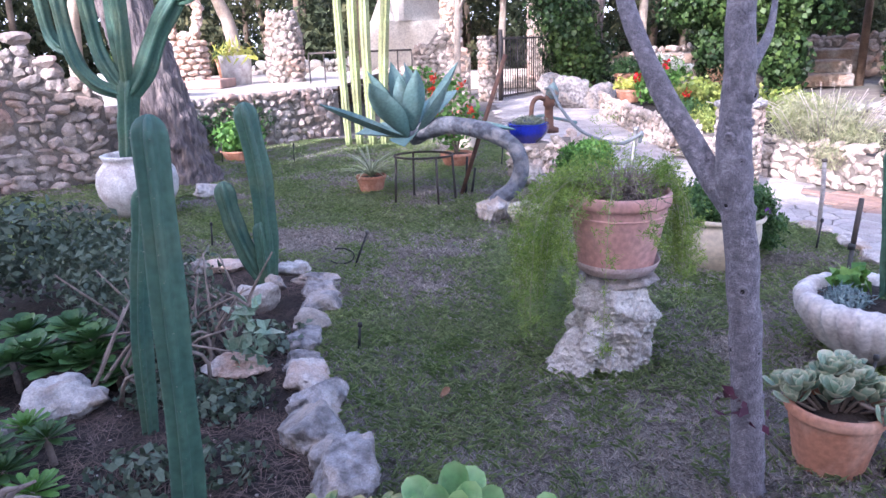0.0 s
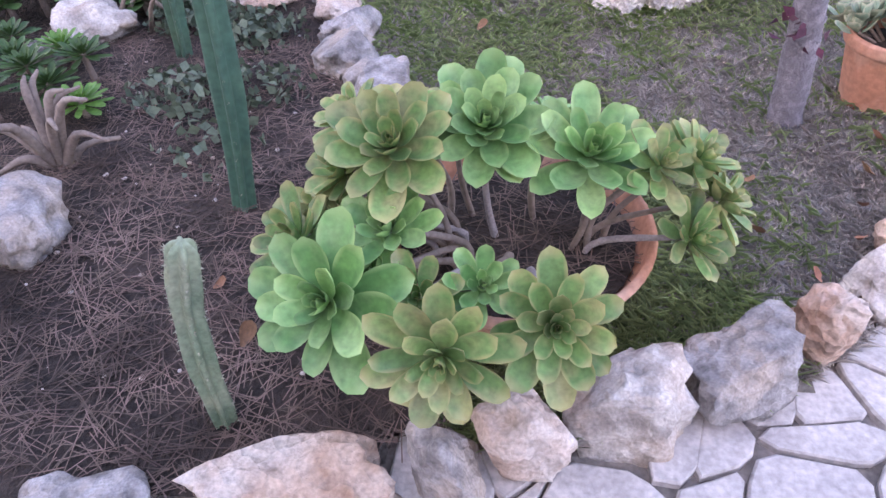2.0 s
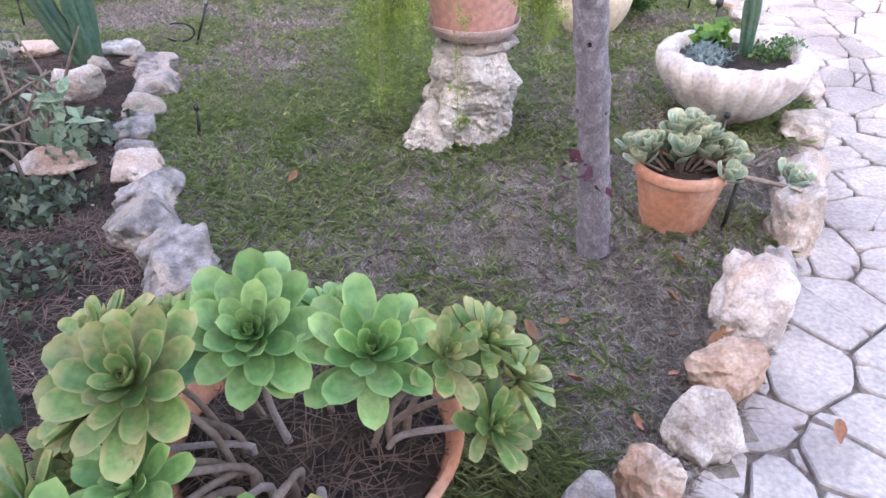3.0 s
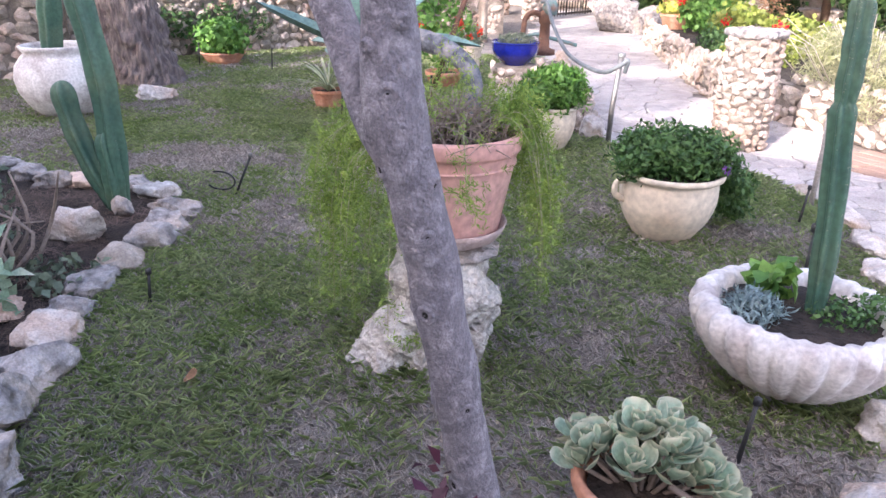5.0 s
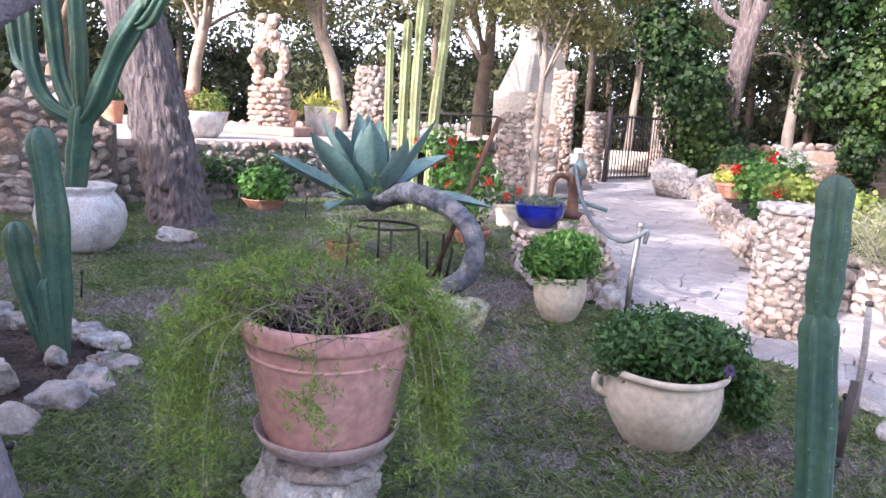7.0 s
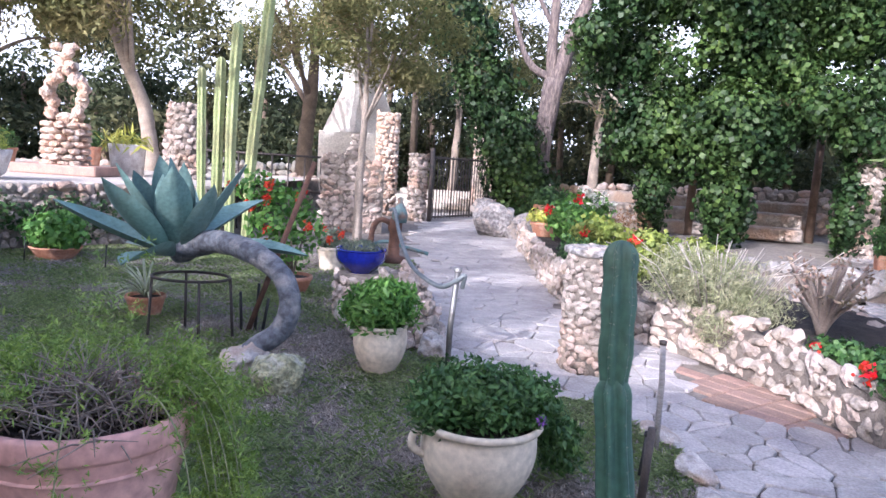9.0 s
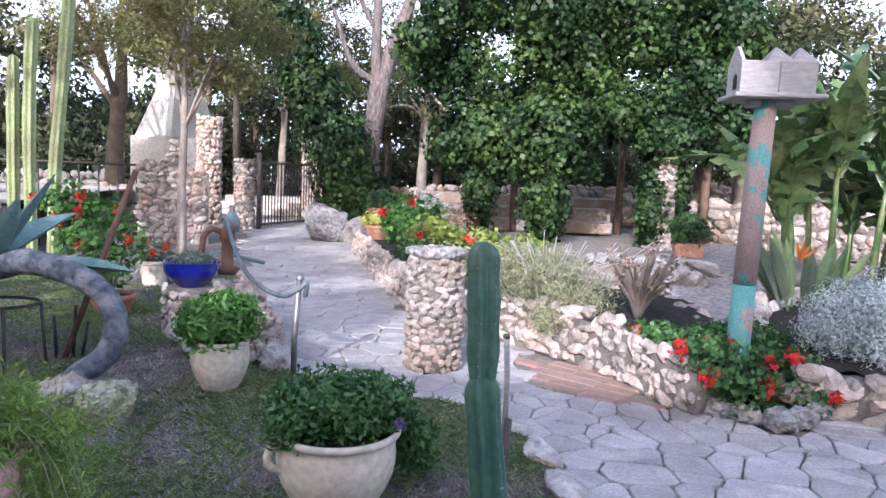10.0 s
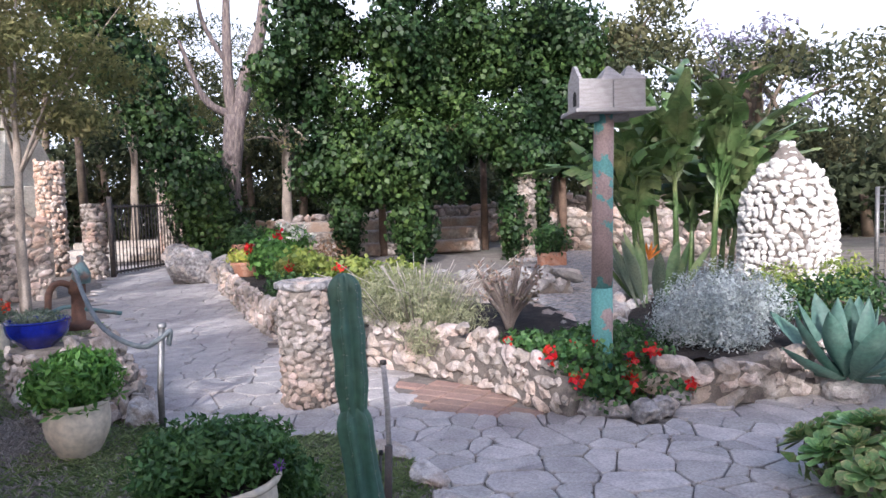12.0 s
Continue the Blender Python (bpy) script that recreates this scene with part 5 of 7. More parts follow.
cactus((-3.42, 6.2, 0.54), [([(-0.05, 0, -0.02), (0, 0, 0.35), (0.06, 0, 0.72)], 0.085), ([(0.05, 0, 0.68), (-0.08, 0, 0.85), (-0.2, 0.02, 1.15), (-0.26, 0.02, 1.9)], 0.062), ([(0.06, 0, 0.66), (0.22, 0.02, 0.85), (0.42, 0.04, 1.25), (0.68, 0.06, 1.62)], 0.085), ([(0.66, 0.06, 1.58), (0.78, 0.06, 1.75), (0.84, 0.06, 2.1)], 0.055), ([(0.6, 0.05, 1.5), (0.8, 0.0, 1.56), (0.98, 0.0, 1.85), (1.02, 0, 2.1)], 0.05), ([(0.05, 0, 0.65), (-0.25, -0.05, 0.8), (-0.42, -0.05, 1.1), (-0.48, -0.05, 1.8)], 0.06),
                            ([(0.05, 0, 0.68), (-0.03, 0.1, 1.1), (-0.04, 0.1, 2.1)], 0.06), ([(0.06, 0, 0.7), (0.09, -0.05, 1.0), (0.13, -0.08, 1.3), (0.14, -0.1, 1.72)], 0.055),
                            ([(-0.4, -0.04, 1.05), (-0.62, 0.0, 1.2), (-0.68, 0, 1.7)], 0.05)], "large branching candelabra cactus growing from the white jar", 5, spine=False, name="candelabra_cactus", seed=30)
pine = thing("pine_tree", (-3.72, 7.9, 0), "leaning pine with deeply furrowed brown bark", "tree")
c = bend([(0.12, 0, -0.1), (0.05, 0, 0.3), (-0.12, 0, 1.0), (-0.5, 0, 2.5), (-0.95, 0, 4.5), (-1.5, 0, 8)], 26)
tv, tf = tube(c, [r * (1 + 0.25 * math.exp(-i / 8)) for i, r in enumerate(lerp([0.37, 0.33, 0.32, 0.3, 0.26, 0.18], len(c)))], 150, rough=0.14)
for i, q in enumerate(tv):
    q = Vector(q)
    p = c[i // 150]
    w = q * 1.0 + Vector((0.25 * noise.noise(q * 2.0), 0.2 * noise.noise(q * 2.0 + Vector((5, 0, 0))), 0))
    ridge = min(1.0, 3.2 * abs(noise.noise((w.x * 9, w.y * 9, w.z * 1.6)))) + 0.35 * min(1.0, 3 * abs(noise.noise((w.x * 17, w.y * 17, w.z * 6))))
    tv[i] = tuple(q + (q - p).normalized() * (0.034 * ridge - 0.03))
part("trunk", (tv, tf), m_pine, pine)
for i in range(7):
    z, a = 3.6 + i * 0.6, i * 2.3
    pts = bend([(-0.75 - i * 0.12, 0, z), (-0.35 + math.cos(a), math.sin(a), z + 0.5), (-0.35 + 2.4 * math.cos(a), 2.4 * math.sin(a), z + 0.8)], 4)
    part("limb", tube(pts, lerp([0.09, 0.06, 0.02], len(pts)), 8), m_pine, pine)
foliage("crown", [((-0.35 + 2.2 * math.cos(i * 2.3), 2.2 * math.sin(i * 2.3), 4.6 + i * 0.55), (1.3, 1.3, 0.7)) for i in range(7)] + [((-0.6, 0, 8.6), (1.5, 1.5, 0.9))], 9000, 0.16, m_wood, pine, 41, 0.12, 0.2)
clump("hedge", (-4.35, 10.0, 0), [((-0.5 + 0.35 * i * 0.7, -0.55 + 0.35 * i, 0.45 + 0.06 * (i % 2)), (0.45, 0.35, 0.36)) for i in range(5)], 5200, 0.075, m_hedge, "dark clipped hedge in front of the retaining wall", 51, "hedge", 0.6)
lp = pot("terracotta_bowl", (-3.55, 9.6, 0), rim_profile(0.2, 0.3, 0.17, 0.01, 0.03), m_terra, "low terracotta bowl of geraniums", 0.14, 0.26)
foliage("geranium", [((0, 0, 0.35), (0.36, 0.3, 0.26))], 1100, 0.08, m_bright, lp, 52, 0.8)
sp = pot("spider_plant_pot", (-1.2, 7.1, 0), rim_profile(0.12, 0.17, 0.2, 0.01, 0.04), m_terra, "small terracotta pot with a striped spider plant", 0.17, 0.14)
rs = random.Random(4)
bl = []
for i in range(70):
    a = rs.uniform(0, 6.28)
    b = blade(rs.uniform(0.34, 0.56), 0.02, 7, 1, -1.05, 0.3, tip=0.5, belly=0.4)
    mm = Matrix.Rotation(a, 3, "Z") @ Matrix.Rotation(-rs.uniform(0.7, 1.35), 3, "Y")
    bl.append(([tuple(mm @ Vector(q) + Vector((0, 0, 0.17))) for q in b[0]], b[1]))
tagged(part("arching_foliage", join(*bl), mat("pale striped leaf", (0.42, 0.48, 0.28), (0.55, 0.58, 0.42), 8, 0.6, 0, island=0.3, leaf=0.3), sp, "arching pale striped leaves"), kind="stuff")
def flowers(t, blobs, n, size, material, seed, name="flower_head"):
    """Round flower heads: small tufts of petals at points on the plant."""
    rng = np.random.default_rng(seed)
    for i in range(n):
        c, r = blobs[i % len(blobs)]
        d = rng.normal(0, 1, 3)
        d[2] = abs(d[2]) * 0.7
        d[1] = -abs(d[1])
        d /= np.linalg.norm(d)
        P = np.asarray(c) + d * np.asarray(r) * 1.05 + rng.normal(0, size * 0.3, (26, 3))
        a, b = leaves(P, rng.normal(0, 1, (26, 3)), size * 0.5, rng, 0.9)
        put(name, cloud_mesh(name, a, b, material), t)
gp = pot("geranium_pot", (-0.3, 8.6, 0), rim_profile(0.15, 0.22, 0.2, 0.012, 0.05), m_terra, "terracotta pot with a tall red-flowering geranium", 0.17, 0.18)
gb = [((-0.05, 0, 0.5), (0.3, 0.26, 0.26)), ((-0.3, 0.1, 0.75), (0.3, 0.26, 0.24)), ((-0.1, 0.1, 1.0), (0.26, 0.24, 0.2)), ((-0.45, 0.1, 1.1), (0.25, 0.22, 0.2)), ((0.15, 0, 0.75), (0.2, 0.2, 0.22))]
foliage("geranium", gb, 1000, 0.07, m_bright, gp, 53, 0.85, shell=0.3)
flowers(gp, gb, 9, 0.085, m_orange, 54)
for i in range(6):
    b = gb[i % 5][0]
    part("branch", tube(bend([(0, 0, 0.17), (b[0] * 0.4, b[1] * 0.4, b[2] * 0.6), b], 3), [0.014, 0.013, 0.012, 0.01, 0.009, 0.007, 0.005], 6), m_twig, gp)
g2 = pot("cream_flower_pot", (-0.22, 10.2, 0), rim_profile(0.13, 0.19, 0.33, 0.015, 0.05), m_cream, "cream flower pot with pale blossoms", 0.28, 0.16)
foliage("pale_plant", [((0, 0, 0.42), (0.22, 0.2, 0.14))], 600, 0.05, m_greysh, g2, 55)
flowers(g2, [((0, 0, 0.42), (0.2, 0.2, 0.14))], 3, 0.09, m_orange, 56)
hs = thing("hose_stake", (-0.9, 4.36, 0), "small black irrigation stake with a looped hose", "stake")
part("rod", tube([(-0.02, 0, -0.03), (0.04, 0.02, 0.12), (0.1, 0.04, 0.26)], [0.008] * 3, 6), m_black, hs)
part("loop", tube([(-0.1 + 0.1 * math.cos(a), 0.0, 0.1 + 0.06 * math.sin(a)) for a in np.linspace(-2.5, 2.0, 14)], [0.006] * 14, 5), m_black, hs)
part("nozzle", lathe([(0.001, 0), (0.014, 0.004), (0.014, 0.03), (0.001, 0.034)], 8), m_metal, hs, loc=(0.1, 0.04, 0.25))
def small_stake(x, y, h, lean=0.02):
    s = thing("irrigation_stake", (x, y, 0), "thin black irrigation stake in the lawn", "stake", "irrigation stakes")
    part("rod", tube([(0, 0, -0.03), (lean, 0, h)], [0.009, 0.007], 6), m_black, s)
    part("head", lathe([(0.001, 0), (0.013, 0.003), (0.012, 0.025), (0.001, 0.03)], 8), m_black, s, loc=(lean, 0, h - 0.01))
for x, y, h in ((2.53, 4.6, 0.24), (-0.62, 2.9, 0.16), (-3.7, 9.2, 0.3), (0.28, 8.5, 0.25), (-2.6, 9.0, 0.3), (-2.2, 4.9, 0.22), (1.53, 1.78, 0.24), (1.72, 2.3, 0.24)):
    small_stake(x, y, h)
m_aeondeep = mat("deep green aeonium leaf", (0.07, 0.165, 0.05), (0.11, 0.22, 0.075), 7, 0.45, 0.06, 60, rnd=0.25, leaf=0.1)
# plants of the near soil bed
for i, (x, y, z, s) in enumerate([(-2.0, 2.45, 0.15, 0.17), (-1.86, 2.5, 0.16, 0.16), (-2.15, 2.5, 0.2, 0.17), (-1.9, 2.6, 0.22, 0.15), (-2.3, 2.3, 0.14, 0.16), (-2.35, 2.75, 0.2, 0.16), (-1.72, 2.45, 0.1, 0.13), (-2.2, 2.4, 0.2, 0.15), (-2.4, 2.3, 0.11, 0.14), (-2.05, 2.7, 0.24, 0.15), (-2.5, 2.5, 0.16, 0.17)]):
    rr = rosette("aeonium", (x, y, z), 30, s, s * 0.52, m_aeondeep, "broad dark green aeonium rosette in the bed", "bed aeoniums", seed=300 + i, up=(0.0, 1.2), thick=0.006, curl=0.15)
    part("stem", tube([(0, 0, 0.02), (0.01, 0.01, -z)], [0.014, 0.02], 7), m_twig, rr)
for i, (x, y) in enumerate([(-1.56, 1.54), (-1.72, 1.62), (-1.66, 1.8), (-1.87, 1.98), (-1.98, 1.82), (-1.84, 1.7), (-2.05, 1.6), (-2.1, 2.0), (-1.9, 1.5)]):
    rr = rosette("spiky_aeonium", (x, y, 0.09 + 0.03 * (i % 3)), 40, 0.12, 0.03, m_bright if i % 3 == 0 else m_hedge, "spiky dark green rosette plant in the bed", "bed rosettes", seed=330 + i, up=(-0.1, 1.2), thick=0.004, curl=0.1)
    part("stem", tube([(0, 0, 0.01), (0.02, 0, -0.2)], [0.012, 0.016], 7), m_twig, rr)
clump("grey_shrub", (-1.75, 3.0, 0.02), [((0, 0, 0.3), (0.4, 0.35, 0.26)), ((-0.4, 0.2, 0.35), (0.35, 0.3, 0.28)), ((0.2, -0.3, 0.18), (0.25, 0.22, 0.16))], 2100, 0.05, m_creep, "open grey-green shrub behind the cactus", 61, "shrub")
clump("blue_shrub", (-2.9, 3.6, 0.02), [((0, 0, 0.4), (0.5, 0.4, 0.35)), ((0.3, 0.3, 0.3), (0.3, 0.3, 0.25))], 1800, 0.07, m_creep, "bushy blue-green succulent shrub", 62, "shrub")
tws = []
for i in range(34):
    x, y = rs.uniform(-0.3, 0.35), rs.uniform(-0.5, 0.4)
    tws.append(tube(bend([(x, y, 0), (x + rs.uniform(-0.15, 0.15), y + rs.uniform(-0.1, 0.1), 0.2), (x + rs.uniform(-0.3, 0.3), y + rs.uniform(-0.2, 0.2), rs.uniform(0.2, 0.55))], 3), [0.012, 0.011, 0.01, 0.009, 0.008, 0.006, 0.004], 6))
tt = thing("bare_shrub", (-1.6, 2.75, 0.02), "tangle of bare grey shrub branches", "shrub")
for g_ in tws:
    part("branch", g_, m_twig, tt)
for i, (x, y, n) in enumerate([(-1.45, 2.35, 420), (-1.1, 2.25, 300), (-0.95, 1.75, 160), (-1.25, 1.7, 220), (-1.1, 2.95, 160), (-1.0, 1.35, 60)]):
    clump("ground_succulent", (x, y, 0.03), [((0, 0, 0.04), (0.22, 0.2, 0.06))], n, 0.045, m_creep, "low creeping grey-green succulents on the soil", 70 + i, "succulent", 0.75, group="creeping succulents")
clump("prickly_plant", (-1.12, 2.6, 0.03), [((0, 0, 0.2), (0.09, 0.07, 0.2))], 70, 0.1, m_kal, "upright pale prickly succulent pads", 81, "succulent", 0.5, -1.5)
# dry vine at the bed's front
vn = thing("dry_stump", (-1.5, 1.24, 0), "bare grey woody stump with dry branches", "stump")
for i in range(13):
    a = i * 0.75
    q = Vector((math.cos(a) * rs.uniform(0.08, 0.32), math.sin(a) * rs.uniform(0.08, 0.26), rs.uniform(0.06, 0.34)))
    part("branch", tube(bend([(0, 0, 0.0), (q.x * 0.5, q.y * 0.4, q.z * 0.8 + 0.03), q], 4), lerp([0.022, 0.014, 0.006], 9), 7, rough=0.35), m_twig, vn)
def dead_leaf(x, y, z, s, rz):
    v, f = blade(s, s * 0.6, 6, 2, 0.9, 0.6, wave=0.15)
    o = put("dead_leaf", geo("dead_leaf", v, f, m_deadleaf), None, (x, y, z), (0.25, -0.15, rz))
    tagged(o, "curled brown dead leaf on the ground", "leaf", "dead leaves")
dl = random.Random(21)
for x, y in [(1.12, 1.2), (1.2, 1.35), (1.05, 1.05), (1.3, 1.55), (1.38, 0.75), (0.9, 0.85), (1.25, 1.18), (-0.6, 0.5), (-0.75, 0.7), (-0.3, 0.75), (0.8, 1.05), (-0.9, 1.3), (-0.14, 2.33), (0.7, 1.22), (0.62, 1.1), (0.78, 1.3), (0.55, 1.25), (1.12, 0.98), (1.2, 1.15), (1.28, 1.02)]:
    dead_leaf(x, y, 0.04, dl.uniform(0.05, 0.08), dl.uniform(0, 6))

# ---- raised bed planting ----
clump("yellow_green_shrub", (2.95, 8.75, 0.36), [((0, 0, 0.1), (0.22, 0.3, 0.14)), ((0.1, 0.5, 0.12), (0.22, 0.3, 0.16)), ((0.5, 0.2, 0.15), (0.25, 0.25, 0.16))], 1900, 0.045, m_lime, "low yellow-green shrub spilling over the wall", 90, "shrub")
clump("round_shrub", (2.9, 9.8, 0.36), [((0, 0, 0.15), (0.25, 0.35, 0.2)), ((0.3, 0.3, 0.15), (0.25, 0.3, 0.18))], 1300, 0.055, m_hedge, "rounded deep green shrub by the path", 91, "shrub")
clump("lavender_bush", (3.72, 7.15, 0.34), [((0, 0, 0.27), (0.45, 0.4, 0.34)), ((-0.25, 0.2, 0.33), (0.36, 0.34, 0.3)), ((0.25, -0.2, 0.12), (0.32, 0.25, 0.25)), ((-0.1, -0.36, 0.0), (0.22, 0.16, 0.16))], 10500, 0.07, m_lav, "grey-gold lavender bush full of dry stalks", 92, "shrub", 0.1, -0.8)
st_ = []
for i in range(60):
    x, y = rs.gauss(0, 0.18), rs.gauss(0, 0.16)
    st_.append(tube([(x, y, 0.15), (x * 1.6, y * 1.5, 0.45), (x * 2.3, y * 2.0, 0.5 + rs.uniform(0, 0.18))], [0.004, 0.003, 0.0045], 4))
lv = thing("lavender_stalks", (3.72, 7.15, 0.34), "dry curved flower stalks above the lavender", "plant")
for g_ in st_:
    part("stalk", g_, m_dry, lv)
db = thing("bare_succulent_shrub", (4.42, 6.75, 0.34), "bare branching succulent shrub with tufted tips", "shrub")
brs, tips = [], []
for i in range(26):
    a, r = i * 2.4, rs.uniform(0.12, 0.36)
    e = (r * math.cos(a), r * math.sin(a), rs.uniform(0.3, 0.68))
    brs.append(tube(bend([(0, 0, 0), (e[0] * 0.35, e[1] * 0.35, e[2] * 0.5), e], 4), lerp([0.028, 0.02, 0.014], 9), 7, rough=0.2))
    tips.append(e)
for g_ in brs:
    part("branch", g_, m_twig, db)
rngt = np.random.default_rng(5)
tp = np.repeat(np.array(tips), 14, 0) + rngt.normal(0, 0.03, (26 * 14, 3))
put("tip_leaves", cloud_mesh("tip_leaves", *leaves(tp, rngt.normal(0, 1, tp.shape), 0.05, rngt, 0.4), mat("dull red-green tips", (0.24, 0.20, 0.12), (0.33, 0.20, 0.16), 8, 0.7, 0, island=0.4)), db)
def geranium(loc, blobs, n, size, nf, fs, label, seed, m=m_bush, fm=m_red):
    t = thing("geranium", loc, label, "flower")
    foliage("foliage", blobs, n, size, m, t, seed, 0.85)
    flowers(t, blobs, nf, fs, fm, seed + 1)
    return t
geranium((4.35, 5.28, 0.0), [((0, 0, 0.3), (0.26, 0.2, 0.22)), ((-0.15, 0.05, 0.42), (0.2, 0.16, 0.14)), ((0.1, -0.05, 0.15), (0.2, 0.15, 0.16)), ((0.42, 0.1, 0.25), (0.2, 0.15, 0.24)), ((0.62, -0.05, 0.12), (0.16, 0.14, 0.14))], 1300, 0.05, 6, 0.085, "scarlet geranium tumbling over the stones", 93)
geranium((4.5, 5.75, 0.36), [((0, 0, 0.05), (0.35, 0.25, 0.1)), ((-0.3, 0.3, 0.04), (0.2, 0.2, 0.08))], 1300, 0.05, 3, 0.07, "low green geranium on the bed", 95)
geranium((3.3, 10.4, 0.36), [((0, 0, 0.3), (0.4, 0.4, 0.3)), ((0.5, -0.5, 0.25), (0.35, 0.35, 0.26)), ((0.9, -1.2, 0.25), (0.35, 0.35, 0.25))], 2600, 0.075, 2, 0.1, "leafy geranium in the stone bed", 97, m_lime)
geranium((3.2, 12.6, 0.36), [((0, 0, 0.35), (0.4, 0.4, 0.35))], 1000, 0.08, 2, 0.12, "tall red geranium by the pots", 99, m_bright)
clump("dry_pink_shrub", (3.75, 11.0, 0.36), [((0, 0, 0.4), (0.3, 0.3, 0.35))], 420, 0.06, m_deadleaf, "dry reddish branching shrub", 101, "shrub", 0.3)
pa = pot("terracotta_pot", (3.0, 14.3, 0.36), rim_profile(0.2, 0.28, 0.5, 0.02, 0.08), m_terra, "tall terracotta pot on the stone bed", 0.42, 0.24)
foliage("plant", [((0, 0, 0.6), (0.36, 0.34, 0.22))], 700, 0.09, m_hedge, pa, 103)
pb = pot("blue_pot", (3.65, 14.0, 0.36), rim_profile(0.2, 0.28, 0.3, 0.02, 0.05), m_blue, "blue glazed pot with white flowers", 0.25, 0.24)
foliage("plant", [((0, 0, 0.5), (0.5, 0.4, 0.32))], 1300, 0.09, m_bright, pb, 104)
flowers(pb, [((0, 0, 0.55), (0.45, 0.38, 0.3))], 16, 0.1, m_petalw, 105)
pc = pot("terracotta_pot", (2.85, 13.3, 0.36), rim_profile(0.17, 0.25, 0.25, 0.02, 0.06), m_terra, "low terracotta pot with pale flowers", 0.2, 0.2)
foliage("plant", [((0, 0, 0.32), (0.3, 0.28, 0.14))], 500, 0.07, m_yellow, pc, 106)

# ---- bird house on its pole ----
pole = thing("bird_house", (4.57, 5.55, 0), "weathered wooden bird house on a peeling teal pole", "bird house")
part("pole_base", tube([(0, 0, -0.05), (0.005, 0, 0.4), (0.01, 0, 0.85)], [0.083, 0.08, 0.078], 24, rough=0.03), m_teal, pole, "teal flaking paint on the lower pole")
part("pole_top", tube([(0.01, 0, 0.85), (0.02, -0.01, 1.5), (0.035, -0.02, 2.12)], [0.078, 0.076, 0.072], 24, rough=0.03), m_pole, pole, "pinkish bare pole with teal flakes")
hz = -0.3
R2 = Matrix.Rotation(hz, 3, "Z")
def hp(name, vf, m=m_birdwood, label="", z=2.12, x=0.06, dx=0.0, dy=0.0):
    off = R2 @ Vector((dx, dy, 0))
    part(name, vf, m, pole, label, (x + off.x, -0.02 + off.y, z), (0, 0, hz), smooth=False)
hp("plank", box(0.58, 0.42, 0.03, 0.005))
hp("bracket", box(0.3, 0.12, 0.05, 0.008), z=2.07)
w, e, g_, t_ = 0.15, 0.21, 0.32, 0.012
vs = [(sx * t_, y, z) for sx in (-1, 1) for y, z in ((-w, 0), (w, 0), (w, e), (0.02, g_), (-0.02, g_), (-w, e))]
hp("gable_panel", (vs, [(5, 4, 3, 2, 1, 0), (6, 7, 8, 9, 10, 11)] + [(k, (k + 1) % 6, (k + 1) % 6 + 6, k + 6) for k in range(6)]), z=2.15, dx=-0.235)
hp("end_board", box(0.02, 0.26, 0.2, 0.003), z=2.15, dx=0.235)
cap = [(sx * 0.088 * q, sy * 0.13 * q, z) for q, z in ((1, 0), (0.5, 0.06), (0.08, 0.11)) for sx, sy in ((-1, -1), (1, -1), (1, 1), (-1, 1))]
for dx in (0.01, 0.165):
    hp("roof_cap", (cap, [(k + j, k + (j + 1) % 4, k + 4 + (j + 1) % 4, k + 4 + j) for k in (0, 4) for j in range(4)] + [(8, 9, 10, 11), (3, 2, 1, 0)]), z=2.362, dx=dx)
for dy in (-0.14, 0.14):
    for dx in (-0.113, 0.115):
        hp("side_board", box(0.224, 0.018, 0.2, 0.003), z=2.15, dx=dx, dy=dy)
hp("roof_board", box(0.485, 0.3, 0.016, 0.003), z=2.345)
# entrance is a flat near-black shape, painting the shade of a hole
ho = [(-0.25, 0.045 * math.cos(a) * (1), 0.09 + 0.045 * math.sin(a)) for a in np.linspace(0, math.pi, 9)] + [(-0.25, -0.045, 0.03), (-0.25, 0.045, 0.03)]
hp("door_hole", (ho, [tuple(range(11))]), m_dark, "flat dark arched patch painted as the shaded entrance hole", 2.15, dy=-0.04)
for i, (x, y, s) in enumerate([(4.42, 5.12, 0.09), (4.55, 5.02, 0.11), (4.7, 5.05, 0.1), (4.83, 5.13, 0.08), (4.35, 5.22, 0.09), (4.28, 5.3, 0.11), (4.95, 5.2, 0.12)]):
    stone("border_stone", x, y, s * 0.6, s, s, s * 0.8, i, m_rockgrey, "small grey stone ringing the pole's foot", 130 + i, group="pole foot stones")
clump("silver_bush", (5.6, 5.65, 0.3), [((0, 0, 0.3), (0.42, 0.36, 0.3)), ((0.25, 0, 0.38), (0.34, 0.3, 0.28)), ((-0.25, -0.05, 0.2), (0.26, 0.24, 0.2)), ((0.1, -0.25, 0.1), (0.34, 0.24, 0.2)), ((0.5, -0.1, 0.3), (0.3, 0.28, 0.28))], 16000, 0.036, m_silver, "billowing silver-grey wormwood bush", 111, "shrub", 0.3)
clump("green_ground_cover", (5.1, 6.1, 0.3), [((0, 0, 0.06), (0.35, 0.3, 0.1)), ((0.35, -0.3, 0.05), (0.25, 0.2, 0.1)), ((-0.1, -0.6, 0.0), (0.15, 0.25, 0.12))], 1500, 0.05, m_bush, "low green foliage along the bed", 112)
bp_ = thing("bird_of_paradise", (6.6, 7.4, 0.3), "bird of paradise plant with orange flower", "plant")
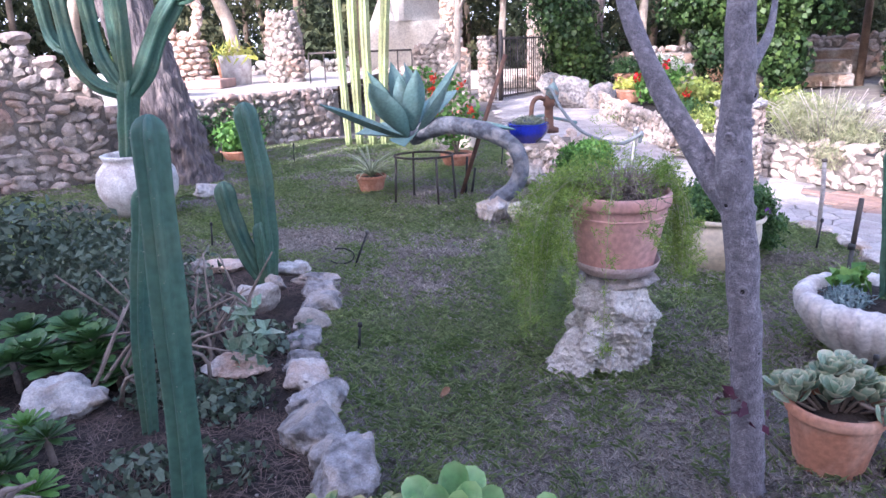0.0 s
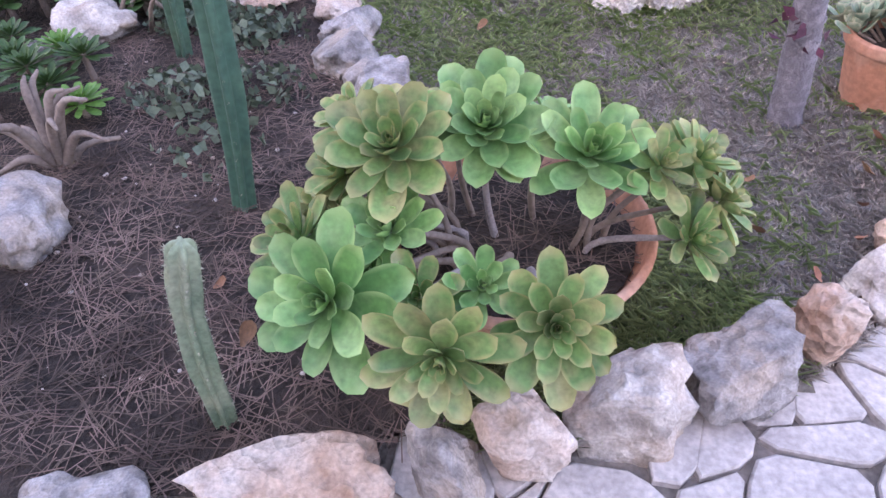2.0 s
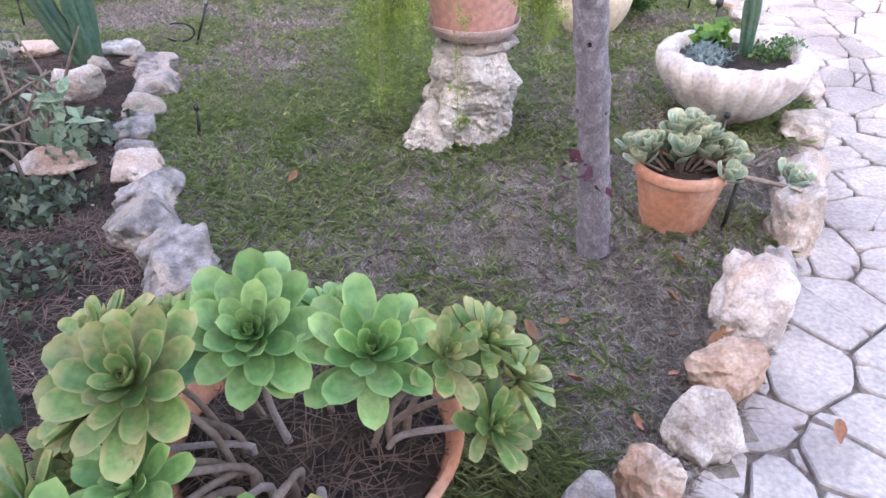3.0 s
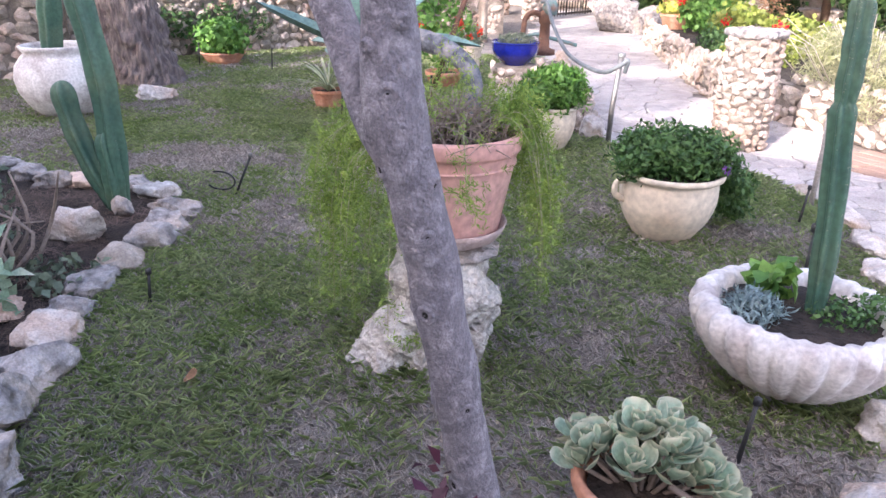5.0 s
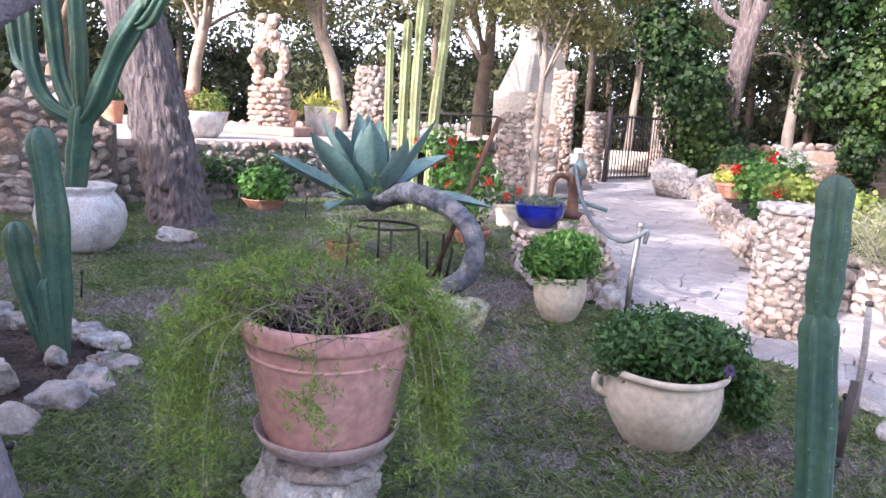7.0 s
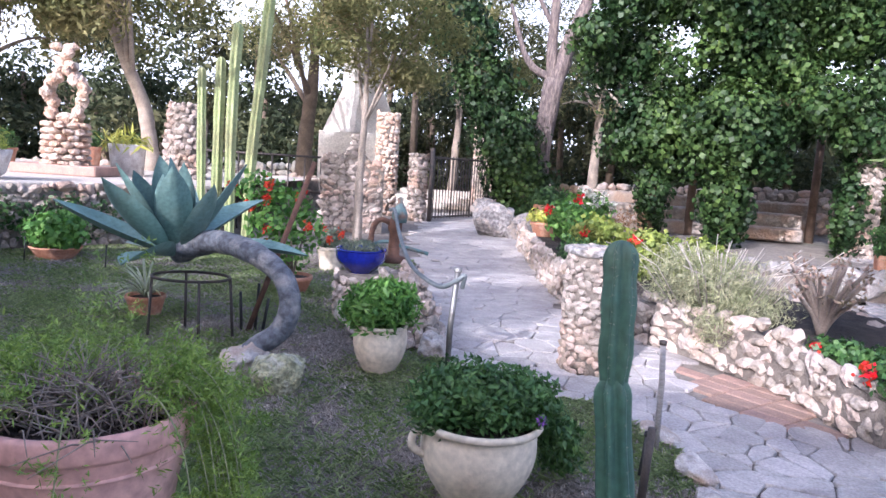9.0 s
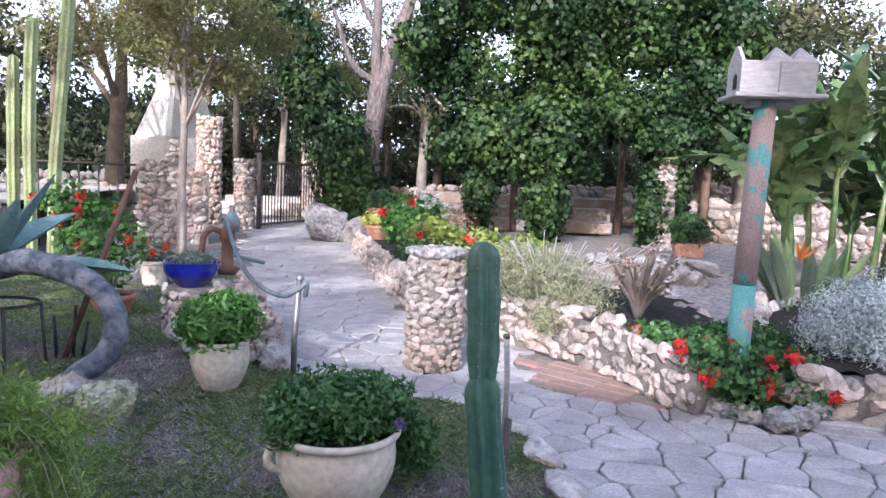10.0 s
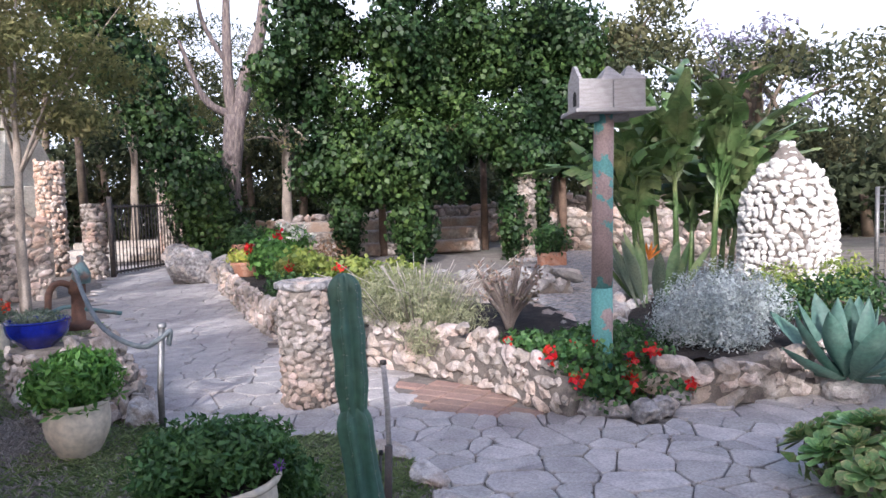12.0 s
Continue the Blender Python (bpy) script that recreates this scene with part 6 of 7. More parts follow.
for i in range(16):
    a = rs.uniform(0, 6.28)
    put("leaf", geo("leaf", *blade(rs.uniform(0.6, 0.9), 0.14, 8, 2, 0.1, 0.5, tip=0.5, belly=0.6), m_greysh if i % 3 == 0 else m_banana), bp_, (0.25 * math.cos(a), 0.2 * math.sin(a), 0), (0, -rs.uniform(0.8, 1.4), a))
part("flower", join(*[([tuple(Matrix.Rotation(-0.5 - 0.4 * i, 3, "Y") @ Vector(q)) for q in b[0]], b[1]) for i, b in enumerate([blade(0.2, 0.05, 4, 1, 0.1, 0.3, tip=0.5)] * 4)]), mat("orange flower", (0.85, 0.30, 0.02), (0.75, 0.2, 0.02), 8, 0.5, 0), bp_, "orange crested flower", (-0.35, -0.3, 0.55))
clump("golden_shrub", (8.2, 7.2, 0.0), [((0, 0, 0.4), (0.45, 0.4, 0.3)), ((0.7, -0.3, 0.5), (0.35, 0.3, 0.3)), ((0.3, -0.4, 0.25), (0.4, 0.3, 0.25))], 2600, 0.06, m_lime, "sunlit golden-green shrubs before the stone cone", 113, "shrub")
tagged(put("planter_box", geo("planter_box", *box(0.9, 0.35, 0.4, 0.02), m_plank, False), None, (7.6, 6.5, 0.0), (0, 0, -0.5)), "old wooden planter box", "planter")
clump("green_shrub", (7.9, 6.1, 0.1), [((0, 0, 0.3), (0.6, 0.4, 0.35)), ((-0.6, 0.1, 0.3), (0.4, 0.3, 0.3))], 2000, 0.07, m_hedge, "deep green shrub behind the agave", 114, "shrub")

# ---- far garden ----
ban = thing("banana_plant", (9.75, 10.6, 0), "tall clump of banana plants with torn broad leaves", "banana plant")
rb = random.Random(14)
def banana_leaf(L, Wd, r):
    """A paddle leaf torn into strips on both sides of an arching midrib."""
    rib = bend([(0, 0, 0), (L * 0.3, 0, L * 0.06), (L * 0.65, 0, L * 0.02), (L, 0, -L * r.uniform(0.05, 0.4))], 7)
    v, f = tube(rib, lerp([0.025, 0.02, 0.012, 0.004], len(rib)), 6)
    v, f = list(v), list(f)
    n = len(rib)
    for sd in (-1, 1):
        droop = 0.0
        for i in range(4, n - 1):
            if r.random() < 0.7:
                droop = r.uniform(-1.1, 0.2)
            w = [Wd / 2 * max(0.05, math.sin(math.pi * ((k - 3) / (n - 3)) ** 0.8)) for k in (i, i + 1)]
            if r.random() < 0.16:
                continue
            a, b = rib[i], rib[i + 1]
            k = len(v)
            for p, q in ((a, w[0]), (b, w[1])):
                v += [tuple(p), tuple(p + Vector((q * 0.12, sd * q * 0.55, q * 0.18))), tuple(p + Vector((q * 0.3, sd * q, q * (0.1 + droop))))]
            f += [(k, k + 1, k + 4, k + 3), (k + 1, k + 2, k + 5, k + 4)]
    return v, f
for i in range(8):
    a = i * 0.8
    x, y = 0.8 * math.cos(a), 0.6 * math.sin(a)
    h = rb.uniform(1.2, 2.4)
    part("stem", tube([(x, y, -0.05), (x * 1.1, y * 1.1, h * 0.5), (x * 1.25, y * 1.25, h)], [0.06, 0.045, 0.028], 10), m_banana, ban)
    for k in range(9):
        put("leaf", geo("leaf", *banana_leaf(rb.uniform(1.3, 2.2), rb.uniform(0.42, 0.6), rb), m_banana), ban, (x * 1.25, y * 1.25, h - 0.1 - 0.08 * k), (rb.uniform(-0.5, 0.5), -rb.uniform(0.8, 1.45), rb.uniform(0, 6.28)))
rv = np.random.default_rng(9)
def far_tree(loc, h, tr_, crown, n, leaf, m, label, seed, lean=(0, 0), bark=m_farbark, name="tree", limbs=6, aspect=0.5, clumps=16, gap=0.35):
    """Tapered trunk, limbs to the clumps of an uneven crown with gaps."""
    t = thing(name, loc, label, "tree")
    r = random.Random(seed)
    tip = Vector((lean[0], lean[1], h * 0.75))
    c = bend([(0, 0, -0.1), (lean[0] * 0.15, lean[1] * 0.15, h * 0.25), (lean[0] * 0.5 + r.uniform(-0.2, 0.2), lean[1] * 0.5, h * 0.5), tip], 6)
    part("trunk", tube(c, lerp([tr_ * 1.25, tr_, tr_ * 0.75, tr_ * 0.3], len(c)), 14, rough=0.25), bark, t)
    blobs = []
    for i in range(clumps):
        a, rr, z = r.uniform(0, 6.28), crown[0] * math.sqrt(r.uniform(0.02, 1)), r.uniform(-1, 1)
        p = Vector((tip.x + rr * math.cos(a), tip.y + rr * math.sin(a), crown[1] + crown[2] * z))
        s = crown[0] * gap * r.uniform(0.7, 1.3)
        blobs.append((tuple(p), (s, s, s * 0.65)))
        if i < limbs:
            q = c[int(len(c) * r.uniform(0.45, 0.85))]
            part("limb", tube(bend([q, (q + p) / 2 + Vector((0, 0, 0.2)), p], 4), lerp([tr_ * 0.4, tr_ * 0.25, tr_ * 0.08], 9), 8, rough=0.2), bark, t)
    foliage("crown", blobs, n, leaf, m, t, seed, aspect, 0.3, 0.5, 0.15)
    return t
# ivy tree leaning to the left, bare forked tree beside it
iv = thing("ivy_tree", (3.1, 21.0, 0), "leaning tree trunk thickly wrapped in dark ivy", "tree")
c = bend([(0, 0, -0.1), (-0.4, 0, 1.5), (-1.3, 0, 3.6), (-2.7, 0, 6.2), (-4.2, 0, 9)], 5)
part("trunk", tube(c, lerp([0.4, 0.35, 0.3, 0.25, 0.15], len(c)), 12), m_farbark, iv)
foliage("ivy", [((p.x, p.y, p.z), (0.95 + 0.15 * math.sin(i * 2), 0.8, 0.7)) for i, p in enumerate(c)] + [((-4.0, -0.5, 8.5), (1.6, 1.3, 1.3)), ((-2.6, -0.5, 8.8), (1.5, 1.2, 1.2))], 27000, 0.145, m_ivy, iv, 151, 0.85, 0.6, 0.6, 0.4, 0.5)
ft = thing("forked_tree", (3.6, 22.6, 0), "bare pine trunk forking into two grey limbs", "tree")
for k, (pts, rad) in enumerate([([(0, 0, -0.1), (-0.1, 0, 2.0), (0.15, 0, 4.2)], [0.36, 0.3, 0.3]), ([(0.15, 0, 4.0), (0.5, 0, 5.2), (1.0, 0, 6.8), (1.3, 0, 9)], [0.26, 0.22, 0.18, 0.1]), ([(0.1, 0, 4.1), (0.0, 0, 5.5), (0.1, 0, 9)], [0.2, 0.15, 0.08]), ([(0.05, 0, 4.2), (-0.7, 0, 4.7), (-1.3, 0, 6.3)], [0.13, 0.1, 0.05]), ([(0.05, 0, 5.6), (-0.6, 0, 6.8), (-0.8, 0, 8)], [0.08, 0.06, 0.03])]):
    c = bend(pts, 5)
    part("trunk" if k == 0 else "limb", tube(c, lerp(rad, len(c)), 12, rough=0.25), m_pine, ft)
foliage("crown", [((1.2, 0.5, 9.3), (1.6, 1.4, 0.8)), ((-1.0, 0.5, 8.6), (1.2, 1.2, 0.7)), ((0.1, 0, 10.3), (1.8, 1.6, 0.9)), ((-0.6, 1.5, 5.6), (1.1, 1.0, 0.7)), ((0.9, 1.5, 6.2), (0.8, 1.0, 0.9)), ((-0.2, 1.8, 7.0), (1.2, 1.0, 0.6)), ((0.5, 1.5, 4.3), (0.9, 0.8, 0.7))], 6000, 0.2, m_wood, ft, 153, 0.2)
# ivy pergola: curtains of ivy, canopy and beams
pg = thing("ivy_pergola", (7.5, 17.5, 0), "wooden pergola buried under hanging dark ivy", "pergola")
for x, y in ((-1.5, 1.2), (-0.2, -0.2), (2.8, -0.4), (4.5, 0.5), (0.0, 3.0), (3.5, 3.5)):
    part("post", tube([(x, y, -0.05), (x, y, 3.2)], [0.12, 0.1], 10), m_plank, pg)
for y in (-0.3, 1.5, 3.2):
    part("beam", box(4.6, 0.12, 0.18, 0.01, (2.0, y + 0.6, 3.3)), m_plank, pg, smooth=False)
cur = [((-1.5, 1.2, 1.3), (0.42, 0.4, 1.5)), ((-1.5, 1.2, 2.6), (1.25, 0.8, 1.2)), ((-0.2, -0.2, 1.1), (0.55, 0.5, 1.3)), ((1.3, 1.5, 3.1), (1.2, 0.8, 0.7)), ((-0.1, -0.2, 2.6), (1.15, 0.9, 1.1)), ((2.45, -0.4, 1.0), (0.33, 0.4, 1.3)), ((3.25, -0.2, 1.0), (0.35, 0.4, 1.3)), ((2.9, -0.3, 2.7), (1.0, 0.8, 0.7)), ((4.4, 0.3, 2.8), (1.0, 0.8, 0.6))]
ri = random.Random(61)
can = []
for i in range(80):
    x = ri.uniform(-3.6, 5.2)
    top = 9.6 - abs(x - 0.5) * 0.75
    q = ri.uniform(0.35, 0.95)
    can.append(((x, ri.uniform(-0.3, 1.8), ri.uniform(3.3, top)), (q, q, q * ri.uniform(0.9, 1.7))))
foliage("ivy_curtains", cur, 30000, 0.14, m_ivy, pg, 155, 0.85, 0.9, 0.7, 0.4, 0.5)
foliage("ivy_canopy", can, 64000, 0.145, m_ivy, pg, 157, 0.85, 0.7, 0.8, 0.35, 0.55)
# low steps and walls behind the pergola
for i, (x, y, L, h) in enumerate([(7.5, 20.8, 6, 0.35), (7.8, 21.6, 6, 0.7), (8.2, 22.4, 6.5, 1.0)]):
    tagged(put("stone_step", geo("stone_step", *box(L, 0.7, h, 0.04), m_wallstone, False), None, (x, y, 0), (0, 0, -0.1)), "grey stone terrace step under the pergola", "step", kind="structure")
stone_wall("wall_upper_path", [(11.5, 20.5), (13, 17.5), (14.5, 13.5)][::-1], 1.1, 0.4, 0.34, m_wallstone, "rubble wall beside the upper path", W, both=True)
for x, y, h in ((12.3, 19, 3.5), (9.6, 23, 5.5)):
    far_tree((x, y, 0), 5, 0.2, (1.6, h + 1.5, 0.8), 1500, 0.2, m_wood, "dark leaning tree behind the pergola", int(x * 10), lean=(0.9, 0.0))
tagged(put("planter_box", geo("planter_box", *box(0.6, 0.35, 0.3, 0.02), m_terra, False), None, (9.7, 14.8, 0), (0, 0, -0.3)), "orange clay planter box by the pergola", "planter")
clump("planter_shrub", (9.7, 14.8, 0.28), [((0, 0, 0.3), (0.5, 0.4, 0.4))], 700, 0.12, m_hedge, "dark shrub in the clay planter", 160, "shrub")
stone_wall("wall_bed_upper", [(4.6, 12.0), (6.2, 11.4), (7.6, 10.8)], 0.36, 0.4, 0.3, m_greyshaded, "low grey stone bench wall of the upper bed, darkened for shade", W, both=True)
# wire fence right of the cone
fe = thing("wire_fence", (11.2, 8.2, 0), "grey metal mesh fence behind the cone", "fence")
for i in range(5):
    part("post", tube([(i * 0.9, -i * 0.5, -0.05), (i * 0.9, -i * 0.5, 1.55)], [0.03, 0.03], 8), m_metal, fe)
wires = [tube([(i * 0.09, -i * 0.05, 0.05), (i * 0.09, -i * 0.05, 1.5)], [0.006, 0.006], 4) for i in range(40)] + [tube([(0, 0, z), (3.6, -2.0, z)], [0.006, 0.006], 4) for z in np.arange(0.1, 1.55, 0.12)]
part("mesh_wires", join(*wires), m_metal, fe)
# gate
gt = thing("iron_gate", (0.5, 18.7, 0), "dark wrought-iron garden gate standing open", "gate")
ga = math.atan2(2.6, 1.55)
gv = Vector((math.cos(ga), math.sin(ga), 0))
for z in (0.12, 1.62):
    part("rail", tube([(0, 0, z), tuple(gv * 2.9 + Vector((0, 0, z)))], [0.03, 0.03], 6), m_iron, gt)
for i in range(22):
    q = gv * (2.9 * i / 21)
    part("gate_bar", tube([(q.x, q.y, 0.06), (q.x, q.y, 1.68)], [0.022 if i % 7 == 0 else 0.013] * 2, 6), m_iron, gt)
part("gate_post", tube([(0, 0, -0.05), (0, 0, 1.85)], [0.06, 0.06], 8), m_iron, gt)
fn = thing("iron_fence", (-3.6, 14.4, 0), "thin iron garden fence between stone pillars", "fence")
for z in (0.75, 1.45):
    part("rail", tube([(0, 0, z), (2.1, 0.7, z)], [0.025, 0.025], 6), m_iron, fn)
for i in range(8):
    part("fence_bar", tube([(0.3 * i, 0.1 * i, -0.03), (0.3 * i, 0.1 * i, 1.45)], [0.016, 0.016], 5), m_iron, fn)
# raised patio things
pt = thing("stone_ring", (-5.95, 13.8, 0.84), "rustic stone ring sculpture on a brick plinth", "sculpture")
part("plinth", box(1.6, 0.9, 0.18, 0.02), m_brick, pt, "low red brick plinth", smooth=False)
rk = random.Random(17)
for i in range(70):
    z = 0.2 + (i // 10) * 0.115
    a = i * 0.628 + (i // 10) * 0.3
    put("stone", rock_mesh(m_rockpink, i % 8), pt, (0.32 * math.cos(a), 0.28 * math.sin(a), z), (0, 0, a), (0.14, 0.12, 0.075))
for i in range(46):
    a = i / 23 * math.pi
    rr = 0.38 + 0.04 * math.sin(a * 5)
    put("stone", rock_mesh(m_rockpink, i % 8), pt, (rr * 0.85 * math.cos(a), rk.uniform(-0.08, 0.08), 1.42 + rr * 1.15 * math.sin(a)), (rk.uniform(0, 3), rk.uniform(0, 3), 0), (0.12, 0.13, 0.1))
for i in range(14):
    put("stone", rock_mesh(m_rockpink, i % 8), pt, (rk.uniform(-0.16, 0.16), rk.uniform(-0.1, 0.1), 1.95 + rk.uniform(0, 0.35)), (rk.uniform(0, 3), 0, 0), (0.11, 0.1, 0.08))
wb = pot("white_planter", (-5.7, 11.0, 0.86), [(0.001, 0), (0.36, 0), (0.45, 0.08), (0.52, 0.3), (0.55, 0.42), (0.52, 0.42), (0.48, 0.3), (0.001, 0.28)], m_white, "wide white planter of bronze foliage on the patio", 0.36, 0.47)
foliage("planting", [((-0.25, 0, 0.5), (0.25, 0.25, 0.2)), ((0.25, 0, 0.52), (0.28, 0.25, 0.24))], 900, 0.09, m_lime, wb, 171, 0.3)
foliage("bronze_planting", [((0, 0, 0.52), (0.22, 0.25, 0.24))], 400, 0.09, m_deadleaf, wb, 172, 0.3)
wp = pot("white_planter", (-5.35, 14.9, 0.84), [(0.001, 0), (0.3, 0), (0.34, 0.5), (0.36, 0.62), (0.32, 0.62), (0.3, 0.4), (0.001, 0.4)], m_white, "square-shouldered white planter on the patio", 0.55, 0.3, seg=24)
foliage("planting", [((0, 0, 0.68), (0.45, 0.35, 0.12))], 160, 0.28, m_yellow, wp, 173, 0.15)
for i, (x, y, h) in enumerate([(-8.0, 15, 0.4), (-7.6, 17.5, 0.5), (-10, 14, 0.5), (-7.0, 18.8, 0.5)]):
    q = pot("terracotta_pot", (x, y, 0.84), rim_profile(0.2, 0.28, h, 0.02, 0.06), m_terra, "terracotta pot with a shrub on the patio", h - 0.06, 0.24, group="patio pots")
    foliage("shrub", [((0, 0, h + 0.15), (0.32, 0.32, 0.25))], 350, 0.1, m_hedge, q, 175 + i)
tm = pot("terracotta_pot", (-6.6, 8.1, 0.9), rim_profile(0.13, 0.19, 0.3, 0.02, 0.06), m_terra, "terracotta pot with a small cactus on the wall", 0.25, 0.16)
cactus_stem("stem", [(0, 0, 0.2), (0.02, 0, 0.4), (0.05, 0, 0.6)], 0.04, 5, tm, m_cactus, spine=False)
# white building with sloping chimney beyond the gate
wc = thing("white_house", (-2.9, 28.0, 0), "far white rendered building with a tapering chimney", "house")
part("wall", box(2.7, 2.5, 2.4, 0.03), m_plaster, wc, smooth=False)
part("chimney", lathe([(1.5, 2.4), (1.15, 3.2), (0.8, 4.0), (0.75, 5.6), (0.001, 5.6)], 4), m_plaster, wc, smooth=False)
for i, (x, y) in enumerate([(-0.2, 24.2), (-0.1, 25.0), (0.0, 25.8)]):
    tagged(put("stone_step", geo("stone_step", *box(2.6, 0.8, 0.18 * (i + 1), 0.03), m_patio, False), None, (x + 0.3, y, 0)), "pale stone steps beyond the gate", "step", kind="structure")
stone_wall("wall_far_terrace", [(-9, 26), (-4.4, 26.5)][::-1], 1.0, 0.4, 0.4, m_plaster, "far pale terrace wall", W)
# trees: slim tree by the gate pillar, olives on the patio, dark woods behind
far_tree((-0.45, 13.6, 0), 5.0, 0.07, (1.8, 4.3, 1.4), 12000, 0.13, m_olive, "slim pale tree with sparse yellowish leaves", 181, bark=m_palebark, limbs=6, aspect=0.35, clumps=30, gap=0.3)
far_tree((-6.4, 18.2, 0.8), 6, 0.17, (3.2, 5.2, 1.5), 15000, 0.19, m_olive, "spreading olive tree with a leaning pale trunk", 183, (-1.4, 0), m_palebark, limbs=10, clumps=30, gap=0.3, aspect=0.35)
far_tree((-10.5, 17.5, 0.8), 6, 0.16, (3.0, 4.7, 1.4), 13000, 0.19, m_olive, "broad olive tree on the patio", 185, (0.8, 0), m_palebark, limbs=8, clumps=26, gap=0.3, aspect=0.35)
far_tree((-14.5, 17.0, 0.8), 6.5, 0.3, (3.2, 5.6, 1.8), 6000, 0.18, m_wood, "dark evergreen tree at the patio's edge", 186, (0.4, 0), limbs=8, clumps=26, gap=0.32)
far_tree((0.7, 27.5, 0), 8, 0.13, (2.6, 6.4, 2.2), 9000, 0.2, m_olive, "tall thin-trunked tree beyond the gate", 187, (0.5, 0), m_palebark, clumps=26, gap=0.3, aspect=0.35)
far_tree((-4.2, 24.5, 0), 8, 0.25, (3.4, 6.4, 2.0), 14000, 0.2, m_olive, "tall pine with a reddish trunk and hazy crown", 188, (0.2, 0), clumps=30, gap=0.3, aspect=0.3)
far_tree((5.6, 25.5, 0), 8, 0.16, (2.2, 5.0, 2.2), 2300, 0.16, m_olive, "pale slim tree behind the pergola", 189, (0.2, 0), m_palebark, clumps=24, gap=0.3, aspect=0.35)
far_tree((14.5, 20.0, 0), 8, 0.3, (2.6, 5.6, 2.0), 6000, 0.2, m_wood, "dark evergreen behind the banana plants", 190, clumps=28, gap=0.32)
far_tree((17.5, 16.5, 0), 7, 0.3, (2.5, 4.2, 1.8), 5500, 0.2, m_wood, "dark rounded evergreen beyond the fence", 191, clumps=28, gap=0.34)
far_tree((20.5, 19.5, 0), 8, 0.25, (2.4, 5.6, 1.8), 3200, 0.2, mat("hazy lilac blossom", (0.20, 0.19, 0.26), (0.30, 0.27, 0.36), 2, 0.8, 0, island=0.35, leaf=0.3), "hazy tree with faint lilac blossom", 192, clumps=24, gap=0.3)
far_tree((18.5, 11.5, 0), 6, 0.25, (2.4, 3.6, 1.4), 4000, 0.18, m_wood, "dark tree beyond the wire fence", 193, clumps=24, gap=0.34)
# unseen trees added behind the shading wall; their crowns dapple path and beds
for i, (u, a_) in enumerate([(-4.0, -10.5), (2.4, -10)]):
    p = hd * a_ + side * u
    far_tree((p.x, p.y, 0), 14, 0.35, (2.3 if i == 0 else 1.5, 12.0, 4.0), 5000 if i == 0 else 8000, 0.34, m_wood, "unseen tall tree added to dapple the path with shade", 210 + i, clumps=44, gap=0.3)
rw = random.Random(33)
wood = thing("far_woods", (0, 36, 0), "belt of dark far trees closing the garden", "woods", kind="stuff")
bl = []
for i in range(80):
    a = radians(-72 + 144 * i / 79)
    d = rw.uniform(26, 40)
    x, y = d * math.sin(a), d * math.cos(a) - 32
    top = 7.5 if a < radians(18) else 4.5
    bl.append(((x, y + 2, 0.7), (2.2, 1.2, 1.1)))
    bl.append(((x + 1, y + 3, 2.2), (2.0, 1.2, 1.1)))
    if a < radians(18):
        bl.append(((x - 1, y + 3, 3.9), (2.0, 1.2, 1.2)))
    for k in range(3):
        bl.append(((x + rw.uniform(-2, 2), y + rw.uniform(-1.5, 1.5), rw.uniform(1.0, top)), (rw.uniform(1.1, 2.2), 1.5, rw.uniform(0.8, 1.5))))
foliage("crowns", bl, 140000, 0.36, m_wood, wood, 195, 0.5, 0.3, 0.5, 0.2)
part("trunks", join(*[tube([(b[0][0], b[0][1], -0.1), (b[0][0] + rw.uniform(-0.4, 0.4), b[0][1], b[0][2])], [0.2, 0.12], 6) for b in bl[::2]]), m_farbark, wood)

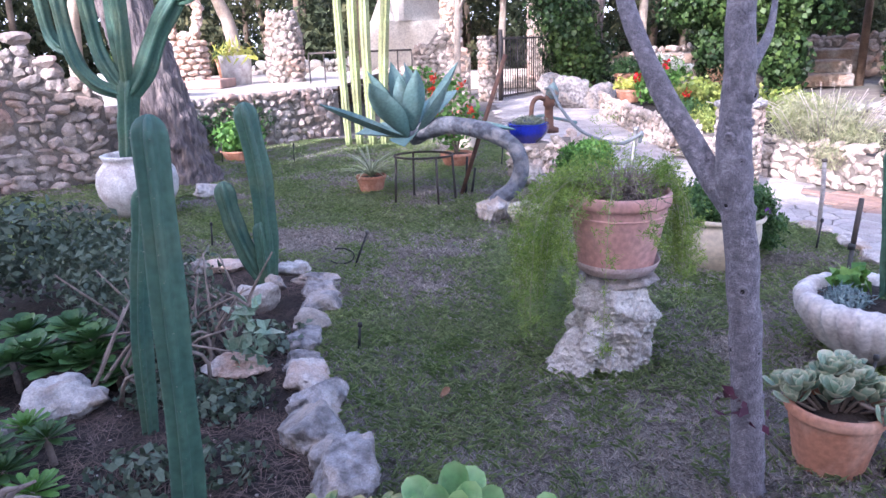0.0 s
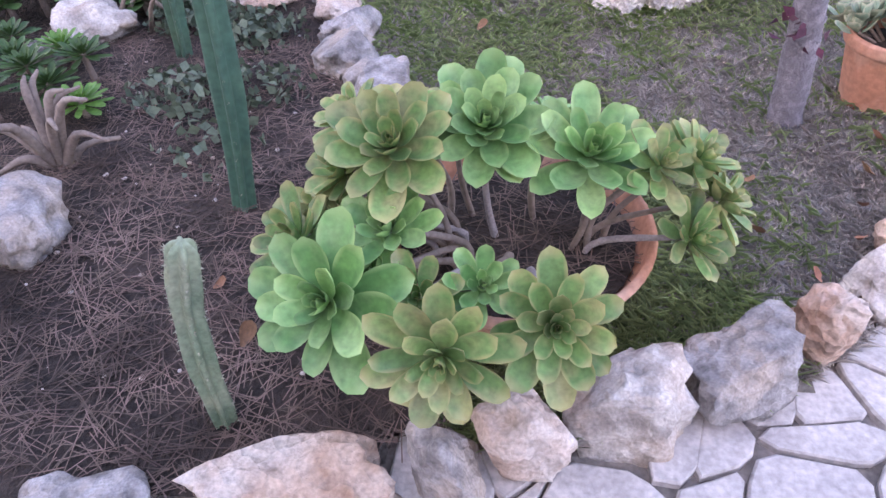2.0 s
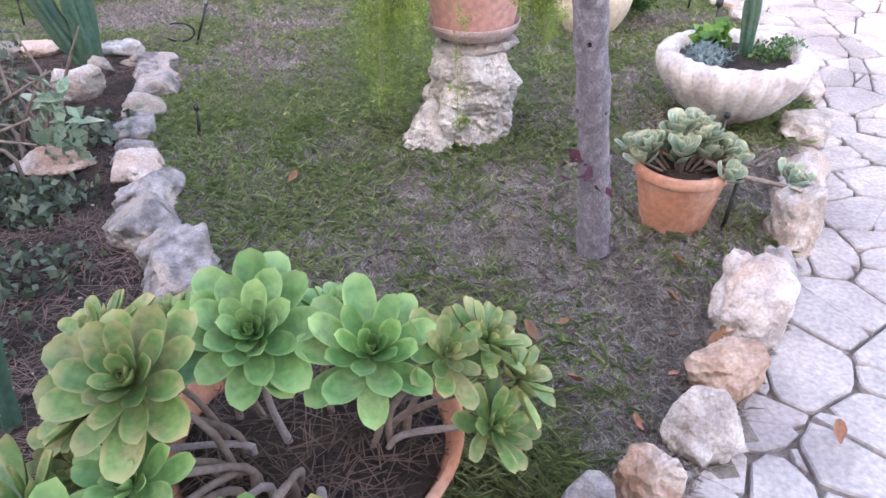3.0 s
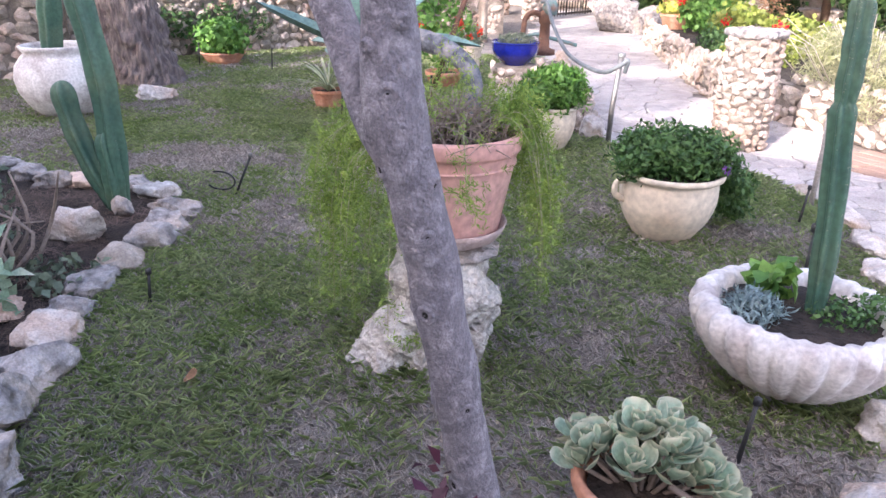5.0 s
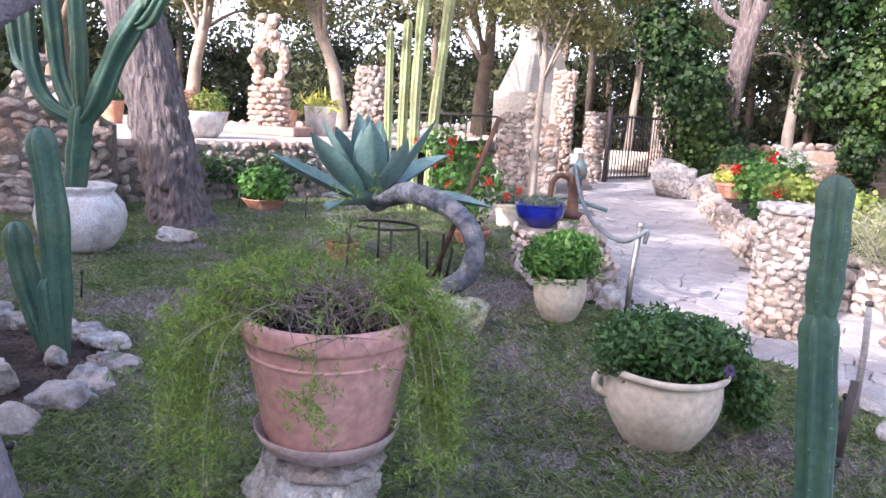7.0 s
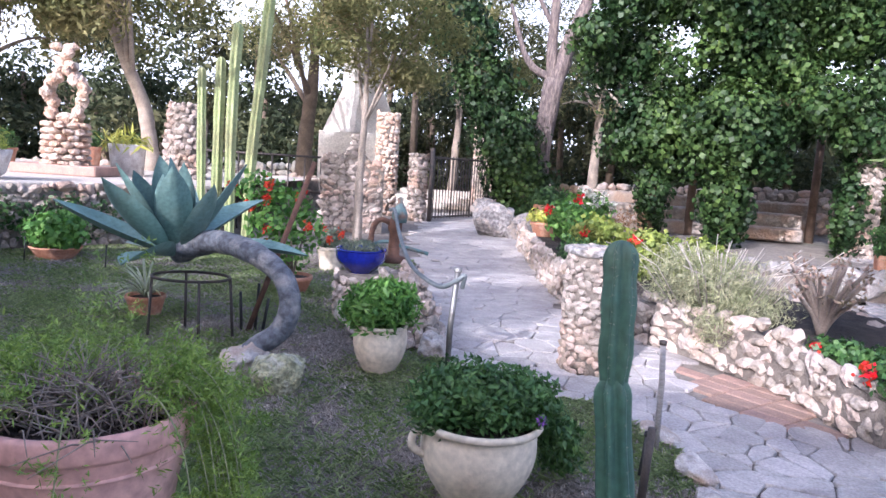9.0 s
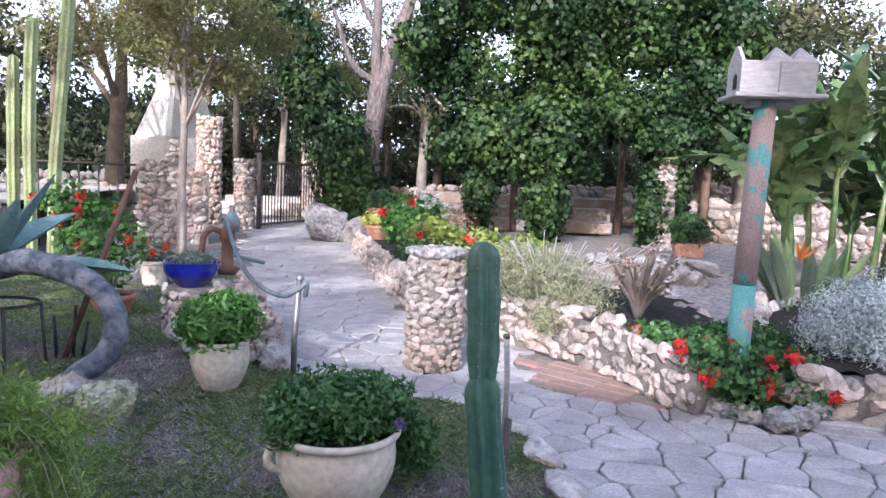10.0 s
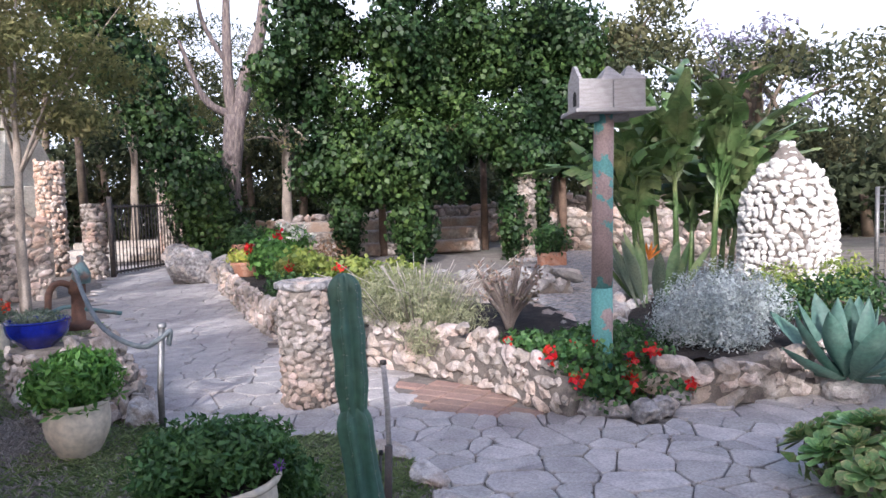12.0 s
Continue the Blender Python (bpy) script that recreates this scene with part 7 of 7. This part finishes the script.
# ---- paving, bricks, grass and needles ----
def cells(poly, hole, step, seed):
    """Crazy paving: cells of jittered seeds, each cut back by a joint."""
    r = random.Random(seed)
    pts, wts = {}, {}
    x0, x1 = int(min(p[0] for p in poly) / step) - 2, int(max(p[0] for p in poly) / step) + 2
    y0, y1 = int(min(p[1] for p in poly) / step) - 2, int(max(p[1] for p in poly) / step) + 2
    for i in range(x0, x1 + 1):
        for j in range(y0, y1 + 1):
            if r.random() < 0.8:
                wts[i, j] = r.uniform(-0.3, 0.3) * step * step
                pts[i, j] = ((i + r.uniform(-0.8, 0.8)) * step, (j + r.uniform(-0.8, 0.8)) * step)
    out = []
    for (i, j), (px, py) in pts.items():
        if inside(hole, px, py) or not any(inside(poly, px + dx, py + dy) for dx in (-0.05, 0, 0.05) for dy in (-0.05, 0, 0.05)):
            continue
        cell = [(px - step * 1.1, py - step * 1.1), (px + step * 1.1, py - step * 1.1), (px + step * 1.1, py + step * 1.1), (px - step * 1.1, py + step * 1.1)]
        for di in range(-2, 3):
            for dj in range(-2, 3):
                q = pts.get((i + di, j + dj))
                if q is None or (di, dj) == (0, 0):
                    continue
                nx, ny = q[0] - px, q[1] - py
                L = math.hypot(nx, ny)
                nx, ny = nx / L, ny / L
                lim = (L * L + wts[i, j] - wts[i + di, j + dj]) / (2 * L) - 0.002 - 0.004 * r.random()
                new_cell = []
                for k in range(len(cell)):
                    a, b = cell[k - 1], cell[k]
                    da, db_ = (a[0] - px) * nx + (a[1] - py) * ny - lim, (b[0] - px) * nx + (b[1] - py) * ny - lim
                    if (da < 0) != (db_ < 0):
                        t = da / (da - db_)
                        new_cell.append((a[0] + (b[0] - a[0]) * t, a[1] + (b[1] - a[1]) * t))
                    if db_ < 0:
                        new_cell.append(b)
                cell = new_cell
                if len(cell) < 3:
                    break
            if len(cell) < 3:
                break
        if len(cell) < 3:
            continue
        area = abs(sum(cell[k - 1][0] * cell[k][1] - cell[k][0] * cell[k - 1][1] for k in range(len(cell)))) / 2
        halves = [cell]
        if area > step * step * 0.9 and r.random() < 0.65:
            a = r.uniform(0, math.pi)
            nx, ny, of = math.cos(a), math.sin(a), r.uniform(-0.15, 0.15) * step
            halves = []
            for sg in (1, -1):
                h = []
                for k in range(len(cell)):
                    p, q = cell[k - 1], cell[k]
                    dp, dq = [sg * ((w[0] - px) * nx + (w[1] - py) * ny - of) - 0.003 for w in (p, q)]
                    if (dp < 0) != (dq < 0):
                        t = dp / (dp - dq)
                        h.append((p[0] + (q[0] - p[0]) * t, p[1] + (q[1] - p[1]) * t))
                    if dq < 0:
                        h.append(q)
                if len(h) >= 3:
                    halves.append(h)
        for h in halves:
            out.append(((sum(p[0] for p in h) / len(h), sum(p[1] for p in h) / len(h)), h))
    return out
def slab(c, cell, h, seed):
    """A flat stone over a cell, with chipped edges and a rounded rim."""
    n = len(cell)
    px, py = c
    ring = []
    for k in range(n):
        a, b = cell[k], cell[(k + 1) % n]
        for t in ((0.12, 0.5, 0.88) if math.dist(a, b) > 0.09 else (0.5,)):
            m_ = (a[0] + (b[0] - a[0]) * t, a[1] + (b[1] - a[1]) * t)
            k_ = 1 - 0.07 * abs(noise.noise((m_[0] * 14, m_[1] * 14, 0)))
            ring.append((px + (m_[0] - px) * k_, py + (m_[1] - py) * k_))
    n = len(ring)
    v = [(x - px, y - py, -0.03) for x, y in ring] + [(x - px, y - py, h - 0.006) for x, y in ring]
    v += [((x - px) * (1 - 0.006 / max(0.02, math.hypot(x - px, y - py))), (y - py) * (1 - 0.006 / max(0.02, math.hypot(x - px, y - py))), h + 0.003 * noise.noise((x * 5, y * 5, 2))) for x, y in ring]
    f = [tuple(range(2 * n, 3 * n))]
    for k in range(n):
        j = (k + 1) % n
        f += [(k, j, n + j, n + k), (n + k, n + j, 2 * n + j, 2 * n + k)]
    return v, f
path = thing("stone_path", (0, 0, 0), "crazy-paved path of pale irregular flagstones", "path", kind="structure")
cs = cells(PAVE, BRICKS, 0.22, 5)
cs.sort(key=lambda c: (c[0][0] - 3.0) ** 2 + (c[0][1] - 5.0) ** 2)
for c, cell in cs[:300]:
    v, f = slab(c, cell, 0.012 + 0.006 * noise.noise((c[0] * 3, c[1] * 3, 0)), 0)
    put("flagstone", geo("flagstone", v, f, m_pave, False), path, (c[0], c[1], 0))
V, F = [], []
for c, cell in cs[300:]:
    v, f = slab(c, cell, 0.012, 0)
    k = len(V)
    V += [(x + c[0], y + c[1], z) for x, y, z in v]
    F += [tuple(i + k for i in q) for q in f]
tagged(put("far_flagstones", geo("far_flagstones", V, F, m_pave, False), path), kind="stuff")
bk = geo("paver", *box(0.28, 0.135, 0.045, 0.006), m_brick, False)
bp2 = thing("brick_patch", (0, 0, 0), "patch of worn clay pavers let into the path", "paving", kind="structure")
for i in range(-6, 8):
    for j in range(-10, 10):
        x = 3.65 + i * 0.29 * math.cos(-0.9) - j * 0.145 * math.sin(-0.9)
        y = 6.1 + i * 0.29 * math.sin(-0.9) + j * 0.145 * math.cos(-0.9)
        if inside(BRICKS, x, y):
            put("paver", bk, bp2, (x, y, -0.036 + rk.uniform(-0.002, 0.002)), (0, 0, -0.9 + rk.uniform(-0.02, 0.02)))
# upper path, paved darker
tagged(put("upper_path", geo("upper_path", [(5.5, 8.0, -0.012), (6.8, 8.0, -0.012), (14.0, 18.2, -0.012), (11.2, 19.2, -0.012)], [(0, 1, 2, 3)], m_mortar)), "dusty stone path leading under the pergola", "path", kind="structure")
up2 = [(5.6, 8.0), (6.8, 8.0), (14.0, 18.2), (11.2, 19.2)]
V, F = [], []
for c, cell in cells(up2, [], 0.42, 8):
    v, f = slab(c, cell, 0.012, 0)
    k = len(V)
    V += [(x + c[0], y + c[1], z) for x, y, z in v]
    F += [tuple(i + k for i in q) for q in f]
tagged(put("upper_flagstones", geo("upper_flagstones", V, F, m_rockgrey, False)), "grey flagstones of the upper path", "path", kind="stuff")
def grass(name, n, hgt, material, seed, test, label, wid=0.0013, box_=(-5.5, 2.9, 0.3, 11.5), near=1.0):
    rng = np.random.default_rng(seed)
    P = []
    while len(P) < n:
        x = rng.uniform(box_[0], box_[1])
        y = box_[2] + (box_[3] - box_[2]) * rng.uniform(0, 1) ** near
        if inside(LAWN, x, y) and test(x, y) > rng.uniform(0, 1):
            P.append((x, y, 0.014 + 0.014 * (noise.noise((x * 1.7, y * 1.7, 3)) + 0.5 * noise.noise((x * 6, y * 6, 1)))))
    P = np.array(P)
    dist = np.hypot(P[:, 0] - 1, P[:, 1] - 0.5)[:, None]
    d = rng.normal(0, 1, (n, 3))
    d[:, 2] = 0
    d /= np.linalg.norm(d, axis=1)[:, None]
    h = hgt * rng.uniform(0.3, 1.0, n)[:, None]
    lean = d * h * rng.uniform(0.3, 2.0, n)[:, None]
    s = np.stack([-d[:, 1], d[:, 0], d[:, 2]], 1) * wid * (1 + dist * 0.25)
    base = P - np.array([0, 0, 0.004])
    mid = P + lean * 0.35 + np.array([0, 0, 1]) * h * 0.6
    tip = P + lean + np.array([0, 0, 1]) * h * 0.85
    V = np.stack([base - s, base + s, mid + s * 0.8, tip, mid - s * 0.8], 1).reshape(-1, 3)
    o = put(name, cloud_mesh(name, V, np.arange(5 * n).reshape(-1, 5), material))
    tagged(o, label, "grass", kind="stuff")
def patch(x, y, k=0):
    return 0.5 + 0.9 * noise.noise((x * 1.1 + k, y * 1.1, 4)) + 0.4 * noise.noise((x * 4 + k, y * 4, 7))
grass("green_grass", 150000, 0.052, m_grass, 1, lambda x, y: -0.16 + 1.25 * patch(x, y) * (0.35 if (x > 0.7 and y < 2.4) else 1), "short patchy green lawn grass", near=2.1)
grass("dry_grass", 210000, 0.034, m_dry, 2, lambda x, y: 0.35 + 0.7 * (1 - patch(x, y)), "dry straw-coloured grass between the green", near=2.1)
def needles(name, n, material, seed, test, box_, L, label, z=0.04):
    rng = np.random.default_rng(seed)
    P = []
    while len(P) < n:
        x, y = rng.uniform(box_[0], box_[1]), rng.uniform(box_[2], box_[3])
        if test(x, y):
            P.append((x, y, z + 0.03 * (noise.noise((x * 1.7, y * 1.7, 3)) + 0.5 * noise.noise((x * 6, y * 6, 1))) + rng.uniform(0, 0.015)))
    P = np.array(P)
    a = rng.uniform(0, 6.283, n)
    d = np.stack([np.cos(a), np.sin(a), rng.normal(0, 0.12, n)], 1) * L * rng.uniform(0.5, 1.2, n)[:, None] / 2
    s = np.stack([-np.sin(a), np.cos(a), 0 * a], 1) * 0.0013
    V = np.stack([P - d - s, P - d + s, P + d + s, P + d - s], 1).reshape(-1, 3)
    tagged(put(name, cloud_mesh(name, V, np.arange(4 * n).reshape(-1, 4), material)), label, "litter", kind="stuff")
needles("pine_needles", 15000, m_needle, 5, lambda x, y: inside(BED, x, y), (-2.4, 0.1, 0.1, 4.3), 0.11, "fallen brown pine needles covering the soil", 0.034)
needles("bowl_litter", 500, m_needle, 6, lambda x, y: math.hypot(x - 0.08, y - 0.74) < 0.28, (-0.2, 0.37, 0.45, 1.03), 0.09, "dry litter in the aeonium bowl", 0.262)
peb = []
rp_ = random.Random(77)
for i in range(420):
    x, y = rp_.uniform(-1.6, 2.2), rp_.uniform(0.2, 3.2)
    if inside(BED, x, y) or inside(LAWN, x, y):
        s = rp_.uniform(0.003, 0.011)
        v, f = rock(i % 5, 1, 0.2)
        peb.append(([(x + a * s, y + b * s, (0.035 if inside(BED, x, y) else 0.01) + c_ * s * 0.7) for a, b, c_ in v], f))
tagged(put("pebbles", geo("pebbles", *join(*peb), m_rock)), "small pale pebbles scattered on the soil", "pebbles", kind="stuff")
